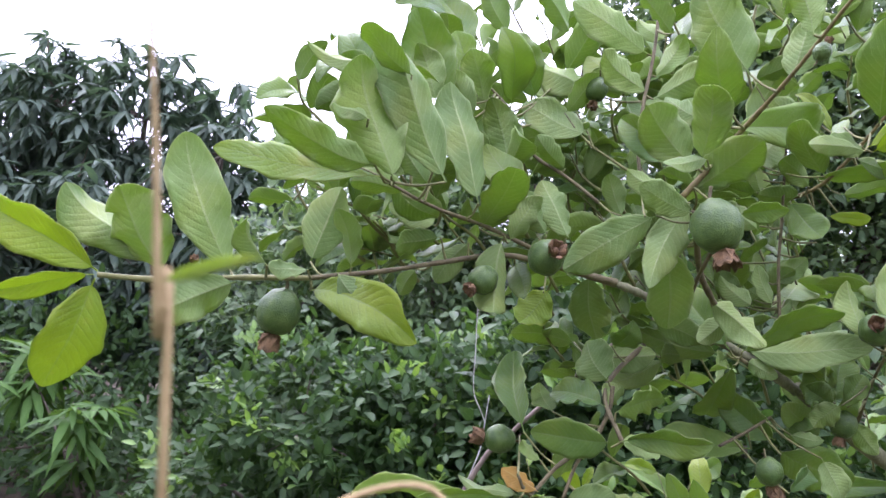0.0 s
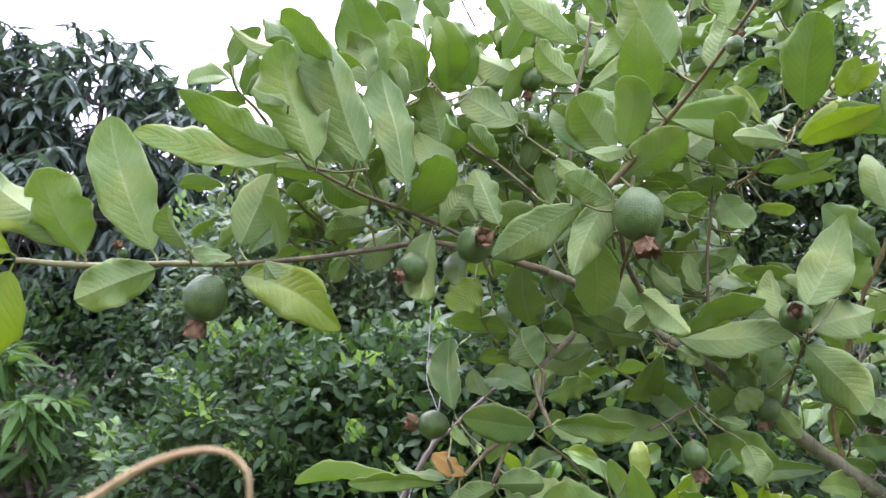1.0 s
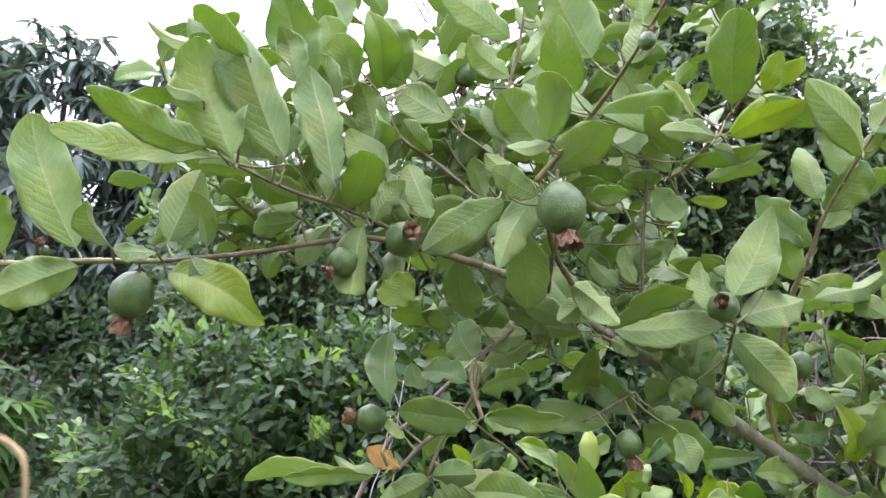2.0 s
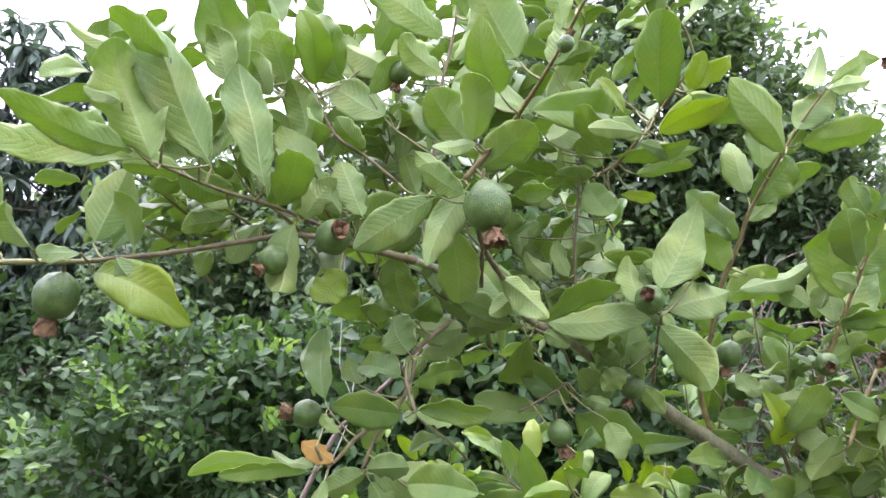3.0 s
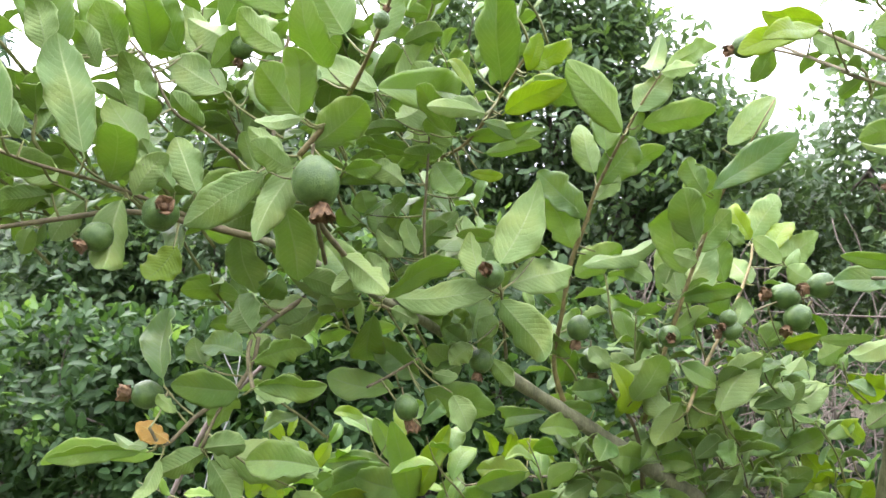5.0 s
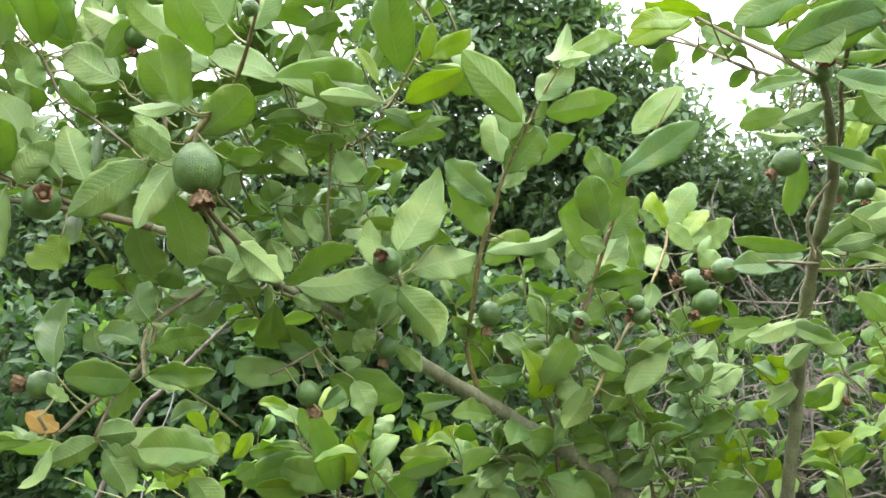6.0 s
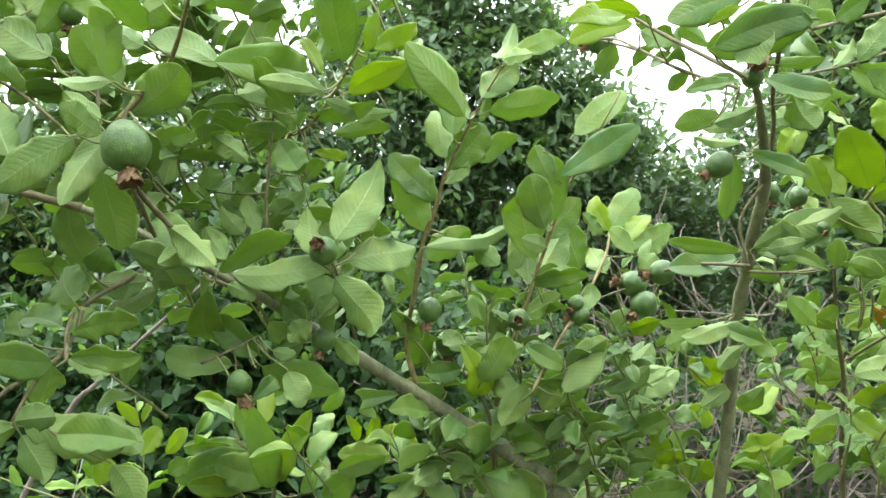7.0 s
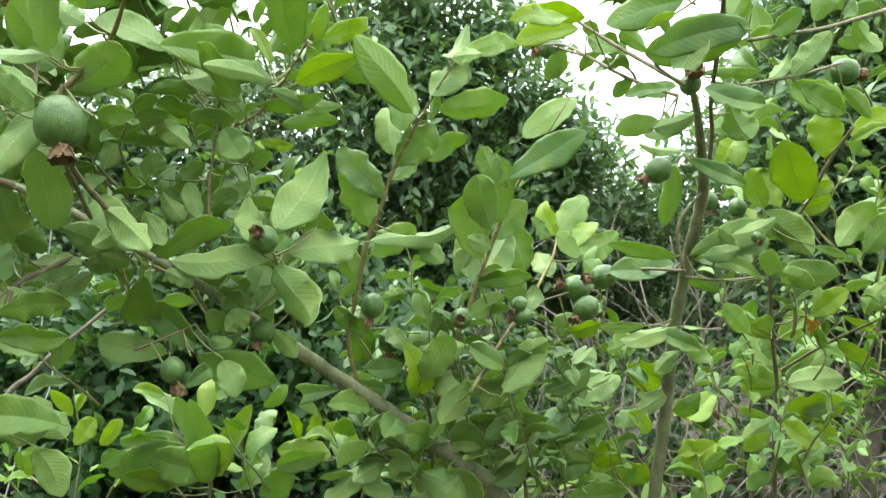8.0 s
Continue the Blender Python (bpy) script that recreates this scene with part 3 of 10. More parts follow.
# ---- background planting ----
whorled("mango_tree", "tall dark mango tree with drooping long leaves", "tree", (-4.0, 8.6, 0),
        [(-5.6, 8.4, 3.0, 0.9, 0.9, 1.0), (-4.95, 8.2, 3.4, 0.55, 0.6, 0.75), (-3.95, 8.2, 3.35, 0.75, 0.7, 0.85), (-3.0, 8.1, 2.95, 0.6, 0.7, 0.75), (-6.6, 8.4, 2.8, 0.9, 0.9, 1.0),
         (-4.4, 7.7, 2.0, 1.7, 0.9, 1.0), (-2.6, 8.1, 2.3, 0.5, 0.7, 0.8), (-2.8, 7.8, 1.2, 1.2, 0.8, 1.0), (-5.4, 8.0, 1.2, 1.5, 0.8, 1.0)],
        1250, 17, 0.27, 0.235, M_HAZY_MANGO, 11, 0.12, 0.95)
whorled("mango_sapling", "young mango sapling with long hanging leaves", "tree", (-2.6, 5.0, 0),
        [(-2.5, 4.9, 0.62, 0.22, 0.2, 0.10), (-3.15, 5.2, 0.85, 0.25, 0.3, 0.22), (-2.75, 5.0, 0.35, 0.3, 0.25, 0.12)], 17, 15, 0.29, 0.19, M_SAPLING, 12, 0.02, 0.7)
bushy("citrus_bush", "dense dark green citrus bush with small glossy leaves", "bush", (-0.6, 4.3, 0),
      [(-0.9, 4.2, 0.75, 0.55, 0.45, 0.5), (-0.3, 4.3, 0.8, 0.6, 0.45, 0.5), (0.3, 4.4, 0.85, 0.6, 0.5, 0.5), (-1.35, 4.2, 0.45, 0.45, 0.4, 0.4), (0.0, 4.0, 0.4, 0.9, 0.4, 0.45)],
      900, 13, 0.085, 0.46, M_BUSH, 21, 0.05, 0.12, 0.04, (M_BUSH_PALE, 0.10))
bushy("citrus_bush", "dense dark green bush with a tangle of glossy leaves", "bush", (1.2, 3.9, 0),
      [(0.7, 3.9, 0.95, 0.6, 0.45, 0.65), (1.4, 3.9, 0.9, 0.7, 0.45, 0.6), (1.0, 3.7, 0.4, 0.9, 0.4, 0.45), (0.4, 3.9, 1.0, 0.4, 0.4, 0.5), (0.9, 3.9, 1.5, 0.5, 0.4, 0.4)],
      850, 13, 0.085, 0.5, M_BUSH, 22, 0.05, 0.12, 0.04, (M_BUSH_PALE, 0.10))
bushy("undergrowth_bush", "low shaded bush of dark leaves under the trees", "bush", (-2.2, 6.6, 0),
      [(-2.2, 6.7, 0.7, 0.9, 0.5, 0.8), (-3.6, 6.7, 0.7, 0.9, 0.5, 0.8), (-1.4, 6.4, 0.9, 0.8, 0.5, 0.8), (-2.0, 5.9, 0.25, 1.0, 0.4, 0.35), (-3.4, 6.0, 0.25, 1.0, 0.4, 0.35), (-4.6, 6.6, 0.6, 0.8, 0.5, 0.8), (-2.9, 5.6, 0.2, 0.8, 0.4, 0.3), (-2.2, 5.3, 0.15, 0.9, 0.4, 0.3), (-3.6, 5.3, 0.22, 0.9, 0.4, 0.3), (-1.7, 5.0, 0.15, 0.7, 0.4, 0.3)],
      800, 12, 0.11, 0.42, M_BUSH, 31, 0.1, 0.14, 0.04)
bushy("undergrowth_bush", "low tangled bush of grey-green leaves among dry sticks", "bush", (3.2, 4.4, 0),
      [(2.4, 4.4, 0.7, 0.6, 0.4, 0.6), (3.2, 4.3, 0.65, 0.7, 0.4, 0.6), (4.1, 4.1, 0.6, 0.7, 0.4, 0.6), (5.0, 3.9, 0.6, 0.7, 0.4, 0.6)],
      380, 11, 0.085, 0.42, M_BUSH, 32, 0.1, 0.16, 0.03, (M_BUSH_PALE, 0.08))
bushy("hedge_tree", "dark leafy tree filling the gap behind the bushes", "tree", (-0.4, 6.6, 0),
      [(-1.6, 6.6, 1.4, 0.8, 0.7, 0.8), (-0.7, 6.6, 1.75, 0.8, 0.7, 0.8), (0.3, 6.6, 2.0, 0.8, 0.7, 0.85), (1.0, 6.6, 1.7, 0.7, 0.7, 0.9), (-0.3, 6.4, 0.6, 2.0, 0.6, 0.7), (-1.3, 6.9, 2.2, 0.55, 0.5, 0.45), (-0.5, 6.8, 2.5, 0.6, 0.5, 0.5), (0.45, 6.7, 2.7, 0.6, 0.5, 0.5)],
      2700, 12, 0.10, 0.45, M_HAZY_WOODS, 23, 0.1, 0.16, 0.06, (M_BUSH_PALE, 0.1))
bushy("broadleaf_tree", "tall broadleaf tree with dense small dark leaves", "tree", (2.0, 6.3, 0),
      [(1.5, 6.2, 2.7, 0.75, 0.7, 0.8), (2.3, 6.1, 2.9, 0.75, 0.7, 0.9), (1.7, 6.4, 3.9, 0.8, 0.7, 0.9), (2.5, 6.2, 3.7, 0.6, 0.6, 0.7), (1.5, 6.3, 1.5, 0.8, 0.7, 0.9), (2.9, 6.2, 2.1, 0.7, 0.7, 0.9), (2.6, 6.2, 1.0, 1.0, 0.7, 0.8), (3.2, 6.2, 2.7, 0.4, 0.5, 0.45), (2.95, 5.9, 3.2, 0.4, 0.5, 0.5), (3.2, 5.8, 2.6, 0.42, 0.5, 0.5), (3.5, 5.7, 2.1, 0.5, 0.5, 0.5), (3.5, 5.6, 2.65, 0.35, 0.4, 0.35)],
      3100, 13, 0.105, 0.42, M_HAZY_WOODS, 24, 0.1, 0.18, 0.09, (M_BUSH_PALE, 0.08))
bushy("broadleaf_tree", "thin broadleaf tree with small dark leaves behind dry brush", "tree", (4.2, 6.8, 0),
      [(3.7, 6.6, 1.7, 0.7, 0.7, 0.9), (4.5, 6.7, 1.8, 0.7, 0.7, 0.8), (4.0, 6.5, 0.8, 1.0, 0.7, 0.8), (3.8, 6.6, 2.4, 0.4, 0.5, 0.45), (5.2, 6.8, 1.6, 0.7, 0.7, 0.9), (4.0, 6.2, 2.35, 0.5, 0.5, 0.5), (4.7, 6.0, 2.2, 0.6, 0.5, 0.5)],
      950, 12, 0.12, 0.42, M_HAZY_WOODS, 25, 0.1, 0.2, 0.07)
bushy("broadleaf_tree", "tall grey-trunked tree with small dark leaves", "tree", (4.75, 3.8, 0),
      [(4.5, 4.0, 2.7, 0.55, 0.6, 0.7), (4.7, 4.0, 1.9, 0.6, 0.6, 0.7), (5.1, 3.9, 3.3, 0.8, 0.7, 0.7), (5.3, 3.8, 1.6, 0.7, 0.6, 0.9), (5.6, 3.7, 2.5, 0.8, 0.6, 0.8), (4.45, 4.1, 3.4, 0.4, 0.5, 0.5)],
      1700, 13, 0.11, 0.42, M_HAZY_WOODS, 26, 0.1, 0.18, 0.12)
bushy("broadleaf_tree", "loose broadleaf tree of small leaves against the bright sky", "tree", (5.3, 5.4, 0),
      [(4.65, 5.3, 2.35, 0.42, 0.5, 0.55), (4.95, 5.3, 2.95, 0.4, 0.5, 0.5), (5.4, 5.3, 3.6, 0.5, 0.5, 0.55), (5.6, 5.3, 2.7, 0.65, 0.5, 0.7), (6.2, 5.2, 3.9, 0.7, 0.6, 0.8), (6.5, 5.1, 2.9, 0.8, 0.6, 0.9), (5.2, 5.3, 1.6, 0.8, 0.5, 0.8), (6.0, 5.3, 4.7, 0.7, 0.5, 0.5)],
      1500, 12, 0.095, 0.42, M_HAZY_WOODS, 28, 0.1, 0.2, 0.07, (M_BUSH_PALE, 0.05), 60)
# leafy backdrop ahead, carried on unseen round the back to block low sky light
BACKDROP_SHADE_RING = [(-9, 14), (-5.5, 15), (-2, 15), (1.5, 15), (5, 14), (8.5, 12), (10.5, 8.5), (10.5, 4), (9.5, -0.5), (7.5, -5), (4, -7), (0, -7.5), (-4, -7), (-8, -4), (-9.5, 0.5), (-10, 5), (-10, 10)]
for k, (wx, wy) in enumerate(BACKDROP_SHADE_RING):
    # unseen trees behind the walk are taller, to cut the frontal light
    high = 1.2 if wy > 10 else 1.9 if wy > 3 else 3.4
    bushy("backdrop_shade_tree", "dark leafy tree in the belt round the garden, backdrop ahead, unseen light blocker behind", "tree", (wx, wy, 0),
          [(wx, wy, high, 2.3, 1.5, high * 1.25), (wx + 0.6, wy, high * 1.7, 1.2, 1.1, high * 0.7), (wx - 0.9, wy + 0.2, high * 1.5, 1.1, 1.1, high * 0.7)],
          330, 12, 0.30, 0.5, M_HAZY_WOODS, 270 + k, 0.1, 0.35, 0.12, None, 12, "woodland belt")


def dry_brush():
    """A tangle of bare dead sticks."""
    rng = np.random.default_rng(9)
    thing = new("dry_brush")
    tagged(thing, "tangle of bare grey-brown dead sticks between the bushes", "brushwood")
    for i in range(290):
        u = rng.random()
        foot = np.array([2.1 + 2.8 * u + rng.normal() * 0.15, 3.9 - 0.6 * u + rng.normal() * 0.25, rng.uniform(0, 1.35 + 0.5 * (u > 0.3)) * (0.55 + 0.45 * rng.random())])
        dirn = np.array([rng.normal() * 0.8, rng.normal() * 0.35, abs(rng.normal()) * 0.9 + 0.1])
        ln = rng.uniform(0.4, 1.1)
        dirn = dirn / np.linalg.norm(dirn) * ln
        bow = rng.normal(size=3) * 0.12 * ln
        r = rng.uniform(0.0018, 0.006)
        v, f = tube([(*foot, r), (*(foot + dirn * 0.5 + bow), r * 0.8), (*(foot + dirn + np.array([0, 0, -0.15 * ln])), r * 0.4)], 5, 4, 0.05, rng)
        mesh_object("dead_stick", v, f, M_BRUSH, thing)


dry_brush()

# ---- the guava trees ----
guava_tree = new("guava_tree")
guava_tree.location = (0, 0, 0)
tagged(guava_tree, "leaning guava tree with pale green leaves and unripe fruit", "tree")
young_tree = new("guava_tree")
tagged(young_tree, "upright slender guava tree with yellow-green leaves", "tree")

# limbs, twigs, fruit and leaves of the leaning guava tree
twig(guava_tree, [(-0.274, 0.798, 1.575, 0.0030), (-0.210, 0.825, 1.573, 0.0037), (-0.137, 0.857, 1.580, 0.0036), (-0.060, 0.894, 1.584, 0.0033)], M_STALK)
twig(guava_tree, [(-0.062, 0.893, 1.584, 0.0033), (0.022, 0.935, 1.598, 0.0031), (0.096, 0.972, 1.615, 0.0034), (0.167, 1.009, 1.629, 0.0040), (0.238, 1.047, 1.620, 0.0046), (0.330, 1.098, 1.601, 0.0069)])
twig(guava_tree, [(0.330, 1.095, 1.601, 0.0058), (0.383, 1.119, 1.582, 0.0065), (0.475, 1.161, 1.535, 0.0072), (0.572, 1.204, 1.487, 0.0080), (0.633, 1.231, 1.451, 0.0087)])
twig(guava_tree, [(0.037, 0.843, 1.695, 0.0017), (0.083, 0.915, 1.678, 0.0023), (0.145, 0.979, 1.663, 0.0029), (0.206, 1.029, 1.641, 0.0035), (0.255, 1.060, 1.621, 0.0041), (0.330, 1.094, 1.601, 0.0048)])
twig(guava_tree, [(0.043, 0.815, 1.693, 0.0012), (0.003, 0.846, 1.712, 0.0013), (-0.062, 0.891, 1.733, 0.0009)])
twig(guava_tree, [(0.503, 0.727, 1.894, 0.0014), (0.495, 0.768, 1.876, 0.0019), (0.480, 0.859, 1.837, 0.0025), (0.453, 0.960, 1.790, 0.0033), (0.425, 0.970, 1.753, 0.0038), (0.391, 0.979, 1.710, 0.0043)], M_SHOOT)
twig(guava_tree, [(0.389, 0.905, 1.685, 0.0037), (0.404, 0.948, 1.658, 0.0039), (0.422, 0.999, 1.620, 0.0041), (0.450, 1.046, 1.587, 0.0043), (0.493, 1.106, 1.542, 0.0045)])
twig(guava_tree, [(0.413, 0.915, 1.638, 0.0028), (0.421, 1.014, 1.605, 0.0031), (0.431, 1.112, 1.566, 0.0034)])
twig(guava_tree, [(0.389, 1.145, 2.052, 0.0023), (0.374, 1.113, 1.937, 0.0027), (0.359, 1.092, 1.863, 0.0027), (0.350, 1.071, 1.793, 0.0026), (0.354, 1.049, 1.723, 0.0031)])
twig(guava_tree, [(0.137, 1.123, 1.886, 0.0017), (0.170, 1.116, 1.847, 0.0022), (0.202, 1.106, 1.786, 0.0027), (0.252, 1.097, 1.752, 0.0027), (0.301, 1.088, 1.714, 0.0027)])
twig(guava_tree, [(0.292, 1.107, 1.797, 0.0016), (0.333, 1.103, 1.770, 0.0022), (0.363, 1.099, 1.750, 0.0021)])
twig(guava_tree, [(0.635, 1.232, 1.456, 0.0101), (0.715, 1.299, 1.400, 0.0114), (0.845, 1.374, 1.320, 0.0136), (0.980, 1.424, 1.238, 0.0157), (1.100, 1.448, 1.165, 0.0176), (1.228, 1.452, 1.081, 0.0210)])
twig(guava_tree, [(0.741, 1.088, 1.916, 0.0017), (0.719, 1.134, 1.873, 0.0024), (0.682, 1.204, 1.801, 0.0031), (0.651, 1.243, 1.767, 0.0032), (0.600, 1.288, 1.748, 0.0033)], M_SHOOT)
twig(guava_tree, [(0.599, 1.205, 1.844, 0.0019), (0.595, 1.208, 1.702, 0.0025), (0.593, 1.209, 1.636, 0.0025), (0.598, 1.210, 1.542, 0.0031)])
twig(guava_tree, [(0.996, 1.175, 1.912, 0.0013), (0.965, 1.216, 1.843, 0.0026), (0.921, 1.278, 1.718, 0.0034), (0.910, 1.302, 1.657, 0.0041), (0.893, 1.333, 1.578, 0.0049), (0.888, 1.365, 1.480, 0.0050), (0.884, 1.396, 1.378, 0.0051), (0.917, 1.417, 1.286, 0.0059)], M_SHOOT)
twig(guava_tree, [(1.271, 1.278, 1.899, 0.0014), (1.192, 1.320, 1.723, 0.0029), (1.173, 1.334, 1.663, 0.0036), (1.137, 1.370, 1.507, 0.0044), (1.113, 1.397, 1.392, 0.0045), (1.090, 1.431, 1.250, 0.0053)], M_SHOOT)
twig(guava_tree, [(0.202, 1.026, 1.338, 0.0020), (0.219, 1.041, 1.311, 0.0026), (0.256, 1.065, 1.345, 0.0032), (0.307, 1.091, 1.381, 0.0033), (0.329, 1.108, 1.420, 0.0033), (0.335, 1.121, 1.452, 0.0034)])
twig(guava_tree, [(0.265, 1.064, 1.301, 0.0026), (0.285, 1.079, 1.350, 0.0027), (0.315, 1.090, 1.389, 0.0027)])
twig(guava_tree, [(0.336, 1.025, 1.392, 0.0031), (0.322, 1.105, 1.437, 0.0033), (0.341, 1.157, 1.466, 0.0035), (0.399, 1.244, 1.507, 0.0044)])
twig(guava_tree, [(0.519, 1.148, 1.502, 0.0029), (0.568, 1.208, 1.480, 0.0043), (0.614, 1.259, 1.463, 0.0052)])
twig(guava_tree, [(0.503, 1.176, 1.368, 0.0024), (0.541, 1.195, 1.384, 0.0024), (0.591, 1.220, 1.409, 0.0025)])
twig(guava_tree, [(1.413, 1.577, 1.631, 0.0026), (1.385, 1.541, 1.579, 0.0033), (1.303, 1.467, 1.482, 0.0032), (1.211, 1.390, 1.395, 0.0037), (1.115, 1.295, 1.301, 0.0035)], M_SHOOT)
twig(guava_tree, [(1.383, 1.413, 1.511, 0.0023), (1.276, 1.380, 1.476, 0.0022), (1.211, 1.349, 1.422, 0.0029)])
twig(guava_tree, [(0.696, 1.076, 1.532, 0.0023), (0.733, 1.206, 1.470, 0.0025), (0.772, 1.336, 1.396, 0.0035)])
twig(guava_tree, [(0.576, 1.768, 1.098, 0.0026), (0.616, 1.761, 1.067, 0.0035), (0.655, 1.755, 1.016, 0.0044), (0.656, 1.769, 0.894, 0.0053)])
twig(guava_tree, [(0.803, 1.840, 1.007, 0.0028), (0.891, 1.699, 1.064, 0.0026), (0.976, 1.545, 1.115, 0.0033), (1.030, 1.424, 1.174, 0.0039)])
twig(guava_tree, [(1.292, 1.499, 1.160, 0.0034), (1.333, 1.481, 1.062, 0.0042), (1.334, 1.475, 0.937, 0.0050)])
twig(guava_tree, [(1.015, 1.428, 1.319, 0.0030), (1.069, 1.437, 1.249, 0.0038), (1.093, 1.447, 1.177, 0.0046), (1.112, 1.466, 1.055, 0.0062)])
twig(guava_tree, [(1.194, 1.258, 1.991, 0.0021), (1.201, 1.173, 1.970, 0.0026), (1.197, 1.062, 1.918, 0.0024), (1.182, 0.956, 1.870, 0.0027)])
guava(guava_tree, (0.415, 0.899, 1.669), (0.18, -0.31, -0.93), 0.0316)
guava(guava_tree, (-0.094, 0.888, 1.542), (-0.25, 0.03, -0.97), 0.0275)
guava(guava_tree, (0.222, 0.951, 1.625), (0.33, -0.90, 0.27), 0.0242)
guava(guava_tree, (0.145, 0.962, 1.594), (-0.61, -0.61, -0.52), 0.0199)
guava(guava_tree, (0.176, 1.131, 1.365), (-0.99, -0.09, 0.06), 0.0223, 1.25)
guava(guava_tree, (0.564, 1.139, 1.343), (0.29, 0.08, -0.95), 0.0203, 1.25)
guava(guava_tree, (0.678, 1.078, 1.555), (-0.36, -0.90, 0.26), 0.0235)
guava(guava_tree, (0.296, 1.135, 1.891), (-0.21, 0.04, -0.98), 0.0181)
guava(guava_tree, (0.917, 1.349, 1.452), (-0.14, 0.04, -0.99), 0.0239)
guava(guava_tree, (1.100, 1.343, 1.439), (-0.38, -0.92, 0.02), 0.0232)
guava(guava_tree, (1.394, 1.420, 1.518), (-0.99, 0.13, 0.09), 0.0305)
guava(guava_tree, (1.383, 1.284, 1.546), (-0.96, 0.14, -0.23), 0.0269)
guava(guava_tree, (1.404, 1.388, 1.476), (-0.70, -0.05, -0.71), 0.0288)
guava(guava_tree, (1.239, 1.359, 1.450), (-0.96, 0.13, -0.26), 0.0207)
guava(guava_tree, (1.283, 1.404, 2.038), (-0.95, 0.13, -0.29), 0.0280)
guava(guava_tree, (0.481, 0.779, 1.838), (0.41, -0.07, 0.91), 0.0097)
guava(guava_tree, (0.984, 1.455, 1.376), (0.09, 0.01, -1.00), 0.0254)
guava(guava_tree, (1.271, 1.363, 1.404), (-0.40, 0.16, -0.90), 0.0155)
guava(guava_tree, (1.229, 1.354, 1.475), (-0.68, -0.29, -0.67), 0.0175)
guava(guava_tree, (0.700, 1.221, 1.406), (-0.25, -0.15, -0.95), 0.0215)
# dried flower bud, stood in for by a tiny guava with a large crown
guava(guava_tree, (-0.186, 0.860, 1.590), (-0.3, -0.5, 0.8), 0.0060, 1.9)
twig(guava_tree, [(-0.217, 0.820, 1.591, 0.0012), (-0.218, 0.821, 1.581, 0.0015), (-0.218, 0.821, 1.573, 0.0019)])
twig(guava_tree, [(-0.212, 0.824, 1.589, 0.0012), (-0.211, 0.824, 1.580, 0.0015), (-0.210, 0.825, 1.573, 0.0019)])
twig(guava_tree, [(-0.092, 0.822, 1.595, 0.0012), (-0.100, 0.846, 1.585, 0.0015), (-0.108, 0.871, 1.581, 0.0019)])
twig(guava_tree, [(-0.015, 0.914, 1.600, 0.0012), (-0.017, 0.914, 1.595, 0.0015), (-0.019, 0.914, 1.591, 0.0019)])
twig(guava_tree, [(-0.055, 0.858, 1.593, 0.0012), (-0.057, 0.876, 1.586, 0.0015), (-0.060, 0.894, 1.584, 0.0019)])
twig(guava_tree, [(-0.057, 0.895, 1.571, 0.0012), (-0.059, 0.894, 1.577, 0.0015), (-0.060, 0.894, 1.584, 0.0019)])
twig(guava_tree, [(0.094, 0.784, 1.709, 0.0012), (0.080, 0.836, 1.690, 0.0015), (0.066, 0.888, 1.684, 0.0019)])
twig(guava_tree, [(0.134, 1.106, 1.843, 0.0012), (0.144, 1.113, 1.853, 0.0015), (0.154, 1.119, 1.866, 0.0019)])
twig(guava_tree, [(0.170, 1.117, 1.859, 0.0012), (0.168, 1.117, 1.855, 0.0015), (0.166, 1.117, 1.851, 0.0019)])
twig(guava_tree, [(0.102, 1.212, 1.978, 0.0012), (0.119, 1.167, 1.924, 0.0015), (0.137, 1.123, 1.886, 0.0019)])
twig(guava_tree, [(0.030, 0.732, 1.743, 0.0012), (0.013, 0.792, 1.721, 0.0015), (-0.005, 0.852, 1.715, 0.0019)])
twig(guava_tree, [(0.284, 1.106, 1.815, 0.0012), (0.288, 1.107, 1.805, 0.0015), (0.292, 1.107, 1.797, 0.0019)])
twig(guava_tree, [(0.299, 1.218, 1.833, 0.0012), (0.295, 1.163, 1.808, 0.0015), (0.292, 1.107, 1.797, 0.0019)])
twig(guava_tree, [(0.241, 1.187, 1.873, 0.0012), (0.212, 1.150, 1.842, 0.0015), (0.182, 1.112, 1.824, 0.0019)])
twig(guava_tree, [(0.253, 1.211, 1.935, 0.0012), (0.212, 1.164, 1.881, 0.0015), (0.170, 1.116, 1.847, 0.0019)])
twig(guava_tree, [(0.361, 1.154, 1.895, 0.0012), (0.362, 1.126, 1.885, 0.0015), (0.363, 1.097, 1.882, 0.0019)])
twig(guava_tree, [(0.365, 1.113, 1.940, 0.0012), (0.369, 1.113, 1.938, 0.0015), (0.374, 1.113, 1.937, 0.0019)])
twig(guava_tree, [(0.401, 0.966, 1.755, 0.0012), (0.409, 0.969, 1.747, 0.0015), (0.417, 0.972, 1.743, 0.0019)])
twig(guava_tree, [(0.399, 0.889, 1.744, 0.0012), (0.412, 0.929, 1.743, 0.0015), (0.425, 0.970, 1.753, 0.0019)])
twig(guava_tree, [(0.377, 1.106, 1.904, 0.0012), (0.372, 1.106, 1.906, 0.0015), (0.368, 1.105, 1.909, 0.0019)])
twig(guava_tree, [(0.373, 1.095, 1.868, 0.0012), (0.367, 1.095, 1.870, 0.0015), (0.361, 1.095, 1.873, 0.0019)])
twig(guava_tree, [(0.391, 0.886, 1.744, 0.0012), (0.406, 0.928, 1.741, 0.0015), (0.421, 0.971, 1.748, 0.0019)])
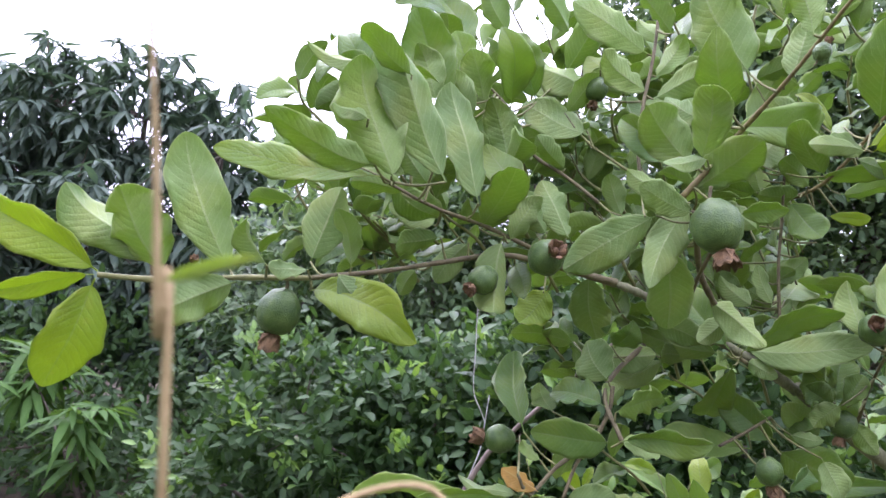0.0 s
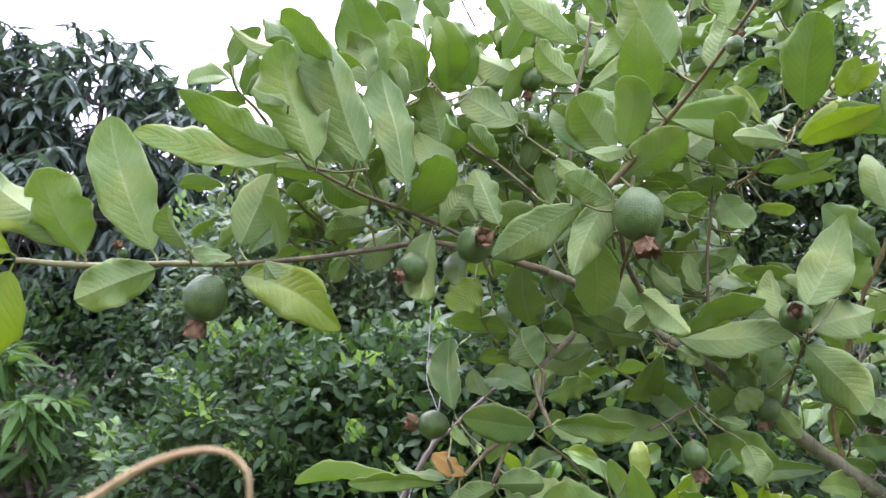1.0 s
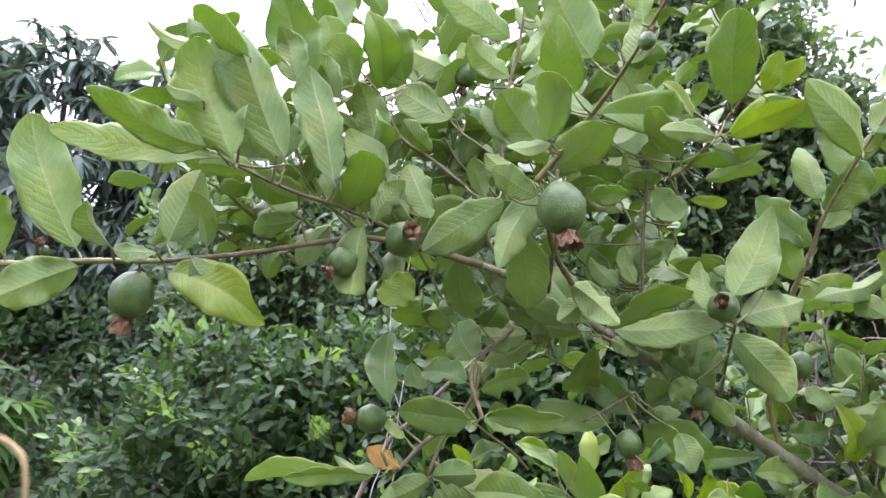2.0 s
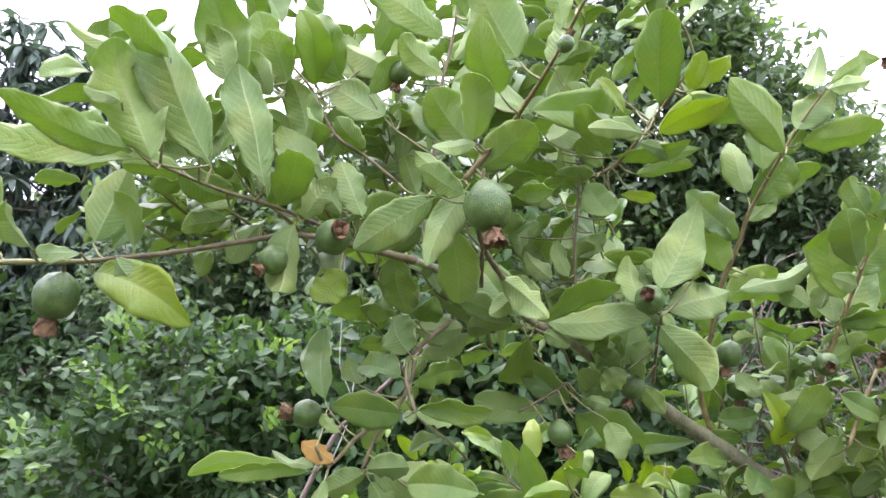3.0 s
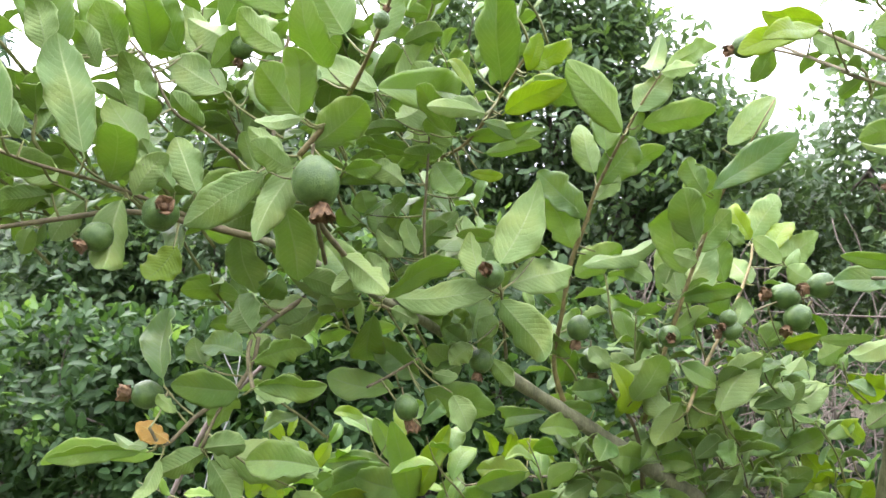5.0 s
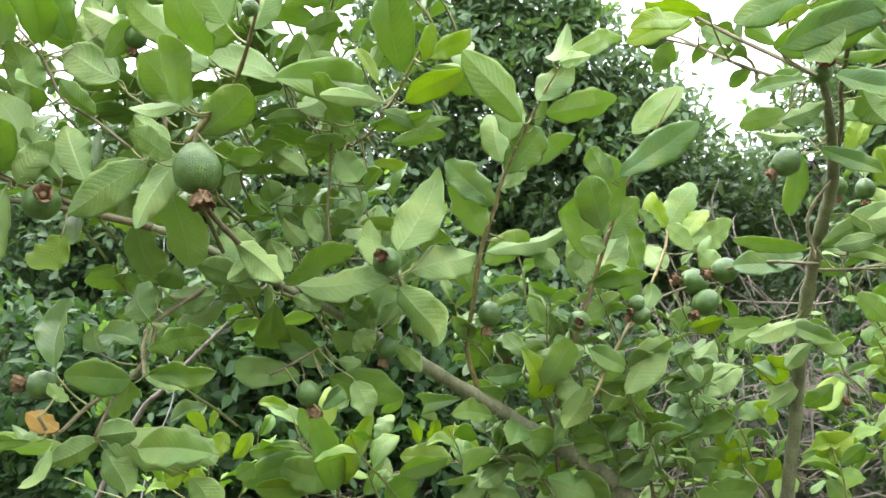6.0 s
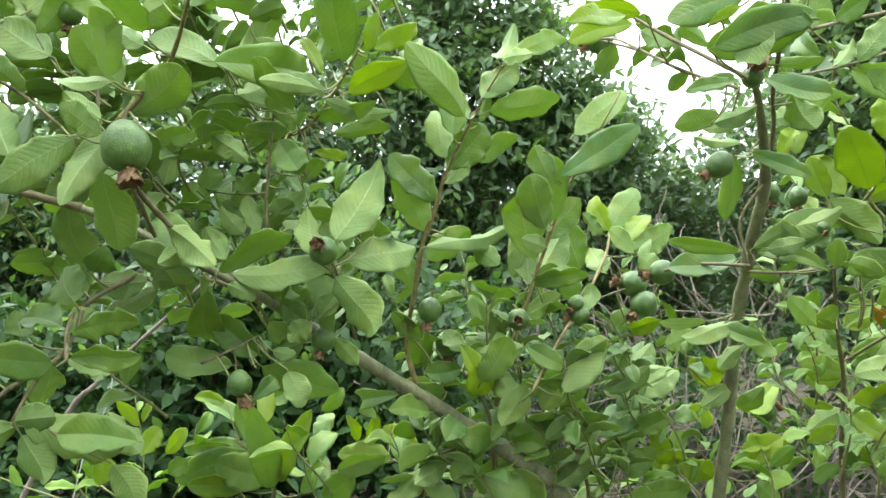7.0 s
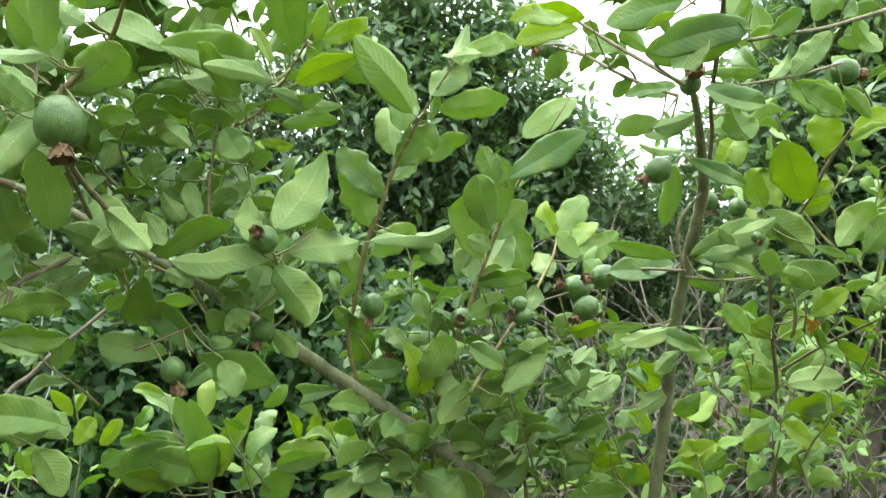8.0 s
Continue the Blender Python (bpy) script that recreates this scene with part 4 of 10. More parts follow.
twig(guava_tree, [(0.449, 0.903, 1.850, 0.0012), (0.461, 0.894, 1.835, 0.0015), (0.473, 0.884, 1.825, 0.0019)])
twig(guava_tree, [(0.429, 0.911, 1.808, 0.0012), (0.443, 0.929, 1.799, 0.0015), (0.456, 0.947, 1.796, 0.0019)])
twig(guava_tree, [(0.481, 0.801, 1.863, 0.0012), (0.485, 0.802, 1.862, 0.0015), (0.489, 0.802, 1.862, 0.0019)])
twig(guava_tree, [(0.610, 1.202, 1.737, 0.0012), (0.618, 1.233, 1.743, 0.0015), (0.625, 1.265, 1.757, 0.0019)])
twig(guava_tree, [(0.340, 0.941, 1.681, 0.0012), (0.347, 0.995, 1.695, 0.0015), (0.354, 1.049, 1.723, 0.0019)])
twig(guava_tree, [(0.386, 0.977, 1.653, 0.0012), (0.396, 0.966, 1.651, 0.0015), (0.406, 0.954, 1.653, 0.0019)])
twig(guava_tree, [(0.252, 1.025, 1.656, 0.0012), (0.247, 1.039, 1.639, 0.0015), (0.242, 1.052, 1.626, 0.0019)])
twig(guava_tree, [(0.330, 1.064, 1.694, 0.0012), (0.315, 1.076, 1.701, 0.0015), (0.301, 1.088, 1.714, 0.0019)])
twig(guava_tree, [(0.293, 1.291, 1.503, 0.0012), (0.317, 1.224, 1.476, 0.0015), (0.341, 1.157, 1.466, 0.0019)])
twig(guava_tree, [(0.205, 1.131, 1.371, 0.0012), (0.204, 1.078, 1.348, 0.0015), (0.202, 1.026, 1.338, 0.0019)])
twig(guava_tree, [(0.260, 1.152, 1.396, 0.0012), (0.274, 1.117, 1.377, 0.0015), (0.288, 1.081, 1.367, 0.0019)])
twig(guava_tree, [(0.323, 1.030, 1.382, 0.0012), (0.329, 1.028, 1.386, 0.0015), (0.336, 1.025, 1.392, 0.0019)])
twig(guava_tree, [(0.609, 1.216, 1.379, 0.0012), (0.600, 1.218, 1.392, 0.0015), (0.591, 1.220, 1.409, 0.0019)])
twig(guava_tree, [(0.668, 1.084, 1.540, 0.0012), (0.684, 1.088, 1.530, 0.0015), (0.700, 1.092, 1.524, 0.0019)])
twig(guava_tree, [(0.588, 1.162, 1.363, 0.0012), (0.580, 1.186, 1.377, 0.0015), (0.572, 1.211, 1.399, 0.0019)])
twig(guava_tree, [(0.671, 1.253, 1.394, 0.0012), (0.688, 1.272, 1.397, 0.0015), (0.705, 1.290, 1.407, 0.0019)])
twig(guava_tree, [(0.613, 1.195, 1.388, 0.0012), (0.602, 1.208, 1.396, 0.0015), (0.591, 1.220, 1.409, 0.0019)])
twig(guava_tree, [(0.585, 1.209, 1.582, 0.0012), (0.590, 1.209, 1.585, 0.0015), (0.596, 1.209, 1.589, 0.0019)])
twig(guava_tree, [(0.610, 1.279, 1.578, 0.0012), (0.603, 1.244, 1.573, 0.0015), (0.596, 1.209, 1.577, 0.0019)])
twig(guava_tree, [(0.622, 1.328, 1.573, 0.0012), (0.609, 1.269, 1.568, 0.0015), (0.596, 1.209, 1.577, 0.0019)])
twig(guava_tree, [(0.601, 1.260, 1.564, 0.0012), (0.599, 1.235, 1.562, 0.0015), (0.597, 1.210, 1.565, 0.0019)])
twig(guava_tree, [(0.335, 1.153, 1.509, 0.0012), (0.349, 1.171, 1.492, 0.0015), (0.363, 1.190, 1.482, 0.0019)])
twig(guava_tree, [(0.225, 1.028, 1.581, 0.0012), (0.227, 1.035, 1.598, 0.0015), (0.229, 1.043, 1.621, 0.0019)])
twig(guava_tree, [(0.073, 1.033, 1.666, 0.0012), (0.082, 0.978, 1.664, 0.0015), (0.091, 0.923, 1.676, 0.0019)])
twig(guava_tree, [(0.088, 0.966, 1.646, 0.0012), (0.092, 0.969, 1.628, 0.0015), (0.096, 0.972, 1.615, 0.0019)])
twig(guava_tree, [(0.123, 0.988, 1.642, 0.0012), (0.123, 0.987, 1.629, 0.0015), (0.123, 0.986, 1.620, 0.0019)])
twig(guava_tree, [(0.077, 0.900, 1.702, 0.0012), (0.074, 0.898, 1.691, 0.0015), (0.072, 0.897, 1.682, 0.0019)])
twig(guava_tree, [(-0.120, 1.009, 1.690, 0.0012), (-0.091, 0.950, 1.703, 0.0015), (-0.062, 0.891, 1.733, 0.0019)])
twig(guava_tree, [(0.252, 1.099, 1.762, 0.0012), (0.249, 1.098, 1.759, 0.0015), (0.246, 1.098, 1.756, 0.0019)])
twig(guava_tree, [(0.373, 0.978, 1.711, 0.0012), (0.382, 0.979, 1.709, 0.0015), (0.391, 0.979, 1.710, 0.0019)])
twig(guava_tree, [(0.407, 0.977, 1.719, 0.0012), (0.406, 0.976, 1.722, 0.0015), (0.404, 0.976, 1.726, 0.0019)])
twig(guava_tree, [(0.578, 1.273, 1.766, 0.0012), (0.589, 1.280, 1.755, 0.0015), (0.600, 1.288, 1.748, 0.0019)])
twig(guava_tree, [(0.396, 1.096, 1.965, 0.0012), (0.388, 1.111, 1.970, 0.0015), (0.379, 1.125, 1.980, 0.0019)])
twig(guava_tree, [(0.250, 1.133, 1.853, 0.0012), (0.271, 1.120, 1.821, 0.0015), (0.292, 1.107, 1.797, 0.0019)])
twig(guava_tree, [(0.697, 1.236, 1.870, 0.0012), (0.698, 1.202, 1.849, 0.0015), (0.700, 1.169, 1.837, 0.0019)])
twig(guava_tree, [(0.628, 1.181, 1.829, 0.0012), (0.613, 1.193, 1.825, 0.0015), (0.598, 1.205, 1.826, 0.0019)])
twig(guava_tree, [(0.639, 1.219, 1.770, 0.0012), (0.642, 1.234, 1.765, 0.0015), (0.645, 1.248, 1.764, 0.0019)])
twig(guava_tree, [(0.711, 1.209, 1.826, 0.0012), (0.703, 1.194, 1.825, 0.0015), (0.696, 1.178, 1.828, 0.0019)])
twig(guava_tree, [(0.737, 1.126, 1.872, 0.0012), (0.729, 1.127, 1.874, 0.0015), (0.722, 1.128, 1.878, 0.0019)])
twig(guava_tree, [(0.730, 1.089, 1.870, 0.0012), (0.727, 1.106, 1.874, 0.0015), (0.724, 1.122, 1.883, 0.0019)])
twig(guava_tree, [(0.744, 1.126, 1.888, 0.0012), (0.737, 1.118, 1.890, 0.0015), (0.730, 1.111, 1.894, 0.0019)])
twig(guava_tree, [(0.662, 1.240, 1.726, 0.0012), (0.654, 1.244, 1.742, 0.0015), (0.645, 1.248, 1.764, 0.0019)])
twig(guava_tree, [(0.580, 1.210, 1.700, 0.0012), (0.587, 1.209, 1.700, 0.0015), (0.595, 1.208, 1.702, 0.0019)])
twig(guava_tree, [(0.686, 1.081, 1.545, 0.0012), (0.691, 1.079, 1.537, 0.0015), (0.696, 1.076, 1.532, 0.0019)])
twig(guava_tree, [(0.918, 1.323, 1.594, 0.0012), (0.908, 1.324, 1.595, 0.0015), (0.898, 1.325, 1.598, 0.0019)])
twig(guava_tree, [(1.150, 1.513, 1.460, 0.0012), (1.139, 1.446, 1.454, 0.0015), (1.128, 1.380, 1.464, 0.0019)])
twig(guava_tree, [(1.107, 1.410, 1.411, 0.0012), (1.112, 1.402, 1.408, 0.0015), (1.116, 1.394, 1.407, 0.0019)])
twig(guava_tree, [(1.097, 1.393, 1.498, 0.0012), (1.114, 1.385, 1.486, 0.0015), (1.131, 1.377, 1.479, 0.0019)])
twig(guava_tree, [(1.123, 1.375, 1.500, 0.0012), (1.129, 1.374, 1.496, 0.0015), (1.134, 1.373, 1.493, 0.0019)])
twig(guava_tree, [(1.173, 1.030, 1.942, 0.0012), (1.185, 1.053, 1.930, 0.0015), (1.198, 1.076, 1.924, 0.0019)])
twig(guava_tree, [(1.215, 1.218, 1.971, 0.0012), (1.207, 1.206, 1.971, 0.0015), (1.199, 1.195, 1.975, 0.0019)])
twig(guava_tree, [(0.692, 1.093, 1.522, 0.0012), (0.696, 1.093, 1.522, 0.0015), (0.700, 1.092, 1.524, 0.0019)])
twig(guava_tree, [(0.696, 1.115, 1.540, 0.0012), (0.696, 1.095, 1.534, 0.0015), (0.696, 1.076, 1.532, 0.0019)])
twig(guava_tree, [(0.933, 1.408, 1.422, 0.0012), (0.910, 1.394, 1.422, 0.0015), (0.886, 1.380, 1.429, 0.0019)])
twig(guava_tree, [(0.973, 1.449, 1.404, 0.0012), (0.929, 1.417, 1.404, 0.0015), (0.886, 1.384, 1.417, 0.0019)])
twig(guava_tree, [(1.206, 1.376, 1.282, 0.0012), (1.167, 1.341, 1.291, 0.0015), (1.127, 1.307, 1.313, 0.0019)])
twig(guava_tree, [(0.208, 1.038, 1.310, 0.0012), (0.212, 1.037, 1.313, 0.0015), (0.215, 1.037, 1.318, 0.0019)])
twig(guava_tree, [(0.273, 1.063, 1.298, 0.0012), (0.269, 1.064, 1.299, 0.0015), (0.265, 1.064, 1.301, 0.0019)])
twig(guava_tree, [(0.273, 1.063, 1.296, 0.0012), (0.269, 1.064, 1.298, 0.0015), (0.265, 1.064, 1.301, 0.0019)])
twig(guava_tree, [(0.274, 1.064, 1.288, 0.0012), (0.270, 1.064, 1.294, 0.0015), (0.265, 1.064, 1.301, 0.0019)])
twig(guava_tree, [(0.218, 1.027, 1.299, 0.0012), (0.219, 1.034, 1.304, 0.0015), (0.219, 1.041, 1.311, 0.0019)])
twig(guava_tree, [(0.233, 1.061, 1.352, 0.0012), (0.240, 1.060, 1.343, 0.0015), (0.247, 1.059, 1.336, 0.0019)])
twig(guava_tree, [(0.639, 1.757, 1.081, 0.0012), (0.627, 1.759, 1.073, 0.0015), (0.616, 1.761, 1.067, 0.0019)])
twig(guava_tree, [(0.681, 1.752, 1.021, 0.0012), (0.668, 1.754, 1.017, 0.0015), (0.655, 1.755, 1.016, 0.0019)])
twig(guava_tree, [(0.673, 1.753, 1.015, 0.0012), (0.664, 1.754, 1.015, 0.0015), (0.655, 1.755, 1.016, 0.0019)])
twig(guava_tree, [(0.654, 1.790, 1.072, 0.0012), (0.637, 1.775, 1.064, 0.0015), (0.621, 1.760, 1.061, 0.0019)])
twig(guava_tree, [(1.070, 1.415, 1.276, 0.0012), (1.082, 1.421, 1.270, 0.0015), (1.093, 1.427, 1.268, 0.0019)])
twig(guava_tree, [(1.026, 1.343, 1.312, 0.0012), (1.034, 1.388, 1.292, 0.0015), (1.042, 1.432, 1.284, 0.0019)])
twig(guava_tree, [(1.103, 1.335, 1.271, 0.0012), (1.109, 1.315, 1.283, 0.0015), (1.115, 1.295, 1.301, 0.0019)])
twig(guava_tree, [(1.111, 1.309, 1.319, 0.0012), (1.119, 1.308, 1.315, 0.0015), (1.127, 1.307, 1.313, 0.0019)])
twig(guava_tree, [(1.237, 1.370, 1.331, 0.0012), (1.206, 1.362, 1.341, 0.0015), (1.175, 1.354, 1.360, 0.0019)])
twig(guava_tree, [(1.355, 1.497, 1.150, 0.0012), (1.329, 1.496, 1.139, 0.0015), (1.302, 1.495, 1.135, 0.0019)])
twig(guava_tree, [(1.326, 1.491, 1.140, 0.0012), (1.314, 1.493, 1.136, 0.0015), (1.302, 1.495, 1.135, 0.0019)])
twig(guava_tree, [(1.389, 1.419, 1.417, 0.0012), (1.366, 1.410, 1.452, 0.0015), (1.343, 1.401, 1.498, 0.0019)])
twig(guava_tree, [(1.336, 1.395, 1.384, 0.0012), (1.286, 1.378, 1.406, 0.0015), (1.235, 1.360, 1.442, 0.0019)])
twig(guava_tree, [(1.006, 1.484, 1.120, 0.0012), (1.005, 1.484, 1.131, 0.0015), (1.003, 1.484, 1.145, 0.0019)])
twig(guava_tree, [(0.490, 1.081, 1.568, 0.0012), (0.483, 1.082, 1.562, 0.0015), (0.477, 1.083, 1.559, 0.0019)])
twig(guava_tree, [(0.535, 1.180, 1.532, 0.0012), (0.529, 1.181, 1.520, 0.0015), (0.524, 1.183, 1.511, 0.0019)])
twig(guava_tree, [(0.565, 1.295, 1.579, 0.0012), (0.581, 1.252, 1.572, 0.0015), (0.596, 1.209, 1.577, 0.0019)])
twig(guava_tree, [(0.585, 1.292, 1.589, 0.0012), (0.590, 1.251, 1.584, 0.0015), (0.596, 1.209, 1.589, 0.0019)])
twig(guava_tree, [(0.605, 1.774, 0.983, 0.0012), (0.630, 1.766, 0.981, 0.0015), (0.655, 1.759, 0.986, 0.0019)])
twig(guava_tree, [(0.570, 1.790, 0.965, 0.0012), (0.613, 1.775, 0.962, 0.0015), (0.655, 1.760, 0.970, 0.0019)])
twig(guava_tree, [(0.762, 1.891, 1.048, 0.0012), (0.782, 1.866, 1.023, 0.0015), (0.803, 1.840, 1.007, 0.0019)])
twig(guava_tree, [(0.974, 1.547, 1.094, 0.0012), (0.975, 1.546, 1.103, 0.0015), (0.976, 1.545, 1.115, 0.0019)])
twig(guava_tree, [(0.872, 1.724, 1.102, 0.0012), (0.876, 1.720, 1.076, 0.0015), (0.880, 1.716, 1.057, 0.0019)])
twig(guava_tree, [(0.872, 1.724, 1.102, 0.0012), (0.876, 1.720, 1.076, 0.0015), (0.880, 1.716, 1.057, 0.0019)])
twig(guava_tree, [(0.726, 1.852, 0.948, 0.0012), (0.691, 1.805, 0.959, 0.0015), (0.655, 1.759, 0.986, 0.0019)])
twig(guava_tree, [(0.782, 1.847, 0.935, 0.0012), (0.793, 1.844, 0.966, 0.0015), (0.803, 1.840, 1.007, 0.0019)])
twig(guava_tree, [(1.030, 1.477, 1.042, 0.0012), (1.071, 1.472, 1.043, 0.0015), (1.112, 1.466, 1.055, 0.0019)])
twig(guava_tree, [(1.056, 1.475, 1.018, 0.0012), (1.084, 1.470, 1.032, 0.0015), (1.112, 1.466, 1.055, 0.0019)])
twig(guava_tree, [(1.218, 1.457, 1.021, 0.0012), (1.223, 1.454, 1.047, 0.0015), (1.228, 1.452, 1.081, 0.0019)])
twig(guava_tree, [(1.237, 1.449, 1.072, 0.0012), (1.233, 1.450, 1.076, 0.0015), (1.228, 1.452, 1.081, 0.0019)])
twig(guava_tree, [(1.371, 1.471, 1.065, 0.0012), (1.352, 1.476, 1.061, 0.0015), (1.333, 1.481, 1.062, 0.0019)])
twig(guava_tree, [(1.411, 1.469, 1.078, 0.0012), (1.372, 1.475, 1.065, 0.0015), (1.333, 1.481, 1.062, 0.0019)])
twig(guava_tree, [(0.397, 1.039, 1.249, 0.0012), (0.335, 1.054, 1.276, 0.0015), (0.273, 1.070, 1.320, 0.0019)])
twig(guava_tree, [(0.126, 1.113, 1.853, 0.0012), (0.136, 1.117, 1.863, 0.0015), (0.145, 1.121, 1.876, 0.0019)])
twig(guava_tree, [(0.170, 1.070, 1.761, 0.0012), (0.186, 1.088, 1.771, 0.0015), (0.202, 1.106, 1.786, 0.0019)])
twig(guava_tree, [(0.207, 1.138, 1.870, 0.0012), (0.191, 1.126, 1.851, 0.0015), (0.174, 1.115, 1.839, 0.0019)])
twig(guava_tree, [(0.294, 1.150, 1.888, 0.0012), (0.327, 1.121, 1.870, 0.0015), (0.359, 1.092, 1.863, 0.0019)])
twig(guava_tree, [(0.070, 0.996, 1.827, 0.0012), (0.103, 1.059, 1.847, 0.0015), (0.137, 1.123, 1.886, 0.0019)])
twig(guava_tree, [(0.188, 1.003, 1.693, 0.0012), (0.182, 1.004, 1.670, 0.0015), (0.175, 1.004, 1.652, 0.0019)])
twig(guava_tree, [(0.225, 1.028, 1.659, 0.0012), (0.221, 1.032, 1.646, 0.0015), (0.218, 1.036, 1.636, 0.0019)])
twig(guava_tree, [(0.120, 1.048, 1.822, 0.0012), (0.133, 1.085, 1.843, 0.0015), (0.145, 1.121, 1.876, 0.0019)])
twig(guava_tree, [(0.394, 1.001, 1.767, 0.0012), (0.405, 0.987, 1.752, 0.0015), (0.417, 0.972, 1.743, 0.0019)])
twig(guava_tree, [(0.515, 1.193, 1.844, 0.0012), (0.557, 1.199, 1.839, 0.0015), (0.599, 1.205, 1.844, 0.0019)])
twig(guava_tree, [(0.420, 0.983, 1.815, 0.0012), (0.438, 0.965, 1.802, 0.0015), (0.456, 0.947, 1.796, 0.0019)])
twig(guava_tree, [(0.539, 1.202, 1.845, 0.0012), (0.569, 1.203, 1.841, 0.0015), (0.599, 1.205, 1.844, 0.0019)])
twig(guava_tree, [(0.611, 1.200, 1.862, 0.0012), (0.605, 1.202, 1.851, 0.0015), (0.599, 1.205, 1.844, 0.0019)])
twig(guava_tree, [(0.669, 1.193, 1.826, 0.0012), (0.680, 1.190, 1.821, 0.0015), (0.691, 1.187, 1.819, 0.0019)])
twig(guava_tree, [(0.568, 1.213, 1.777, 0.0012), (0.582, 1.210, 1.773, 0.0015), (0.597, 1.206, 1.773, 0.0019)])
twig(guava_tree, [(0.565, 1.218, 1.705, 0.0012), (0.580, 1.213, 1.702, 0.0015), (0.595, 1.208, 1.702, 0.0019)])
twig(guava_tree, [(0.447, 0.925, 1.686, 0.0012), (0.426, 0.950, 1.701, 0.0015), (0.404, 0.976, 1.726, 0.0019)])
twig(guava_tree, [(0.653, 1.218, 1.683, 0.0012), (0.624, 1.213, 1.681, 0.0015), (0.594, 1.208, 1.686, 0.0019)])
twig(guava_tree, [(0.620, 1.204, 1.659, 0.0012), (0.607, 1.206, 1.658, 0.0015), (0.594, 1.208, 1.661, 0.0019)])
twig(guava_tree, [(0.713, 1.173, 1.818, 0.0012), (0.704, 1.175, 1.822, 0.0015), (0.696, 1.178, 1.828, 0.0019)])
twig(guava_tree, [(0.400, 0.913, 1.684, 0.0012), (0.396, 0.914, 1.680, 0.0015), (0.393, 0.915, 1.678, 0.0019)])
twig(guava_tree, [(0.389, 1.123, 1.550, 0.0012), (0.392, 1.124, 1.562, 0.0015), (0.394, 1.124, 1.576, 0.0019)])
twig(guava_tree, [(0.562, 1.224, 1.578, 0.0012), (0.579, 1.217, 1.576, 0.0015), (0.596, 1.209, 1.577, 0.0019)])
twig(guava_tree, [(0.562, 1.224, 1.578, 0.0012), (0.579, 1.217, 1.576, 0.0015), (0.596, 1.209, 1.577, 0.0019)])
twig(guava_tree, [(0.766, 1.142, 1.585, 0.0012), (0.731, 1.109, 1.552, 0.0015), (0.696, 1.076, 1.532, 0.0019)])
twig(guava_tree, [(1.304, 1.503, 1.538, 0.0012), (1.324, 1.504, 1.532, 0.0015), (1.344, 1.504, 1.530, 0.0019)])
twig(guava_tree, [(1.377, 1.509, 1.539, 0.0012), (1.365, 1.511, 1.539, 0.0015), (1.354, 1.513, 1.543, 0.0019)])
twig(guava_tree, [(0.915, 1.387, 1.389, 0.0012), (0.900, 1.389, 1.388, 0.0015), (0.885, 1.392, 1.391, 0.0019)])
twig(guava_tree, [(1.195, 1.333, 1.286, 0.0012), (1.161, 1.320, 1.295, 0.0015), (1.127, 1.307, 1.313, 0.0019)])
twig(guava_tree, [(1.341, 1.495, 1.163, 0.0012), (1.319, 1.496, 1.152, 0.0015), (1.297, 1.497, 1.147, 0.0019)])
twig(guava_tree, [(1.332, 1.490, 1.152, 0.0012), (1.317, 1.492, 1.142, 0.0015), (1.302, 1.495, 1.135, 0.0019)])
twig(guava_tree, [(1.245, 1.447, 1.117, 0.0012), (1.236, 1.449, 1.097, 0.0015), (1.228, 1.452, 1.081, 0.0019)])
twig(guava_tree, [(1.054, 1.419, 1.161, 0.0012), (1.042, 1.421, 1.166, 0.0015), (1.030, 1.424, 1.174, 0.0019)])
twig(guava_tree, [(1.135, 1.461, 1.060, 0.0012), (1.123, 1.464, 1.056, 0.0015), (1.112, 1.466, 1.055, 0.0019)])
twig(guava_tree, [(1.406, 1.470, 1.045, 0.0012), (1.370, 1.475, 1.041, 0.0015), (1.333, 1.480, 1.047, 0.0019)])
twig(guava_tree, [(1.081, 1.415, 1.349, 0.0012), (1.092, 1.412, 1.342, 0.0015), (1.104, 1.410, 1.339, 0.0019)])
twig(guava_tree, [(1.227, 1.365, 1.355, 0.0012), (1.207, 1.365, 1.360, 0.0015), (1.187, 1.366, 1.371, 0.0019)])
twig(guava_tree, [(0.977, 1.414, 1.281, 0.0012), (0.970, 1.416, 1.262, 0.0015), (0.963, 1.418, 1.248, 0.0019)])
twig(guava_tree, [(0.712, 1.210, 1.460, 0.0012), (0.722, 1.208, 1.463, 0.0015), (0.733, 1.206, 1.470, 0.0019)])
twig(guava_tree, [(0.659, 1.258, 1.426, 0.0012), (0.662, 1.258, 1.430, 0.0015), (0.665, 1.257, 1.435, 0.0019)])
leaf(guava_tree, (-0.274, 0.798, 1.579), (-0.413, 0.796, 1.654), 0.060, -25, 0.03, 29, "y", "f")
leaf(guava_tree, (-0.278, 0.798, 1.575), (-0.409, 0.814, 1.550), 0.034, -28, -0.10, 18, "y")
leaf(guava_tree, (-0.277, 0.799, 1.571), (-0.329, 0.800, 1.449), 0.068, -8, 0.04, 8, "y", "f")
leaf(guava_tree, (-0.217, 0.820, 1.591), (-0.320, 0.799, 1.676), 0.070, 30, -0.01, 20, "u")
leaf(guava_tree, (-0.209, 0.824, 1.579), (-0.241, 0.767, 1.671), 0.077, -25, -0.06, 28, "u", "w")
leaf(guava_tree, (-0.152, 0.872, 1.589), (-0.216, 0.866, 1.751), 0.072, 10, 0.03, 10, "u", "bwf")
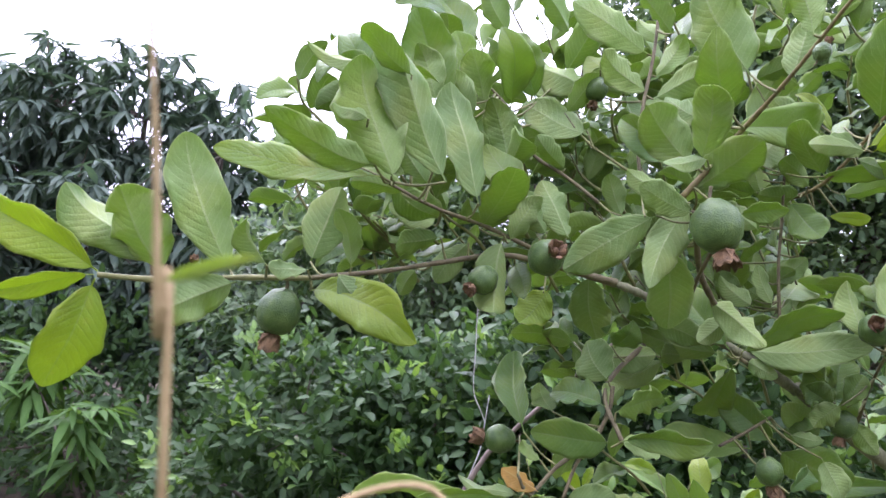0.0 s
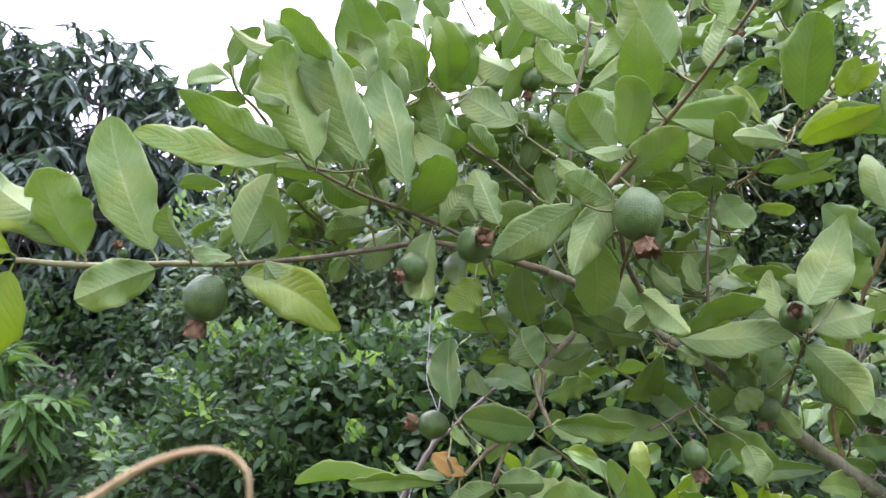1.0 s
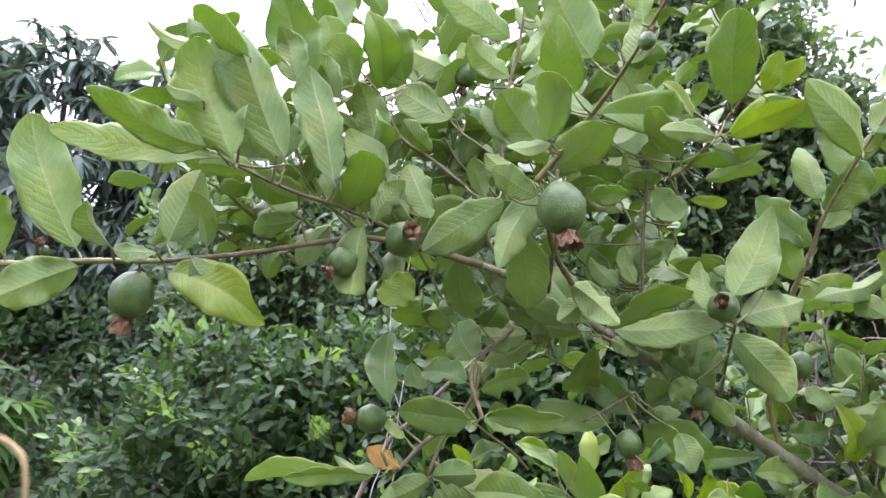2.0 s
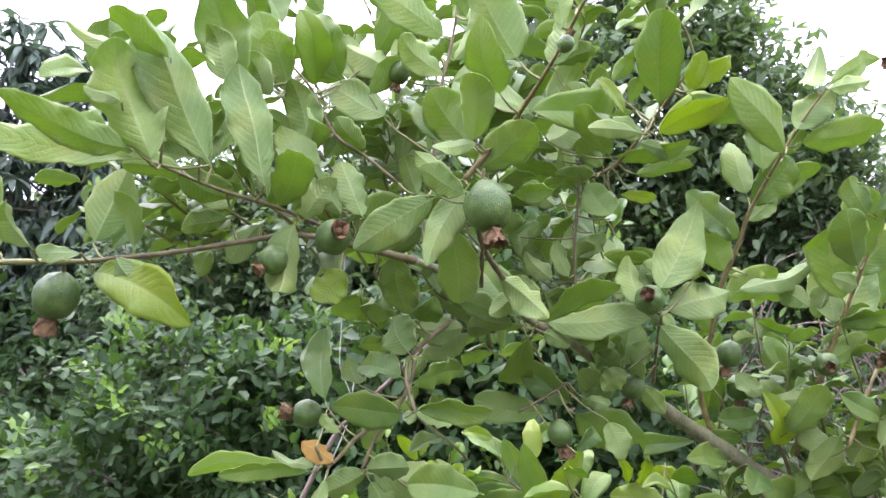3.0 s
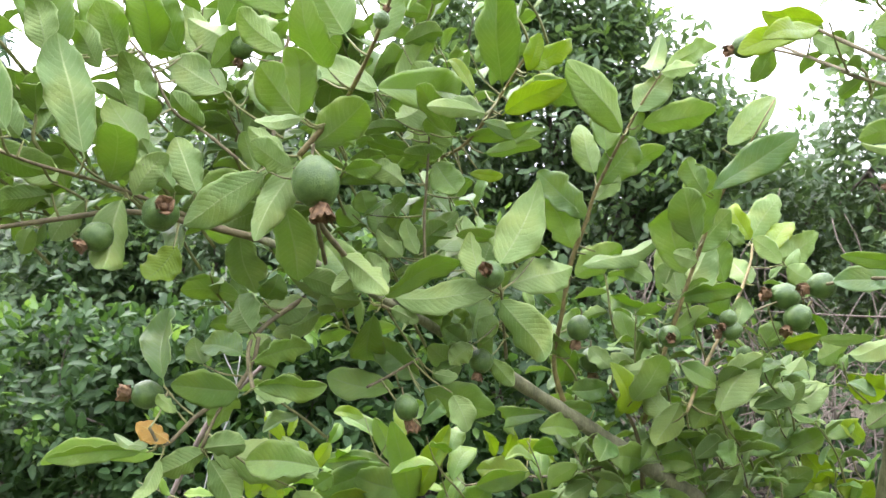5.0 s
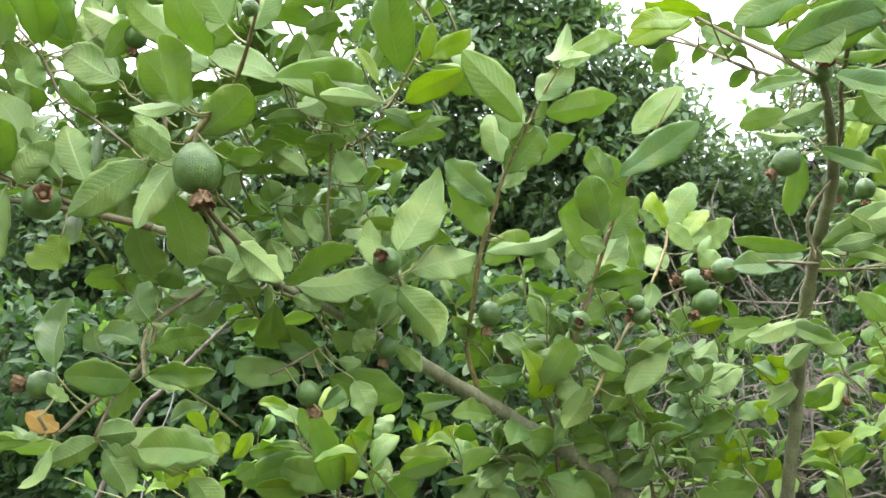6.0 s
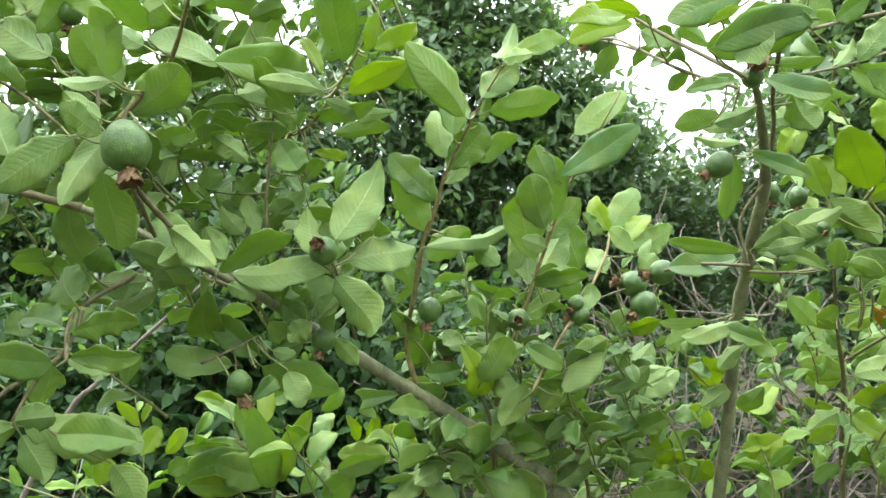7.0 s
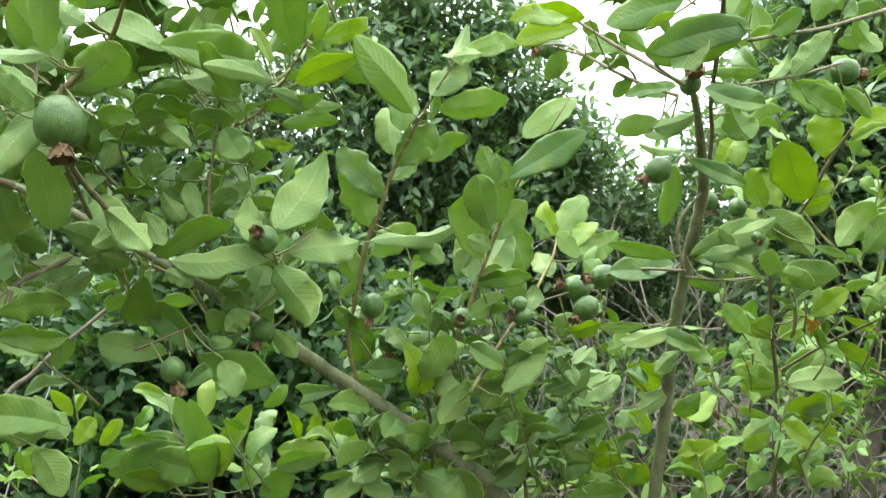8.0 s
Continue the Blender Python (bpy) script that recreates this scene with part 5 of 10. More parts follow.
leaf(guava_tree, (-0.139, 0.857, 1.575), (-0.208, 0.802, 1.535), 0.057, 10, -0.10, 27, "u", "w")
leaf(guava_tree, (-0.092, 0.822, 1.595), (-0.103, 0.781, 1.645), 0.037, 35, 0.06, 27, "u")
leaf(guava_tree, (-0.071, 0.930, 1.605), (-0.043, 0.956, 1.704), 0.064, -10, -0.01, 23, "u", "f")
leaf(guava_tree, (-0.016, 0.914, 1.600), (-0.032, 0.886, 1.669), 0.037, -40, 0.01, 29, "u")
leaf(guava_tree, (-0.055, 0.858, 1.593), (-0.092, 0.826, 1.594), 0.028, 45, -0.04, 11, "u")
leaf(guava_tree, (-0.065, 0.915, 1.569), (0.078, 0.838, 1.517), 0.060, -15, 0.10, 21, "y", "b")
leaf(guava_tree, (-0.025, 0.882, 1.592), (0.027, 0.847, 1.543), 0.037, 30, -0.05, 14, "u", "w")
leaf(guava_tree, (0.053, 1.014, 1.605), (0.029, 1.038, 1.569), 0.028, 20, -0.05, 18, "u")
leaf(guava_tree, (0.036, 0.790, 1.695), (-0.139, 0.763, 1.715), 0.046, 35, -0.12, 8, "y", "w")
leaf(guava_tree, (0.033, 0.760, 1.703), (-0.051, 0.655, 1.734), 0.039, -30, -0.12, 25, "u", "w")
leaf(guava_tree, (0.056, 0.753, 1.685), (0.019, 0.731, 1.808), 0.077, 20, -0.09, 11, "u", "r")
leaf(guava_tree, (0.106, 0.785, 1.691), (0.038, 0.756, 1.841), 0.070, 20, 0.02, 28, "u", "b")
leaf(guava_tree, (0.135, 0.933, 1.687), (0.090, 0.960, 1.847), 0.067, 20, -0.04, 19, "u", "w")
leaf(guava_tree, (0.052, 0.771, 1.818), (-0.053, 0.786, 1.839), 0.029, 50, 0.02, 25, "u")
leaf(guava_tree, (0.067, 0.761, 1.797), (0.025, 0.703, 1.829), 0.034, -30, -0.09, 15, "u")
leaf(guava_tree, (0.083, 1.021, 1.832), (0.034, 1.020, 1.966), 0.079, -15, -0.05, 28, "t", "b")
leaf(guava_tree, (0.134, 1.106, 1.843), (0.109, 1.058, 1.923), 0.055, 15, -0.05, 11, "u")
leaf(guava_tree, (0.170, 1.117, 1.859), (0.151, 1.059, 1.956), 0.065, 20, 0.01, 30, "t")
leaf(guava_tree, (0.056, 1.233, 2.039), (-0.028, 1.194, 2.041), 0.045, 40, 0.06, 19, "t")
leaf(guava_tree, (0.102, 1.212, 1.978), (0.041, 1.257, 2.075), 0.061, 20, -0.00, 26, "t")
leaf(guava_tree, (0.030, 0.732, 1.743), (-0.006, 0.726, 1.757), 0.022, 30, -0.09, 28, "u")
leaf(guava_tree, (0.284, 1.106, 1.815), (0.186, 1.160, 1.870), 0.064, 25, 0.03, 10, "u")
leaf(guava_tree, (0.299, 1.218, 1.833), (0.169, 1.278, 1.841), 0.056, -40, 0.00, 25, "u")
leaf(guava_tree, (0.241, 1.187, 1.873), (0.205, 1.232, 1.976), 0.067, 20, -0.08, 26, "u")
leaf(guava_tree, (0.253, 1.211, 1.935), (0.306, 1.150, 1.996), 0.058, 15, 0.06, 27, "u")
leaf(guava_tree, (0.361, 1.154, 1.895), (0.286, 1.198, 1.961), 0.062, 20, -0.02, 24, "u")
leaf(guava_tree, (0.365, 1.113, 1.940), (0.252, 1.093, 2.009), 0.063, 25, -0.04, 10, "u")
leaf(guava_tree, (0.399, 0.966, 1.752), (0.339, 0.945, 1.820), 0.065, -10, 0.05, 21, "u", "b")
leaf(guava_tree, (0.399, 0.889, 1.744), (0.343, 0.852, 1.731), 0.027, 50, -0.09, 13, "u")
leaf(guava_tree, (0.377, 1.106, 1.904), (0.414, 1.097, 1.966), 0.041, -20, -0.04, 25, "u")
leaf(guava_tree, (0.373, 1.095, 1.868), (0.441, 1.040, 1.901), 0.051, -30, 0.01, 24, "u")
leaf(guava_tree, (0.391, 0.886, 1.744), (0.384, 0.824, 1.814), 0.049, -25, -0.06, 18, "u")
leaf(guava_tree, (0.449, 0.903, 1.850), (0.391, 0.921, 1.970), 0.077, -15, -0.05, 29, "u")
leaf(guava_tree, (0.429, 0.911, 1.808), (0.392, 0.841, 1.884), 0.056, -20, -0.10, 20, "u")
leaf(guava_tree, (0.484, 1.125, 1.838), (0.649, 1.218, 1.853), 0.081, -20, 0.14, 26, "t", "w")
leaf(guava_tree, (0.480, 0.859, 1.832), (0.500, 0.865, 1.909), 0.044, -25, -0.04, 22, "u")
leaf(guava_tree, (0.481, 0.801, 1.863), (0.464, 0.808, 1.924), 0.036, -20, -0.04, 26, "u")
leaf(guava_tree, (0.536, 1.177, 1.802), (0.613, 1.226, 1.880), 0.068, -15, 0.06, 29, "u")
leaf(guava_tree, (0.629, 1.131, 1.772), (0.559, 1.062, 1.835), 0.047, -30, -0.07, 26, "u")
leaf(guava_tree, (0.669, 1.101, 1.805), (0.569, 1.038, 1.798), 0.033, 28, 0.01, 24, "u")
leaf(guava_tree, (0.654, 1.230, 1.789), (0.763, 1.158, 1.810), 0.034, 28, 0.02, 20, "t")
leaf(guava_tree, (0.697, 1.244, 1.764), (0.805, 1.253, 1.784), 0.040, 28, -0.00, 25, "u")
leaf(guava_tree, (0.604, 1.202, 1.742), (0.639, 1.164, 1.686), 0.054, -10, -0.10, 11, "t", "b")
leaf(guava_tree, (0.627, 1.230, 1.757), (0.552, 1.185, 1.750), 0.042, -40, -0.06, 23, "u")
leaf(guava_tree, (0.396, 0.953, 1.702), (0.342, 0.911, 1.593), 0.050, 20, -0.02, 12, "u", "p")
leaf(guava_tree, (0.354, 0.941, 1.683), (0.246, 0.979, 1.612), 0.060, 15, -0.05, 11, "u")
leaf(guava_tree, (0.373, 0.977, 1.652), (0.393, 1.043, 1.542), 0.066, 15, -0.03, 16, "u", "b")
leaf(guava_tree, (0.166, 1.000, 1.649), (0.160, 0.929, 1.554), 0.068, 20, -0.06, 28, "u", "r")
leaf(guava_tree, (0.298, 1.153, 1.613), (0.321, 1.217, 1.513), 0.066, 25, -0.06, 16, "u")
leaf(guava_tree, (0.134, 1.040, 1.665), (0.180, 0.870, 1.723), 0.052, -15, -0.04, 8, "u", "w")
leaf(guava_tree, (0.255, 1.025, 1.657), (0.217, 1.064, 1.739), 0.056, 20, -0.01, 15, "u")
leaf(guava_tree, (0.330, 1.064, 1.694), (0.309, 1.057, 1.751), 0.035, -15, 0.03, 17, "u")
leaf(guava_tree, (0.293, 1.291, 1.503), (0.187, 1.311, 1.511), 0.056, -35, -0.04, 10, "u")
leaf(guava_tree, (0.209, 1.080, 1.386), (0.192, 1.195, 1.489), 0.061, -15, 0.05, 29, "t")
leaf(guava_tree, (0.252, 1.152, 1.406), (0.232, 1.183, 1.445), 0.041, 25, 0.04, 7, "u")
leaf(guava_tree, (0.322, 1.030, 1.388), (0.218, 1.080, 1.387), 0.057, -20, -0.10, 10, "t", "f")
leaf(guava_tree, (0.327, 1.115, 1.461), (0.300, 1.164, 1.513), 0.067, -28, -0.04, 17, "u")
leaf(guava_tree, (0.320, 1.085, 1.428), (0.250, 1.150, 1.436), 0.054, 25, 0.06, 16, "t")
leaf(guava_tree, (0.333, 1.236, 1.492), (0.412, 1.210, 1.495), 0.056, -20, -0.06, 30, "u")
leaf(guava_tree, (0.326, 1.105, 1.421), (0.351, 1.127, 1.453), 0.043, 25, -0.05, 30, "u")
leaf(guava_tree, (0.330, 1.051, 1.425), (0.413, 1.140, 1.434), 0.046, 28, -0.02, 10, "t", "w")
leaf(guava_tree, (0.333, 1.025, 1.391), (0.437, 0.964, 1.407), 0.043, 28, -0.10, 25, "t", "w")
leaf(guava_tree, (0.560, 1.210, 1.361), (0.440, 1.270, 1.371), 0.060, 20, -0.01, 13, "t", "f")
leaf(guava_tree, (0.333, 1.025, 1.390), (0.391, 1.053, 1.373), 0.038, -35, -0.06, 13, "u")
leaf(guava_tree, (0.598, 1.216, 1.375), (0.514, 1.228, 1.438), 0.059, -15, -0.05, 21, "t")
leaf(guava_tree, (0.509, 1.136, 1.492), (0.516, 1.309, 1.394), 0.061, -15, -0.00, 24, "t")
leaf(guava_tree, (0.501, 1.148, 1.508), (0.365, 1.335, 1.550), 0.062, -28, -0.05, 19, "u", "d")
leaf(guava_tree, (0.520, 1.136, 1.512), (0.627, 1.054, 1.576), 0.046, 28, -0.02, 18, "t", "w")
leaf(guava_tree, (0.532, 1.188, 1.513), (0.696, 1.120, 1.531), 0.061, -28, -0.01, 8, "u")
leaf(guava_tree, (0.544, 1.277, 1.494), (0.625, 1.107, 1.481), 0.051, 28, 0.05, 27, "u")
leaf(guava_tree, (0.499, 1.127, 1.515), (0.427, 1.167, 1.597), 0.067, 20, 0.02, 17, "t")
leaf(guava_tree, (0.467, 1.220, 1.496), (0.420, 1.210, 1.493), 0.039, -28, 0.00, 18, "u")
leaf(guava_tree, (0.668, 1.084, 1.540), (0.652, 1.110, 1.621), 0.049, 20, -0.04, 27, "u")
leaf(guava_tree, (0.592, 1.187, 1.366), (0.734, 1.261, 1.309), 0.075, 25, 0.03, 9, "t")
leaf(guava_tree, (0.671, 1.253, 1.394), (0.607, 1.208, 1.433), 0.050, -20, -0.03, 14, "u")
leaf(guava_tree, (0.613, 1.195, 1.388), (0.650, 1.168, 1.386), 0.026, -20, -0.08, 18, "u")
leaf(guava_tree, (0.585, 1.209, 1.582), (0.560, 1.205, 1.642), 0.037, 25, -0.05, 11, "u")
leaf(guava_tree, (0.610, 1.279, 1.578), (0.579, 1.303, 1.607), 0.028, -30, -0.09, 12, "u")
leaf(guava_tree, (0.628, 1.278, 1.591), (0.704, 1.446, 1.665), 0.083, -25, 0.01, 8, "u", "b")
leaf(guava_tree, (0.650, 1.401, 1.575), (0.745, 1.453, 1.623), 0.061, -25, 0.06, 23, "u")
leaf(guava_tree, (0.622, 1.328, 1.573), (0.581, 1.367, 1.637), 0.049, -35, -0.06, 22, "u")
leaf(guava_tree, (0.601, 1.260, 1.564), (0.641, 1.286, 1.594), 0.032, -25, -0.08, 14, "u")
leaf(guava_tree, (0.340, 1.153, 1.506), (0.361, 1.123, 1.549), 0.047, 20, -0.00, 17, "t")
leaf(guava_tree, (0.231, 1.028, 1.586), (0.194, 1.006, 1.541), 0.053, 20, -0.09, 9, "y")
leaf(guava_tree, (0.023, 0.935, 1.708), (0.085, 0.984, 1.673), 0.049, 30, -0.09, 20, "u")
leaf(guava_tree, (-0.088, 1.306, 1.783), (-0.208, 1.340, 1.774), 0.071, -30, -0.08, 17, "u")
leaf(guava_tree, (0.054, 0.870, 1.690), (-0.006, 0.835, 1.695), 0.040, -25, -0.02, 29, "u")
leaf(guava_tree, (0.073, 1.033, 1.666), (0.004, 1.063, 1.698), 0.047, 30, 0.01, 10, "u")
leaf(guava_tree, (0.088, 0.966, 1.646), (0.036, 0.927, 1.626), 0.039, -25, 0.05, 20, "u")
leaf(guava_tree, (0.123, 0.988, 1.642), (0.081, 0.994, 1.588), 0.039, 25, -0.01, 13, "u")
leaf(guava_tree, (0.077, 0.900, 1.702), (0.031, 0.908, 1.757), 0.041, -25, -0.08, 12, "u")
leaf(guava_tree, (-0.120, 1.009, 1.690), (-0.179, 0.995, 1.688), 0.035, -45, -0.07, 23, "u")
leaf(guava_tree, (0.175, 1.000, 1.645), (0.217, 1.013, 1.709), 0.044, 25, 0.01, 9, "u")
leaf(guava_tree, (0.252, 1.099, 1.762), (0.208, 1.068, 1.804), 0.039, -20, -0.06, 27, "u")
leaf(guava_tree, (0.341, 1.102, 1.766), (0.378, 1.099, 1.816), 0.035, 25, 0.03, 8, "u")
leaf(guava_tree, (0.373, 0.978, 1.711), (0.323, 0.984, 1.746), 0.035, 20, -0.08, 29, "u")
leaf(guava_tree, (0.407, 0.977, 1.719), (0.451, 0.986, 1.751), 0.031, 20, -0.08, 29, "u")
leaf(guava_tree, (0.578, 1.273, 1.766), (0.497, 1.277, 1.782), 0.047, -30, -0.08, 21, "u")
leaf(guava_tree, (0.224, 1.383, 1.966), (0.170, 1.362, 2.021), 0.046, 20, -0.05, 21, "u")
leaf(guava_tree, (0.271, 1.382, 2.061), (0.215, 1.357, 2.135), 0.055, 20, -0.08, 26, "u")
leaf(guava_tree, (0.159, 1.274, 2.021), (0.116, 1.276, 2.100), 0.051, -20, -0.03, 27, "u")
leaf(guava_tree, (0.396, 1.096, 1.965), (0.345, 1.088, 2.027), 0.046, -30, -0.01, 24, "u")
leaf(guava_tree, (0.250, 1.133, 1.853), (0.297, 1.124, 1.912), 0.043, 20, -0.09, 12, "u")
leaf(guava_tree, (0.703, 1.133, 1.853), (0.659, 0.997, 1.960), 0.076, -12, -0.02, 24, "u", "f")
leaf(guava_tree, (0.680, 1.236, 1.859), (0.638, 1.284, 1.933), 0.026, 28, 0.04, 21, "y")
leaf(guava_tree, (0.628, 1.181, 1.829), (0.561, 1.161, 1.892), 0.052, 25, -0.08, 11, "u")
leaf(guava_tree, (0.546, 1.207, 1.933), (0.607, 1.155, 1.944), 0.042, 20, -0.04, 27, "u")
leaf(guava_tree, (0.676, 1.117, 1.807), (0.611, 1.086, 1.813), 0.041, 25, -0.06, 11, "u")
leaf(guava_tree, (0.639, 1.219, 1.770), (0.586, 1.185, 1.807), 0.042, 15, -0.02, 8, "u")
leaf(guava_tree, (0.721, 1.209, 1.833), (0.841, 1.263, 1.906), 0.043, -25, 0.01, 22, "y")
leaf(guava_tree, (0.740, 1.126, 1.881), (0.922, 1.270, 1.877), 0.055, 28, -0.14, 14, "u", "w")
leaf(guava_tree, (0.730, 1.089, 1.870), (0.738, 1.046, 1.920), 0.036, -30, -0.07, 12, "y")
leaf(guava_tree, (0.744, 1.126, 1.888), (0.826, 1.162, 1.948), 0.039, 30, -0.09, 16, "y")
leaf(guava_tree, (0.921, 1.166, 1.796), (0.792, 1.083, 1.891), 0.064, 30, -0.14, 18, "u")
leaf(guava_tree, (0.628, 1.265, 1.753), (0.647, 1.250, 1.687), 0.050, -10, 0.00, 17, "t")
leaf(guava_tree, (0.561, 1.210, 1.697), (0.501, 1.217, 1.741), 0.047, 20, -0.09, 25, "u")
leaf(guava_tree, (0.917, 1.230, 1.773), (0.927, 1.270, 1.872), 0.064, 20, -0.01, 30, "t")
leaf(guava_tree, (0.926, 1.306, 1.737), (0.917, 1.370, 1.847), 0.060, 28, -0.08, 9, "u")
leaf(guava_tree, (0.921, 1.290, 1.719), (0.996, 1.287, 1.811), 0.067, 15, 0.05, 8, "t", "b")
leaf(guava_tree, (1.009, 1.386, 1.749), (1.086, 1.350, 1.809), 0.044, 28, -0.04, 8, "u")
leaf(guava_tree, (0.919, 1.310, 1.662), (0.817, 1.316, 1.745), 0.072, 20, -0.05, 8, "t")
leaf(guava_tree, (0.691, 1.080, 1.567), (0.767, 1.130, 1.711), 0.074, -10, -0.07, 19, "u", "p")
leaf(guava_tree, (0.899, 1.325, 1.598), (0.829, 1.322, 1.713), 0.077, -20, -0.09, 14, "u")
leaf(guava_tree, (0.978, 1.181, 1.910), (1.049, 1.301, 2.019), 0.045, -15, 0.05, 21, "u")
leaf(guava_tree, (0.985, 1.164, 1.906), (1.170, 1.312, 2.003), 0.042, 28, -0.10, 19, "u")
leaf(guava_tree, (0.964, 1.118, 1.892), (1.004, 1.073, 1.896), 0.032, -35, -0.04, 21, "u")
leaf(guava_tree, (0.956, 1.200, 1.840), (1.029, 1.222, 1.923), 0.063, -25, -0.05, 17, "u")
leaf(guava_tree, (0.977, 1.230, 1.826), (1.109, 1.201, 1.858), 0.063, 28, -0.08, 14, "u")
leaf(guava_tree, (0.982, 1.287, 1.814), (0.974, 1.213, 1.854), 0.033, -30, 0.03, 14, "u")
leaf(guava_tree, (1.162, 1.270, 1.797), (1.348, 1.395, 1.933), 0.056, 20, -0.06, 9, "u", "p")
leaf(guava_tree, (1.147, 1.290, 1.718), (1.283, 1.218, 1.825), 0.069, -20, -0.06, 8, "t")
leaf(guava_tree, (1.141, 1.290, 1.713), (1.090, 1.270, 1.777), 0.056, 25, -0.07, 14, "u")
leaf(guava_tree, (1.144, 1.322, 1.616), (1.078, 1.258, 1.720), 0.079, 20, -0.03, 14, "u")
leaf(guava_tree, (0.858, 1.197, 1.569), (1.085, 1.379, 1.628), 0.054, -28, -0.03, 26, "u")
leaf(guava_tree, (1.141, 1.513, 1.475), (1.077, 1.601, 1.512), 0.066, -20, 0.02, 23, "t")
leaf(guava_tree, (1.100, 1.410, 1.408), (1.048, 1.497, 1.438), 0.053, -25, -0.04, 10, "u")
leaf(guava_tree, (1.101, 1.393, 1.517), (1.132, 1.398, 1.585), 0.057, 20, -0.06, 23, "u")
leaf(guava_tree, (1.129, 1.386, 1.445), (1.220, 1.415, 1.490), 0.054, 25, 0.02, 20, "u")
leaf(guava_tree, (1.125, 1.370, 1.507), (1.238, 1.321, 1.535), 0.048, 28, -0.08, 15, "t")
leaf(guava_tree, (1.426, 1.597, 1.637), (1.409, 1.658, 1.730), 0.064, -25, -0.00, 12, "y")
leaf(guava_tree, (1.432, 1.621, 1.638), (1.543, 1.680, 1.756), 0.073, 25, -0.05, 7, "u")
leaf(guava_tree, (1.448, 1.578, 1.606), (1.544, 1.628, 1.690), 0.058, -25, 0.02, 9, "y")
leaf(guava_tree, (1.465, 1.571, 1.594), (1.597, 1.600, 1.664), 0.078, 25, 0.01, 17, "u", "p")
leaf(guava_tree, (1.408, 1.590, 1.631), (1.370, 1.643, 1.684), 0.048, -30, -0.08, 14, "u")
leaf(guava_tree, (1.156, 1.342, 1.586), (1.087, 1.310, 1.600), 0.042, 20, -0.03, 17, "u")
leaf(guava_tree, (1.110, 0.900, 1.920), (1.028, 0.933, 1.941), 0.041, -35, -0.01, 29, "y")
leaf(guava_tree, (1.173, 1.030, 1.942), (1.216, 0.998, 1.913), 0.035, -25, -0.03, 8, "u")
leaf(guava_tree, (1.215, 1.218, 1.971), (1.209, 1.252, 1.930), 0.031, 20, -0.01, 18, "u")
leaf(guava_tree, (0.696, 1.093, 1.520), (0.752, 1.021, 1.434), 0.066, 15, -0.07, 13, "u")
leaf(guava_tree, (0.711, 1.120, 1.535), (0.849, 1.197, 1.570), 0.071, -25, -0.04, 24, "u")
leaf(guava_tree, (0.944, 1.439, 1.459), (1.020, 1.467, 1.476), 0.035, 25, -0.06, 30, "u")
leaf(guava_tree, (0.922, 1.408, 1.411), (0.927, 1.465, 1.323), 0.058, -20, -0.00, 16, "t")
leaf(guava_tree, (0.973, 1.449, 1.407), (1.006, 1.410, 1.367), 0.047, -25, -0.02, 8, "u")
leaf(guava_tree, (1.014, 1.427, 1.330), (0.926, 1.411, 1.321), 0.053, 20, 0.01, 28, "t")
leaf(guava_tree, (1.012, 1.410, 1.356), (1.103, 1.320, 1.386), 0.055, -20, -0.05, 23, "u")
leaf(guava_tree, (1.109, 1.320, 1.391), (1.200, 1.344, 1.346), 0.052, -20, 0.03, 16, "t")
leaf(guava_tree, (1.203, 1.376, 1.290), (1.309, 1.435, 1.313), 0.039, -15, -0.01, 11, "y")
leaf(guava_tree, (1.610, 1.600, 1.308), (1.399, 1.543, 1.256), 0.081, 25, -0.10, 14, "u")
leaf(guava_tree, (1.519, 1.544, 1.219), (1.321, 1.454, 1.179), 0.090, 20, 0.01, 16, "t")
leaf(guava_tree, (1.091, 1.441, 1.150), (1.288, 1.507, 1.178), 0.082, -10, 0.05, 23, "t")
leaf(guava_tree, (0.995, 1.400, 1.231), (0.956, 1.328, 1.201), 0.059, -15, 0.03, 15, "t")
leaf(guava_tree, (1.086, 1.419, 1.177), (0.988, 1.380, 1.204), 0.065, -15, -0.02, 14, "t")
leaf(guava_tree, (0.947, 1.400, 1.243), (0.846, 1.359, 1.257), 0.054, 20, -0.04, 20, "t")
leaf(guava_tree, (0.888, 1.730, 1.157), (0.873, 1.395, 1.280), 0.055, -20, -0.05, 28, "t")
leaf(guava_tree, (1.005, 1.733, 1.090), (0.922, 1.802, 1.126), 0.059, -20, -0.09, 24, "y")
leaf(guava_tree, (0.905, 1.622, 1.102), (0.793, 1.662, 1.059), 0.063, -25, 0.04, 23, "t")
leaf(guava_tree, (0.138, 1.483, 1.187), (-0.132, 1.624, 1.133), 0.065, -40, -0.00, 12, "u")
leaf(guava_tree, (0.197, 1.038, 1.303), (0.067, 1.040, 1.295), 0.032, -28, -0.06, 29, "t")
leaf(guava_tree, (0.229, 1.028, 1.318), (0.180, 1.048, 1.341), 0.034, 24, 0.05, 26, "o", "w")
leaf(guava_tree, (0.273, 1.063, 1.298), (0.204, 1.045, 1.267), 0.044, -20, 0.04, 28, "u")
leaf(guava_tree, (0.270, 1.052, 1.304), (0.330, 1.008, 1.320), 0.043, 10, -0.08, 23, "u")
leaf(guava_tree, (0.273, 1.063, 1.296), (0.420, 1.041, 1.282), 0.073, -20, -0.04, 27, "u")
leaf(guava_tree, (0.274, 1.064, 1.288), (0.315, 1.034, 1.223), 0.047, 20, -0.06, 21, "u")
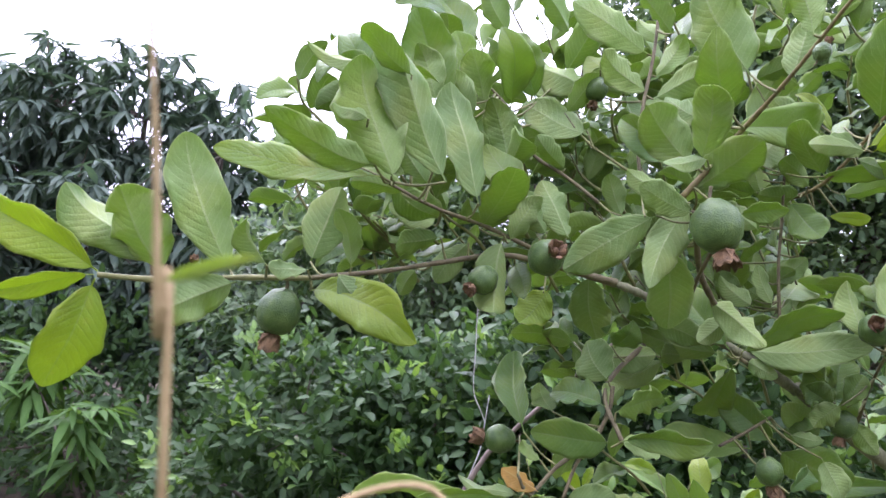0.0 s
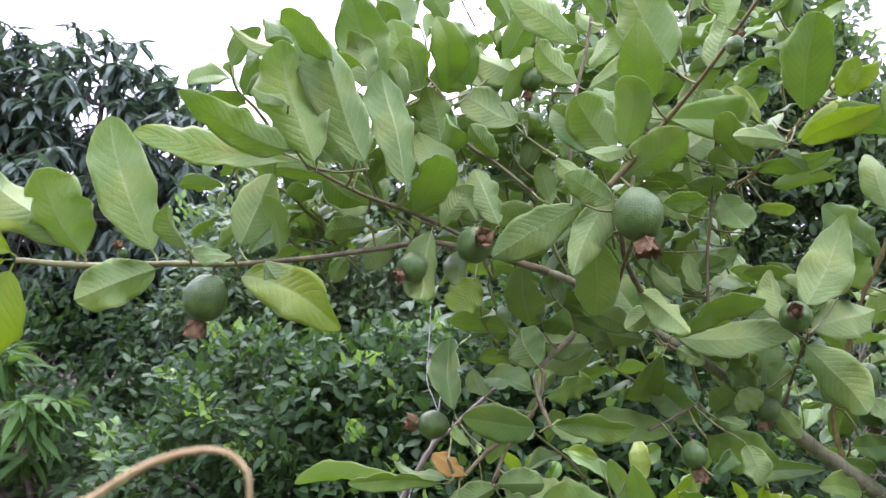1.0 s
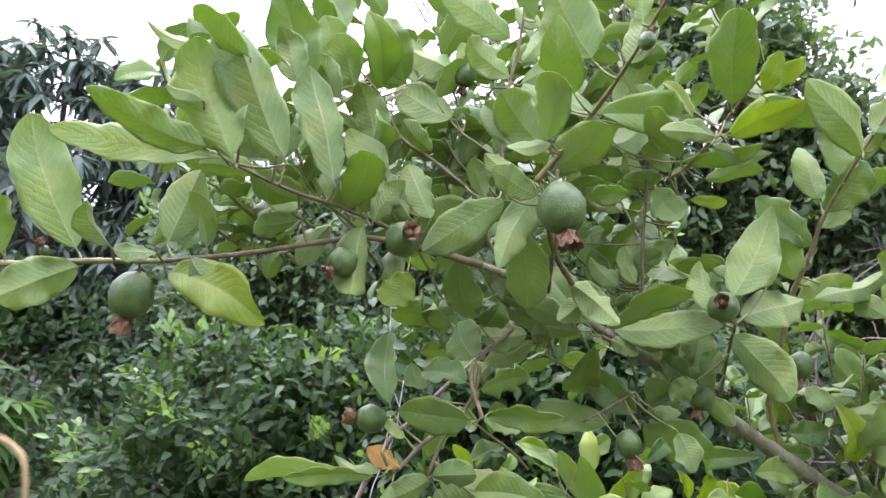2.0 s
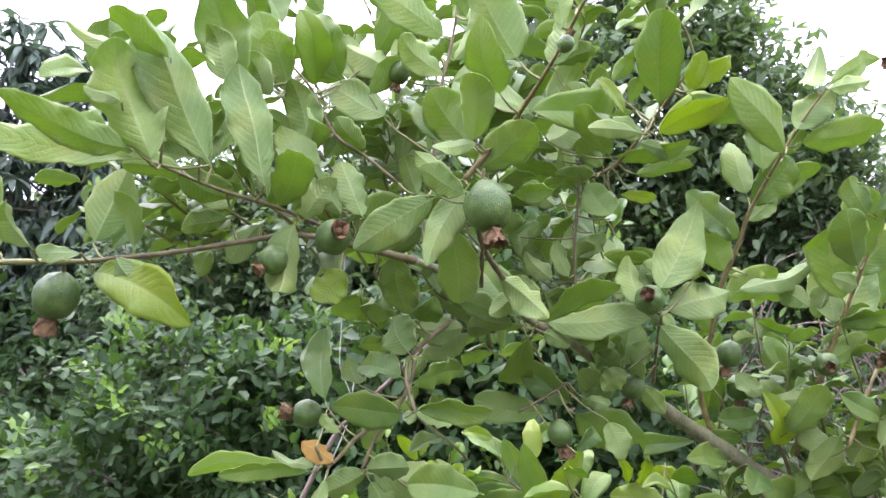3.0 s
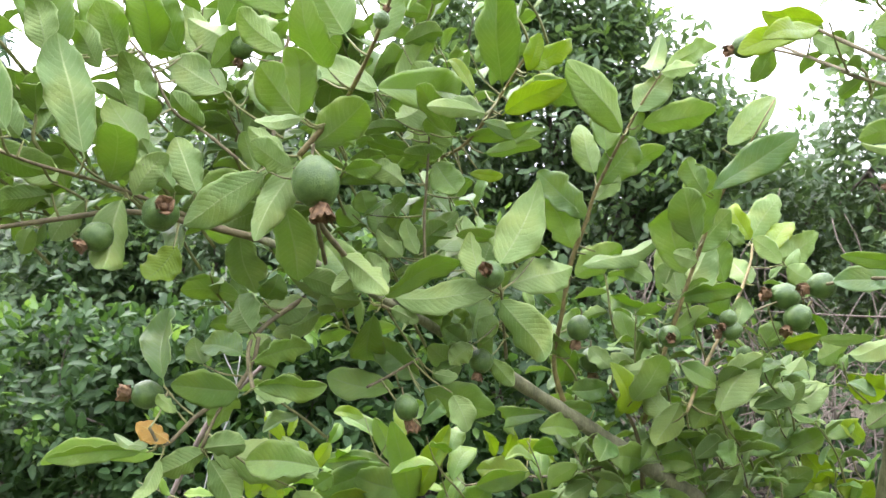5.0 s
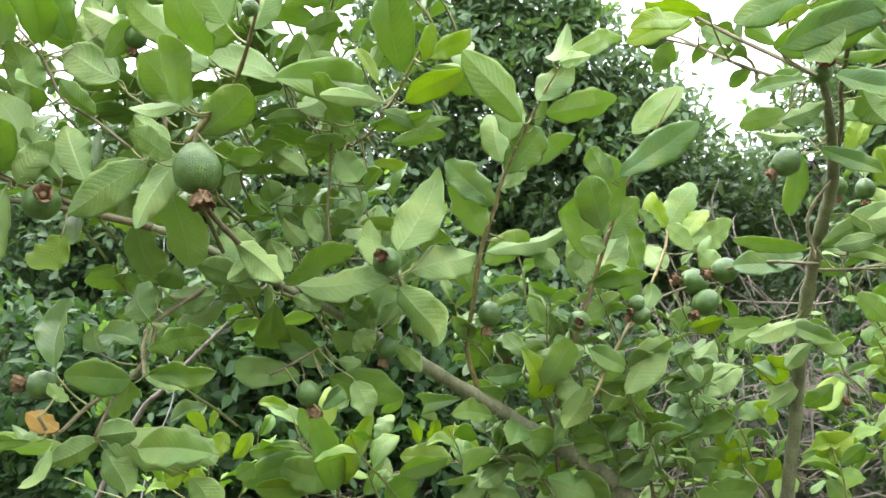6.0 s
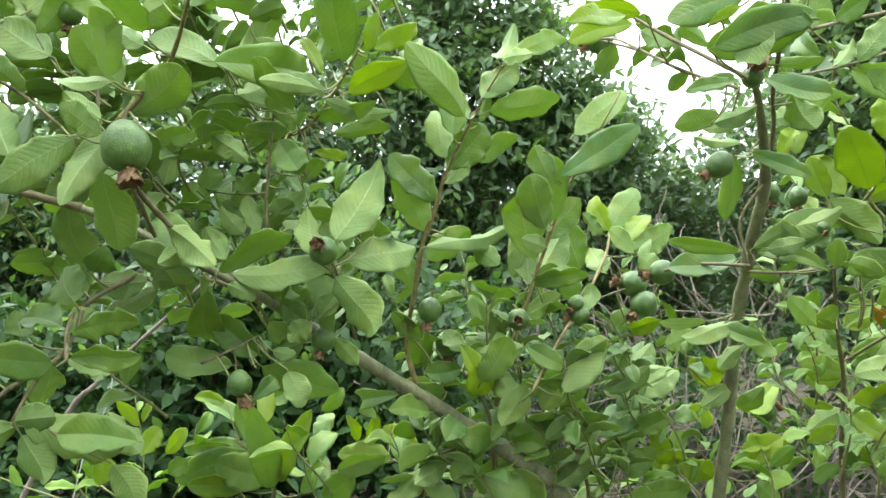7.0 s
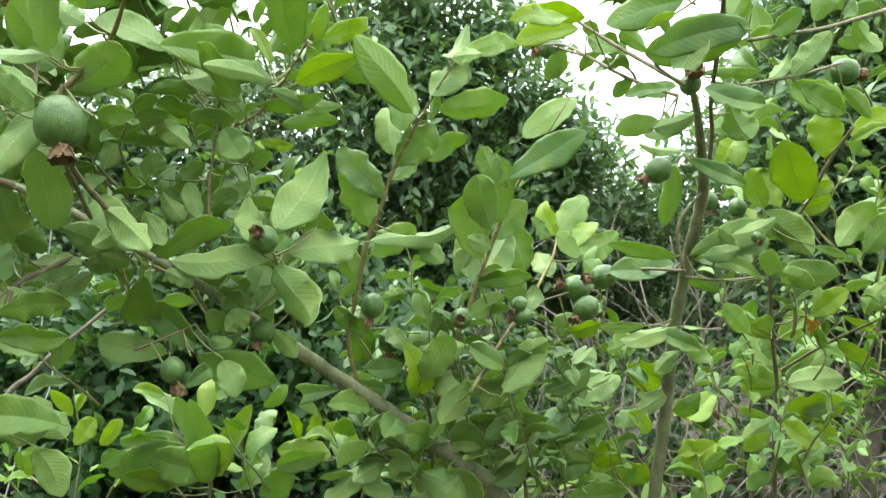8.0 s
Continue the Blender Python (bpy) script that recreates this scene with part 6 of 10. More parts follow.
leaf(guava_tree, (0.218, 1.027, 1.299), (0.190, 0.989, 1.255), 0.031, 35, 0.00, 25, "u")
leaf(guava_tree, (0.233, 1.061, 1.352), (0.206, 1.052, 1.380), 0.023, 25, -0.01, 26, "u")
leaf(guava_tree, (0.295, 1.148, 1.369), (0.265, 1.191, 1.299), 0.050, -25, -0.03, 17, "u")
leaf(guava_tree, (0.630, 1.757, 1.070), (0.432, 1.787, 1.010), 0.081, -25, -0.05, 13, "t")
leaf(guava_tree, (0.651, 1.754, 1.018), (0.518, 1.786, 1.056), 0.087, -20, -0.07, 8, "t")
leaf(guava_tree, (0.631, 1.752, 1.142), (0.637, 1.830, 1.233), 0.053, -20, -0.00, 11, "y", "p")
leaf(guava_tree, (0.658, 1.753, 1.001), (0.730, 1.686, 1.194), 0.079, -20, 0.00, 23, "y", "p")
leaf(guava_tree, (0.654, 1.790, 1.072), (0.475, 1.946, 1.173), 0.059, 35, -0.02, 26, "t")
leaf(guava_tree, (0.617, 1.827, 1.058), (0.438, 1.956, 1.053), 0.053, 28, 0.04, 22, "t")
leaf(guava_tree, (1.070, 1.415, 1.276), (0.983, 1.353, 1.386), 0.072, 20, 0.01, 26, "y")
leaf(guava_tree, (1.026, 1.343, 1.312), (1.055, 1.268, 1.409), 0.063, 20, -0.07, 11, "u")
leaf(guava_tree, (1.103, 1.335, 1.271), (1.071, 1.394, 1.336), 0.053, 20, -0.00, 9, "u")
leaf(guava_tree, (1.111, 1.309, 1.319), (1.071, 1.338, 1.227), 0.060, -20, 0.03, 25, "u")
leaf(guava_tree, (1.237, 1.370, 1.331), (1.183, 1.398, 1.246), 0.060, -20, 0.05, 21, "u")
leaf(guava_tree, (1.355, 1.497, 1.150), (1.294, 1.555, 1.223), 0.064, 20, -0.08, 8, "u")
leaf(guava_tree, (1.326, 1.491, 1.140), (1.241, 1.476, 1.095), 0.055, 20, -0.03, 23, "u")
leaf(guava_tree, (1.347, 1.487, 1.139), (1.468, 1.496, 1.168), 0.045, 20, -0.04, 19, "t")
leaf(guava_tree, (1.371, 1.470, 1.404), (1.412, 1.465, 1.460), 0.054, 20, -0.00, 16, "u")
leaf(guava_tree, (1.389, 1.419, 1.417), (1.385, 1.285, 1.450), 0.043, 25, 0.05, 29, "y")
leaf(guava_tree, (1.336, 1.395, 1.384), (1.237, 1.373, 1.397), 0.041, -35, 0.02, 14, "y")
leaf(guava_tree, (1.485, 1.483, 1.386), (1.404, 1.457, 1.316), 0.063, 20, -0.04, 24, "u")
leaf(guava_tree, (1.516, 1.487, 1.374), (1.610, 1.505, 1.410), 0.058, 20, -0.05, 18, "u")
leaf(guava_tree, (1.126, 1.449, 1.141), (1.078, 1.474, 1.053), 0.059, -20, -0.01, 14, "t")
leaf(guava_tree, (1.068, 1.449, 1.101), (1.174, 1.425, 1.054), 0.084, -20, -0.02, 8, "t")
leaf(guava_tree, (1.006, 1.484, 1.120), (0.935, 1.486, 1.074), 0.048, 20, 0.01, 9, "u")
leaf(guava_tree, (0.490, 1.081, 1.568), (0.441, 1.073, 1.525), 0.037, 20, -0.02, 30, "u")
leaf(guava_tree, (0.535, 1.180, 1.532), (0.497, 1.185, 1.586), 0.038, 20, 0.05, 9, "u")
leaf(guava_tree, (0.565, 1.295, 1.579), (0.523, 1.288, 1.637), 0.041, -20, -0.10, 25, "u")
leaf(guava_tree, (0.585, 1.292, 1.589), (0.641, 1.271, 1.641), 0.045, 20, -0.06, 18, "u")
leaf(guava_tree, (0.508, 1.303, 1.652), (0.492, 1.297, 1.694), 0.048, -20, -0.09, 12, "u")
leaf(guava_tree, (0.528, 1.349, 1.640), (0.582, 1.373, 1.696), 0.046, 25, -0.02, 9, "u")
leaf(guava_tree, (0.604, 1.289, 1.620), (0.662, 1.280, 1.662), 0.042, -25, 0.01, 19, "u")
leaf(guava_tree, (0.655, 1.755, 0.987), (0.594, 1.686, 1.203), 0.079, 15, 0.02, 17, "t", "p")
leaf(guava_tree, (0.631, 1.774, 0.995), (0.496, 1.806, 1.062), 0.082, -15, 0.00, 8, "y")
leaf(guava_tree, (0.604, 1.790, 0.991), (0.462, 1.762, 1.008), 0.061, -25, -0.03, 27, "y")
leaf(guava_tree, (0.560, 1.770, 1.096), (0.446, 1.850, 1.069), 0.041, -28, -0.04, 30, "t")
leaf(guava_tree, (0.615, 1.766, 1.077), (0.564, 1.795, 1.189), 0.047, -20, -0.08, 25, "t")
leaf(guava_tree, (0.767, 1.891, 1.062), (0.814, 1.941, 1.134), 0.052, -25, 0.06, 12, "t")
leaf(guava_tree, (0.925, 1.658, 1.083), (0.797, 1.691, 1.090), 0.070, 25, -0.02, 14, "y")
leaf(guava_tree, (0.974, 1.547, 1.094), (0.888, 1.536, 1.021), 0.065, 20, -0.07, 18, "u")
leaf(guava_tree, (0.851, 1.724, 1.107), (0.812, 1.698, 1.178), 0.034, 25, 0.04, 27, "y")
leaf(guava_tree, (0.872, 1.724, 1.102), (0.883, 1.693, 1.181), 0.047, 25, 0.03, 29, "y")
leaf(guava_tree, (0.726, 1.852, 0.948), (0.792, 1.901, 1.034), 0.068, 20, 0.05, 29, "t")
leaf(guava_tree, (0.782, 1.847, 0.935), (0.849, 1.768, 1.026), 0.079, 20, -0.03, 13, "t")
leaf(guava_tree, (1.030, 1.477, 1.042), (0.961, 1.518, 1.079), 0.050, 20, 0.02, 10, "u")
leaf(guava_tree, (1.056, 1.475, 1.018), (1.130, 1.447, 1.098), 0.064, -20, 0.01, 9, "u")
leaf(guava_tree, (1.218, 1.457, 1.021), (1.138, 1.435, 1.113), 0.071, -20, -0.04, 15, "t")
leaf(guava_tree, (1.237, 1.449, 1.072), (1.299, 1.421, 1.153), 0.060, -20, 0.05, 13, "u")
leaf(guava_tree, (1.371, 1.471, 1.065), (1.303, 1.498, 1.007), 0.053, 20, -0.01, 24, "u")
leaf(guava_tree, (1.411, 1.469, 1.078), (1.460, 1.411, 1.156), 0.062, 20, 0.01, 7, "u")
leaf(guava_tree, (0.430, 1.105, 1.242), (0.374, 1.140, 1.299), 0.050, 20, -0.02, 21, "u")
leaf(guava_tree, (0.397, 1.039, 1.249), (0.436, 1.050, 1.177), 0.047, 20, -0.02, 8, "u")
leaf(guava_tree, (0.126, 1.113, 1.853), (0.083, 1.100, 1.963), 0.068, 15, -0.10, 14, "t")
leaf(guava_tree, (0.170, 1.070, 1.761), (0.141, 1.065, 1.856), 0.057, -15, 0.05, 16, "u")
leaf(guava_tree, (0.207, 1.138, 1.870), (0.168, 1.142, 1.977), 0.065, -20, 0.05, 29, "t")
leaf(guava_tree, (0.294, 1.150, 1.888), (0.204, 1.204, 1.949), 0.069, 20, -0.07, 28, "u")
leaf(guava_tree, (0.365, 1.097, 1.878), (0.297, 1.064, 1.928), 0.052, 20, 0.02, 19, "u")
leaf(guava_tree, (0.070, 0.996, 1.827), (0.041, 0.987, 1.906), 0.048, -20, -0.05, 20, "u")
leaf(guava_tree, (-0.009, 0.995, 1.748), (-0.058, 1.031, 1.860), 0.058, 20, -0.04, 18, "u")
leaf(guava_tree, (0.188, 1.003, 1.693), (0.138, 1.012, 1.778), 0.056, 15, -0.03, 8, "u")
leaf(guava_tree, (0.225, 1.028, 1.659), (0.185, 0.997, 1.725), 0.047, 20, -0.08, 29, "u")
leaf(guava_tree, (0.120, 1.048, 1.822), (0.078, 1.033, 1.884), 0.044, -20, 0.02, 13, "u")
leaf(guava_tree, (0.393, 1.001, 1.758), (0.322, 1.052, 1.828), 0.058, -12, -0.04, 21, "t")
leaf(guava_tree, (0.401, 0.977, 1.718), (0.474, 0.924, 1.777), 0.061, 12, 0.04, 17, "u")
leaf(guava_tree, (0.515, 1.193, 1.844), (0.387, 1.282, 1.906), 0.057, 30, -0.08, 8, "u")
leaf(guava_tree, (0.388, 0.905, 1.683), (0.331, 0.936, 1.719), 0.042, -20, -0.10, 8, "u")
leaf(guava_tree, (0.420, 0.983, 1.815), (0.373, 1.013, 1.849), 0.037, 25, 0.04, 8, "u")
leaf(guava_tree, (0.539, 1.202, 1.847), (0.601, 1.190, 1.958), 0.051, 20, 0.02, 21, "u")
leaf(guava_tree, (0.611, 1.200, 1.862), (0.553, 1.223, 1.910), 0.037, 30, 0.05, 10, "u")
leaf(guava_tree, (0.669, 1.193, 1.826), (0.589, 1.180, 1.833), 0.046, -20, -0.09, 9, "t")
leaf(guava_tree, (0.566, 1.213, 1.790), (0.486, 1.233, 1.789), 0.028, -28, 0.04, 24, "u")
leaf(guava_tree, (0.564, 1.224, 1.709), (0.421, 1.271, 1.704), 0.028, -28, -0.08, 24, "t")
leaf(guava_tree, (0.447, 0.925, 1.686), (0.495, 0.897, 1.692), 0.030, 28, -0.10, 24, "t")
leaf(guava_tree, (0.713, 1.173, 1.818), (0.802, 1.102, 1.866), 0.051, 25, -0.02, 23, "y")
leaf(guava_tree, (0.451, 1.055, 1.581), (0.521, 1.038, 1.526), 0.052, -15, -0.03, 25, "u")
leaf(guava_tree, (0.389, 1.123, 1.550), (0.465, 1.127, 1.522), 0.046, 30, -0.08, 13, "u")
leaf(guava_tree, (0.562, 1.224, 1.578), (0.519, 1.259, 1.626), 0.042, 20, 0.00, 22, "u")
leaf(guava_tree, (0.693, 1.223, 1.563), (0.719, 1.238, 1.632), 0.053, 15, 0.02, 15, "u")
leaf(guava_tree, (0.766, 1.142, 1.585), (0.715, 1.128, 1.627), 0.038, -20, 0.04, 20, "u")
leaf(guava_tree, (1.161, 1.344, 1.631), (1.114, 1.284, 1.770), 0.090, -20, -0.04, 22, "u")
leaf(guava_tree, (1.154, 1.349, 1.603), (1.229, 1.354, 1.691), 0.066, 20, -0.03, 15, "u")
leaf(guava_tree, (1.142, 1.362, 1.551), (1.088, 1.308, 1.694), 0.083, 20, 0.01, 16, "u")
leaf(guava_tree, (1.128, 1.370, 1.510), (1.119, 1.414, 1.633), 0.074, 20, -0.05, 11, "u")
leaf(guava_tree, (1.121, 1.370, 1.498), (1.221, 1.414, 1.629), 0.096, -20, 0.04, 19, "u")
leaf(guava_tree, (1.304, 1.503, 1.538), (1.250, 1.465, 1.650), 0.074, 30, -0.06, 8, "u")
leaf(guava_tree, (1.372, 1.509, 1.536), (1.371, 1.600, 1.597), 0.060, 20, -0.08, 19, "u")
leaf(guava_tree, (1.428, 1.480, 1.585), (1.399, 1.553, 1.644), 0.050, -20, -0.03, 9, "u")
leaf(guava_tree, (1.485, 1.450, 1.547), (1.439, 1.480, 1.582), 0.052, 20, -0.01, 9, "u")
leaf(guava_tree, (1.250, 1.363, 1.448), (1.277, 1.389, 1.517), 0.045, -20, -0.03, 13, "u")
leaf(guava_tree, (1.279, 1.448, 1.465), (1.230, 1.460, 1.550), 0.056, -20, -0.03, 12, "u")
leaf(guava_tree, (0.916, 1.287, 1.692), (0.962, 1.277, 1.741), 0.039, -30, -0.04, 22, "u")
leaf(guava_tree, (0.900, 1.339, 1.548), (0.972, 1.284, 1.612), 0.063, 20, 0.05, 18, "u")
leaf(guava_tree, (0.894, 1.360, 1.486), (0.842, 1.362, 1.574), 0.058, -20, -0.01, 19, "u")
leaf(guava_tree, (0.915, 1.387, 1.389), (0.849, 1.380, 1.446), 0.050, -20, -0.06, 18, "t")
leaf(guava_tree, (1.195, 1.333, 1.286), (1.291, 1.344, 1.397), 0.082, -20, -0.08, 12, "u")
leaf(guava_tree, (1.347, 1.495, 1.167), (1.507, 1.544, 1.232), 0.064, -20, -0.08, 30, "u")
leaf(guava_tree, (1.332, 1.490, 1.152), (1.276, 1.457, 1.267), 0.075, 20, -0.09, 17, "u")
leaf(guava_tree, (1.432, 1.509, 1.241), (1.627, 1.600, 1.304), 0.066, -20, -0.07, 23, "u")
leaf(guava_tree, (1.336, 1.449, 1.278), (1.428, 1.395, 1.339), 0.048, -20, -0.06, 15, "u")
leaf(guava_tree, (1.436, 1.497, 1.165), (1.498, 1.429, 1.227), 0.057, -20, -0.08, 25, "t")
leaf(guava_tree, (1.245, 1.447, 1.117), (1.128, 1.448, 1.173), 0.074, -20, 0.00, 18, "t")
leaf(guava_tree, (1.212, 1.447, 1.083), (1.428, 1.525, 1.120), 0.082, -20, -0.05, 15, "t")
leaf(guava_tree, (1.066, 1.419, 1.154), (1.011, 1.466, 1.088), 0.071, 20, -0.03, 17, "t")
leaf(guava_tree, (1.135, 1.461, 1.060), (1.071, 1.509, 1.073), 0.046, 20, 0.00, 24, "u")
leaf(guava_tree, (1.413, 1.470, 1.032), (1.588, 1.468, 1.052), 0.062, 20, 0.05, 14, "t")
leaf(guava_tree, (1.531, 1.525, 1.051), (1.578, 1.535, 1.144), 0.057, -20, -0.03, 26, "y")
leaf(guava_tree, (1.567, 1.546, 1.110), (1.629, 1.544, 1.160), 0.045, 20, 0.02, 19, "u")
leaf(guava_tree, (1.611, 1.586, 1.178), (1.687, 1.585, 1.218), 0.049, -20, 0.03, 11, "t")
leaf(guava_tree, (1.044, 1.432, 1.288), (1.112, 1.415, 1.325), 0.045, 20, 0.03, 25, "u")
leaf(guava_tree, (1.081, 1.415, 1.349), (1.024, 1.450, 1.392), 0.045, 20, -0.01, 18, "u")
leaf(guava_tree, (1.227, 1.365, 1.355), (1.284, 1.318, 1.406), 0.051, 20, 0.06, 27, "u")
leaf(guava_tree, (0.977, 1.414, 1.281), (0.904, 1.409, 1.295), 0.042, -20, 0.00, 16, "t")
leaf(guava_tree, (0.712, 1.210, 1.460), (0.704, 1.218, 1.410), 0.029, 20, -0.06, 7, "u")
leaf(guava_tree, (0.659, 1.258, 1.426), (0.619, 1.274, 1.475), 0.037, -20, 0.02, 19, "u")
leaf(guava_tree, (0.433, 1.242, 1.487), (0.348, 1.245, 1.443), 0.041, 23, -0.01, 18, "u")
leaf(guava_tree, (0.500, 1.400, 1.628), (0.454, 1.325, 1.664), 0.051, 10, -0.05, 25, "u")
leaf(guava_tree, (0.675, 1.190, 1.440), (0.701, 1.228, 1.515), 0.062, 12, 0.04, 12, "t")
leaf(guava_tree, (0.671, 1.190, 1.437), (0.635, 1.199, 1.492), 0.061, 19, 0.01, 9, "t")
leaf(guava_tree, (0.668, 1.220, 1.400), (0.618, 1.235, 1.376), 0.046, -11, -0.08, 23, "u", "w")
leaf(guava_tree, (0.634, 1.135, 1.367), (0.662, 1.132, 1.306), 0.047, -22, -0.07, 10, "u")
leaf(guava_tree, (0.583, 1.114, 1.319), (0.619, 1.142, 1.350), 0.030, 20, 0.04, 15, "t")
leaf(guava_tree, (0.541, 1.792, 1.190), (0.466, 1.797, 1.202), 0.037, 16, 0.05, 20, "y")
leaf(guava_tree, (0.668, 1.123, 1.797), (0.808, 1.232, 1.810), 0.038, -18, -0.03, 17, "u")
leaf(guava_tree, (0.991, 1.319, 1.592), (1.037, 1.295, 1.546), 0.046, -17, 0.06, 12, "u")
leaf(guava_tree, (0.437, 1.032, 1.278), (0.329, 1.026, 1.292), 0.058, 8, -0.07, 23, "t")
leaf(guava_tree, (0.359, 1.700, 1.154), (0.311, 1.689, 1.215), 0.030, -22, -0.03, 16, "y")
leaf(guava_tree, (0.363, 1.700, 1.166), (0.382, 1.701, 1.212), 0.024, -17, 0.05, 17, "y")
leaf(guava_tree, (0.364, 1.700, 1.093), (0.401, 1.696, 1.155), 0.052, -23, -0.02, 12, "y")
leaf(guava_tree, (0.415, 1.700, 1.093), (0.458, 1.688, 1.155), 0.039, 5, -0.02, 18, "y")
leaf(guava_tree, (0.422, 1.700, 1.050), (0.465, 1.671, 1.088), 0.048, -6, 0.01, 16, "t")
leaf(guava_tree, (0.283, 1.700, 1.027), (0.288, 1.711, 1.092), 0.053, 17, -0.04, 16, "y")
leaf(guava_tree, (0.351, 1.700, 1.020), (0.326, 1.705, 1.074), 0.059, -24, -0.04, 16, "y")
leaf(guava_tree, (0.665, 1.210, 1.724), (0.724, 1.199, 1.721), 0.022, 8, 0.03, 23, "y")
leaf(guava_tree, (0.207, 1.021, 1.313), (0.114, 1.200, 1.292), 0.024, 23, -0.01, 18, "u")
leaf(guava_tree, (0.620, 1.791, 1.186), (0.686, 1.816, 1.220), 0.051, 10, -0.05, 25, "t")
leaf(guava_tree, (0.717, 1.240, 1.408), (0.766, 1.250, 1.358), 0.036, -14, 0.03, 16, "u")
leaf(guava_tree, (0.687, 1.180, 1.436), (0.715, 1.190, 1.484), 0.036, -14, 0.03, 16, "t")
leaf(guava_tree, (0.674, 1.170, 1.439), (0.639, 1.180, 1.404), 0.040, -14, 0.03, 16, "u")
leaf(guava_tree, (0.668, 1.180, 1.435), (0.628, 1.190, 1.461), 0.045, -14, 0.03, 16, "t")
leaf(guava_tree, (0.534, 1.160, 1.497), (0.583, 1.170, 1.475), 0.029, -14, 0.03, 16, "u")
leaf(guava_tree, (0.775, 1.898, 1.147), (0.832, 1.901, 1.208), 0.051, 23, -0.01, 18, "t")
twig(guava_tree, [(-0.152, 0.872, 1.589, 0.0012), (-0.145, 0.865, 1.581, 0.0014), (-0.137, 0.857, 1.580, 0.0017)])
twig(guava_tree, [(-0.071, 0.930, 1.605, 0.0012), (-0.058, 0.916, 1.592, 0.0014), (-0.045, 0.901, 1.587, 0.0017)])
twig(guava_tree, [(-0.065, 0.915, 1.569, 0.0012), (-0.062, 0.905, 1.573, 0.0014), (-0.060, 0.894, 1.584, 0.0017)])
twig(guava_tree, [(-0.025, 0.882, 1.592, 0.0012), (-0.027, 0.896, 1.587, 0.0014), (-0.028, 0.910, 1.590, 0.0017)])
twig(guava_tree, [(0.053, 1.014, 1.605, 0.0012), (0.067, 0.989, 1.604, 0.0014), (0.081, 0.965, 1.612, 0.0017)])
twig(guava_tree, [(0.036, 0.790, 1.695, 0.0012), (0.039, 0.802, 1.690, 0.0014), (0.043, 0.815, 1.693, 0.0017)])
twig(guava_tree, [(0.033, 0.760, 1.703, 0.0012), (0.038, 0.787, 1.694, 0.0014), (0.043, 0.815, 1.693, 0.0017)])
twig(guava_tree, [(0.056, 0.753, 1.685, 0.0012), (0.050, 0.784, 1.685, 0.0014), (0.043, 0.815, 1.693, 0.0017)])
twig(guava_tree, [(0.106, 0.785, 1.691, 0.0012), (0.074, 0.800, 1.688, 0.0014), (0.043, 0.815, 1.693, 0.0017)])
twig(guava_tree, [(0.135, 0.933, 1.687, 0.0012), (0.128, 0.943, 1.674, 0.0014), (0.120, 0.953, 1.669, 0.0017)])
twig(guava_tree, [(0.067, 0.761, 1.797, 0.0012), (0.055, 0.788, 1.741, 0.0014), (0.043, 0.815, 1.693, 0.0017)])
twig(guava_tree, [(0.083, 1.021, 1.832, 0.0012), (0.117, 1.071, 1.847, 0.0014), (0.150, 1.120, 1.870, 0.0017)])
twig(guava_tree, [(0.536, 1.177, 1.802, 0.0012), (0.567, 1.192, 1.791, 0.0014), (0.597, 1.206, 1.787, 0.0017)])
twig(guava_tree, [(0.629, 1.131, 1.772, 0.0012), (0.613, 1.169, 1.776, 0.0014), (0.597, 1.206, 1.787, 0.0017)])
twig(guava_tree, [(0.669, 1.101, 1.805, 0.0012), (0.687, 1.131, 1.821, 0.0014), (0.704, 1.162, 1.844, 0.0017)])
twig(guava_tree, [(0.654, 1.230, 1.789, 0.0012), (0.659, 1.229, 1.781, 0.0014), (0.663, 1.227, 1.781, 0.0017)])
twig(guava_tree, [(0.697, 1.244, 1.764, 0.0012), (0.680, 1.236, 1.768, 0.0014), (0.663, 1.227, 1.781, 0.0017)])
twig(guava_tree, [(0.627, 1.230, 1.757, 0.0012), (0.634, 1.241, 1.756, 0.0014), (0.641, 1.252, 1.763, 0.0017)])
twig(guava_tree, [(0.396, 0.953, 1.702, 0.0012), (0.394, 0.966, 1.702, 0.0014), (0.391, 0.979, 1.710, 0.0017)])
twig(guava_tree, [(0.354, 0.941, 1.683, 0.0012), (0.374, 0.932, 1.675, 0.0014), (0.395, 0.922, 1.674, 0.0017)])
twig(guava_tree, [(0.373, 0.977, 1.652, 0.0012), (0.390, 0.968, 1.647, 0.0014), (0.408, 0.958, 1.650, 0.0017)])
twig(guava_tree, [(0.166, 1.000, 1.649, 0.0012), (0.168, 0.999, 1.648, 0.0014), (0.169, 0.999, 1.654, 0.0017)])
twig(guava_tree, [(0.298, 1.153, 1.613, 0.0012), (0.314, 1.126, 1.603, 0.0014), (0.330, 1.098, 1.601, 0.0017)])
twig(guava_tree, [(0.134, 1.040, 1.665, 0.0012), (0.152, 1.019, 1.656, 0.0014), (0.169, 0.999, 1.654, 0.0017)])
twig(guava_tree, [(0.209, 1.080, 1.386, 0.0012), (0.232, 1.073, 1.361, 0.0014), (0.256, 1.065, 1.345, 0.0017)])
twig(guava_tree, [(0.252, 1.152, 1.406, 0.0012), (0.284, 1.125, 1.397, 0.0014), (0.316, 1.098, 1.397, 0.0017)])
twig(guava_tree, [(0.327, 1.115, 1.461, 0.0012), (0.331, 1.118, 1.453, 0.0014), (0.335, 1.121, 1.452, 0.0017)])
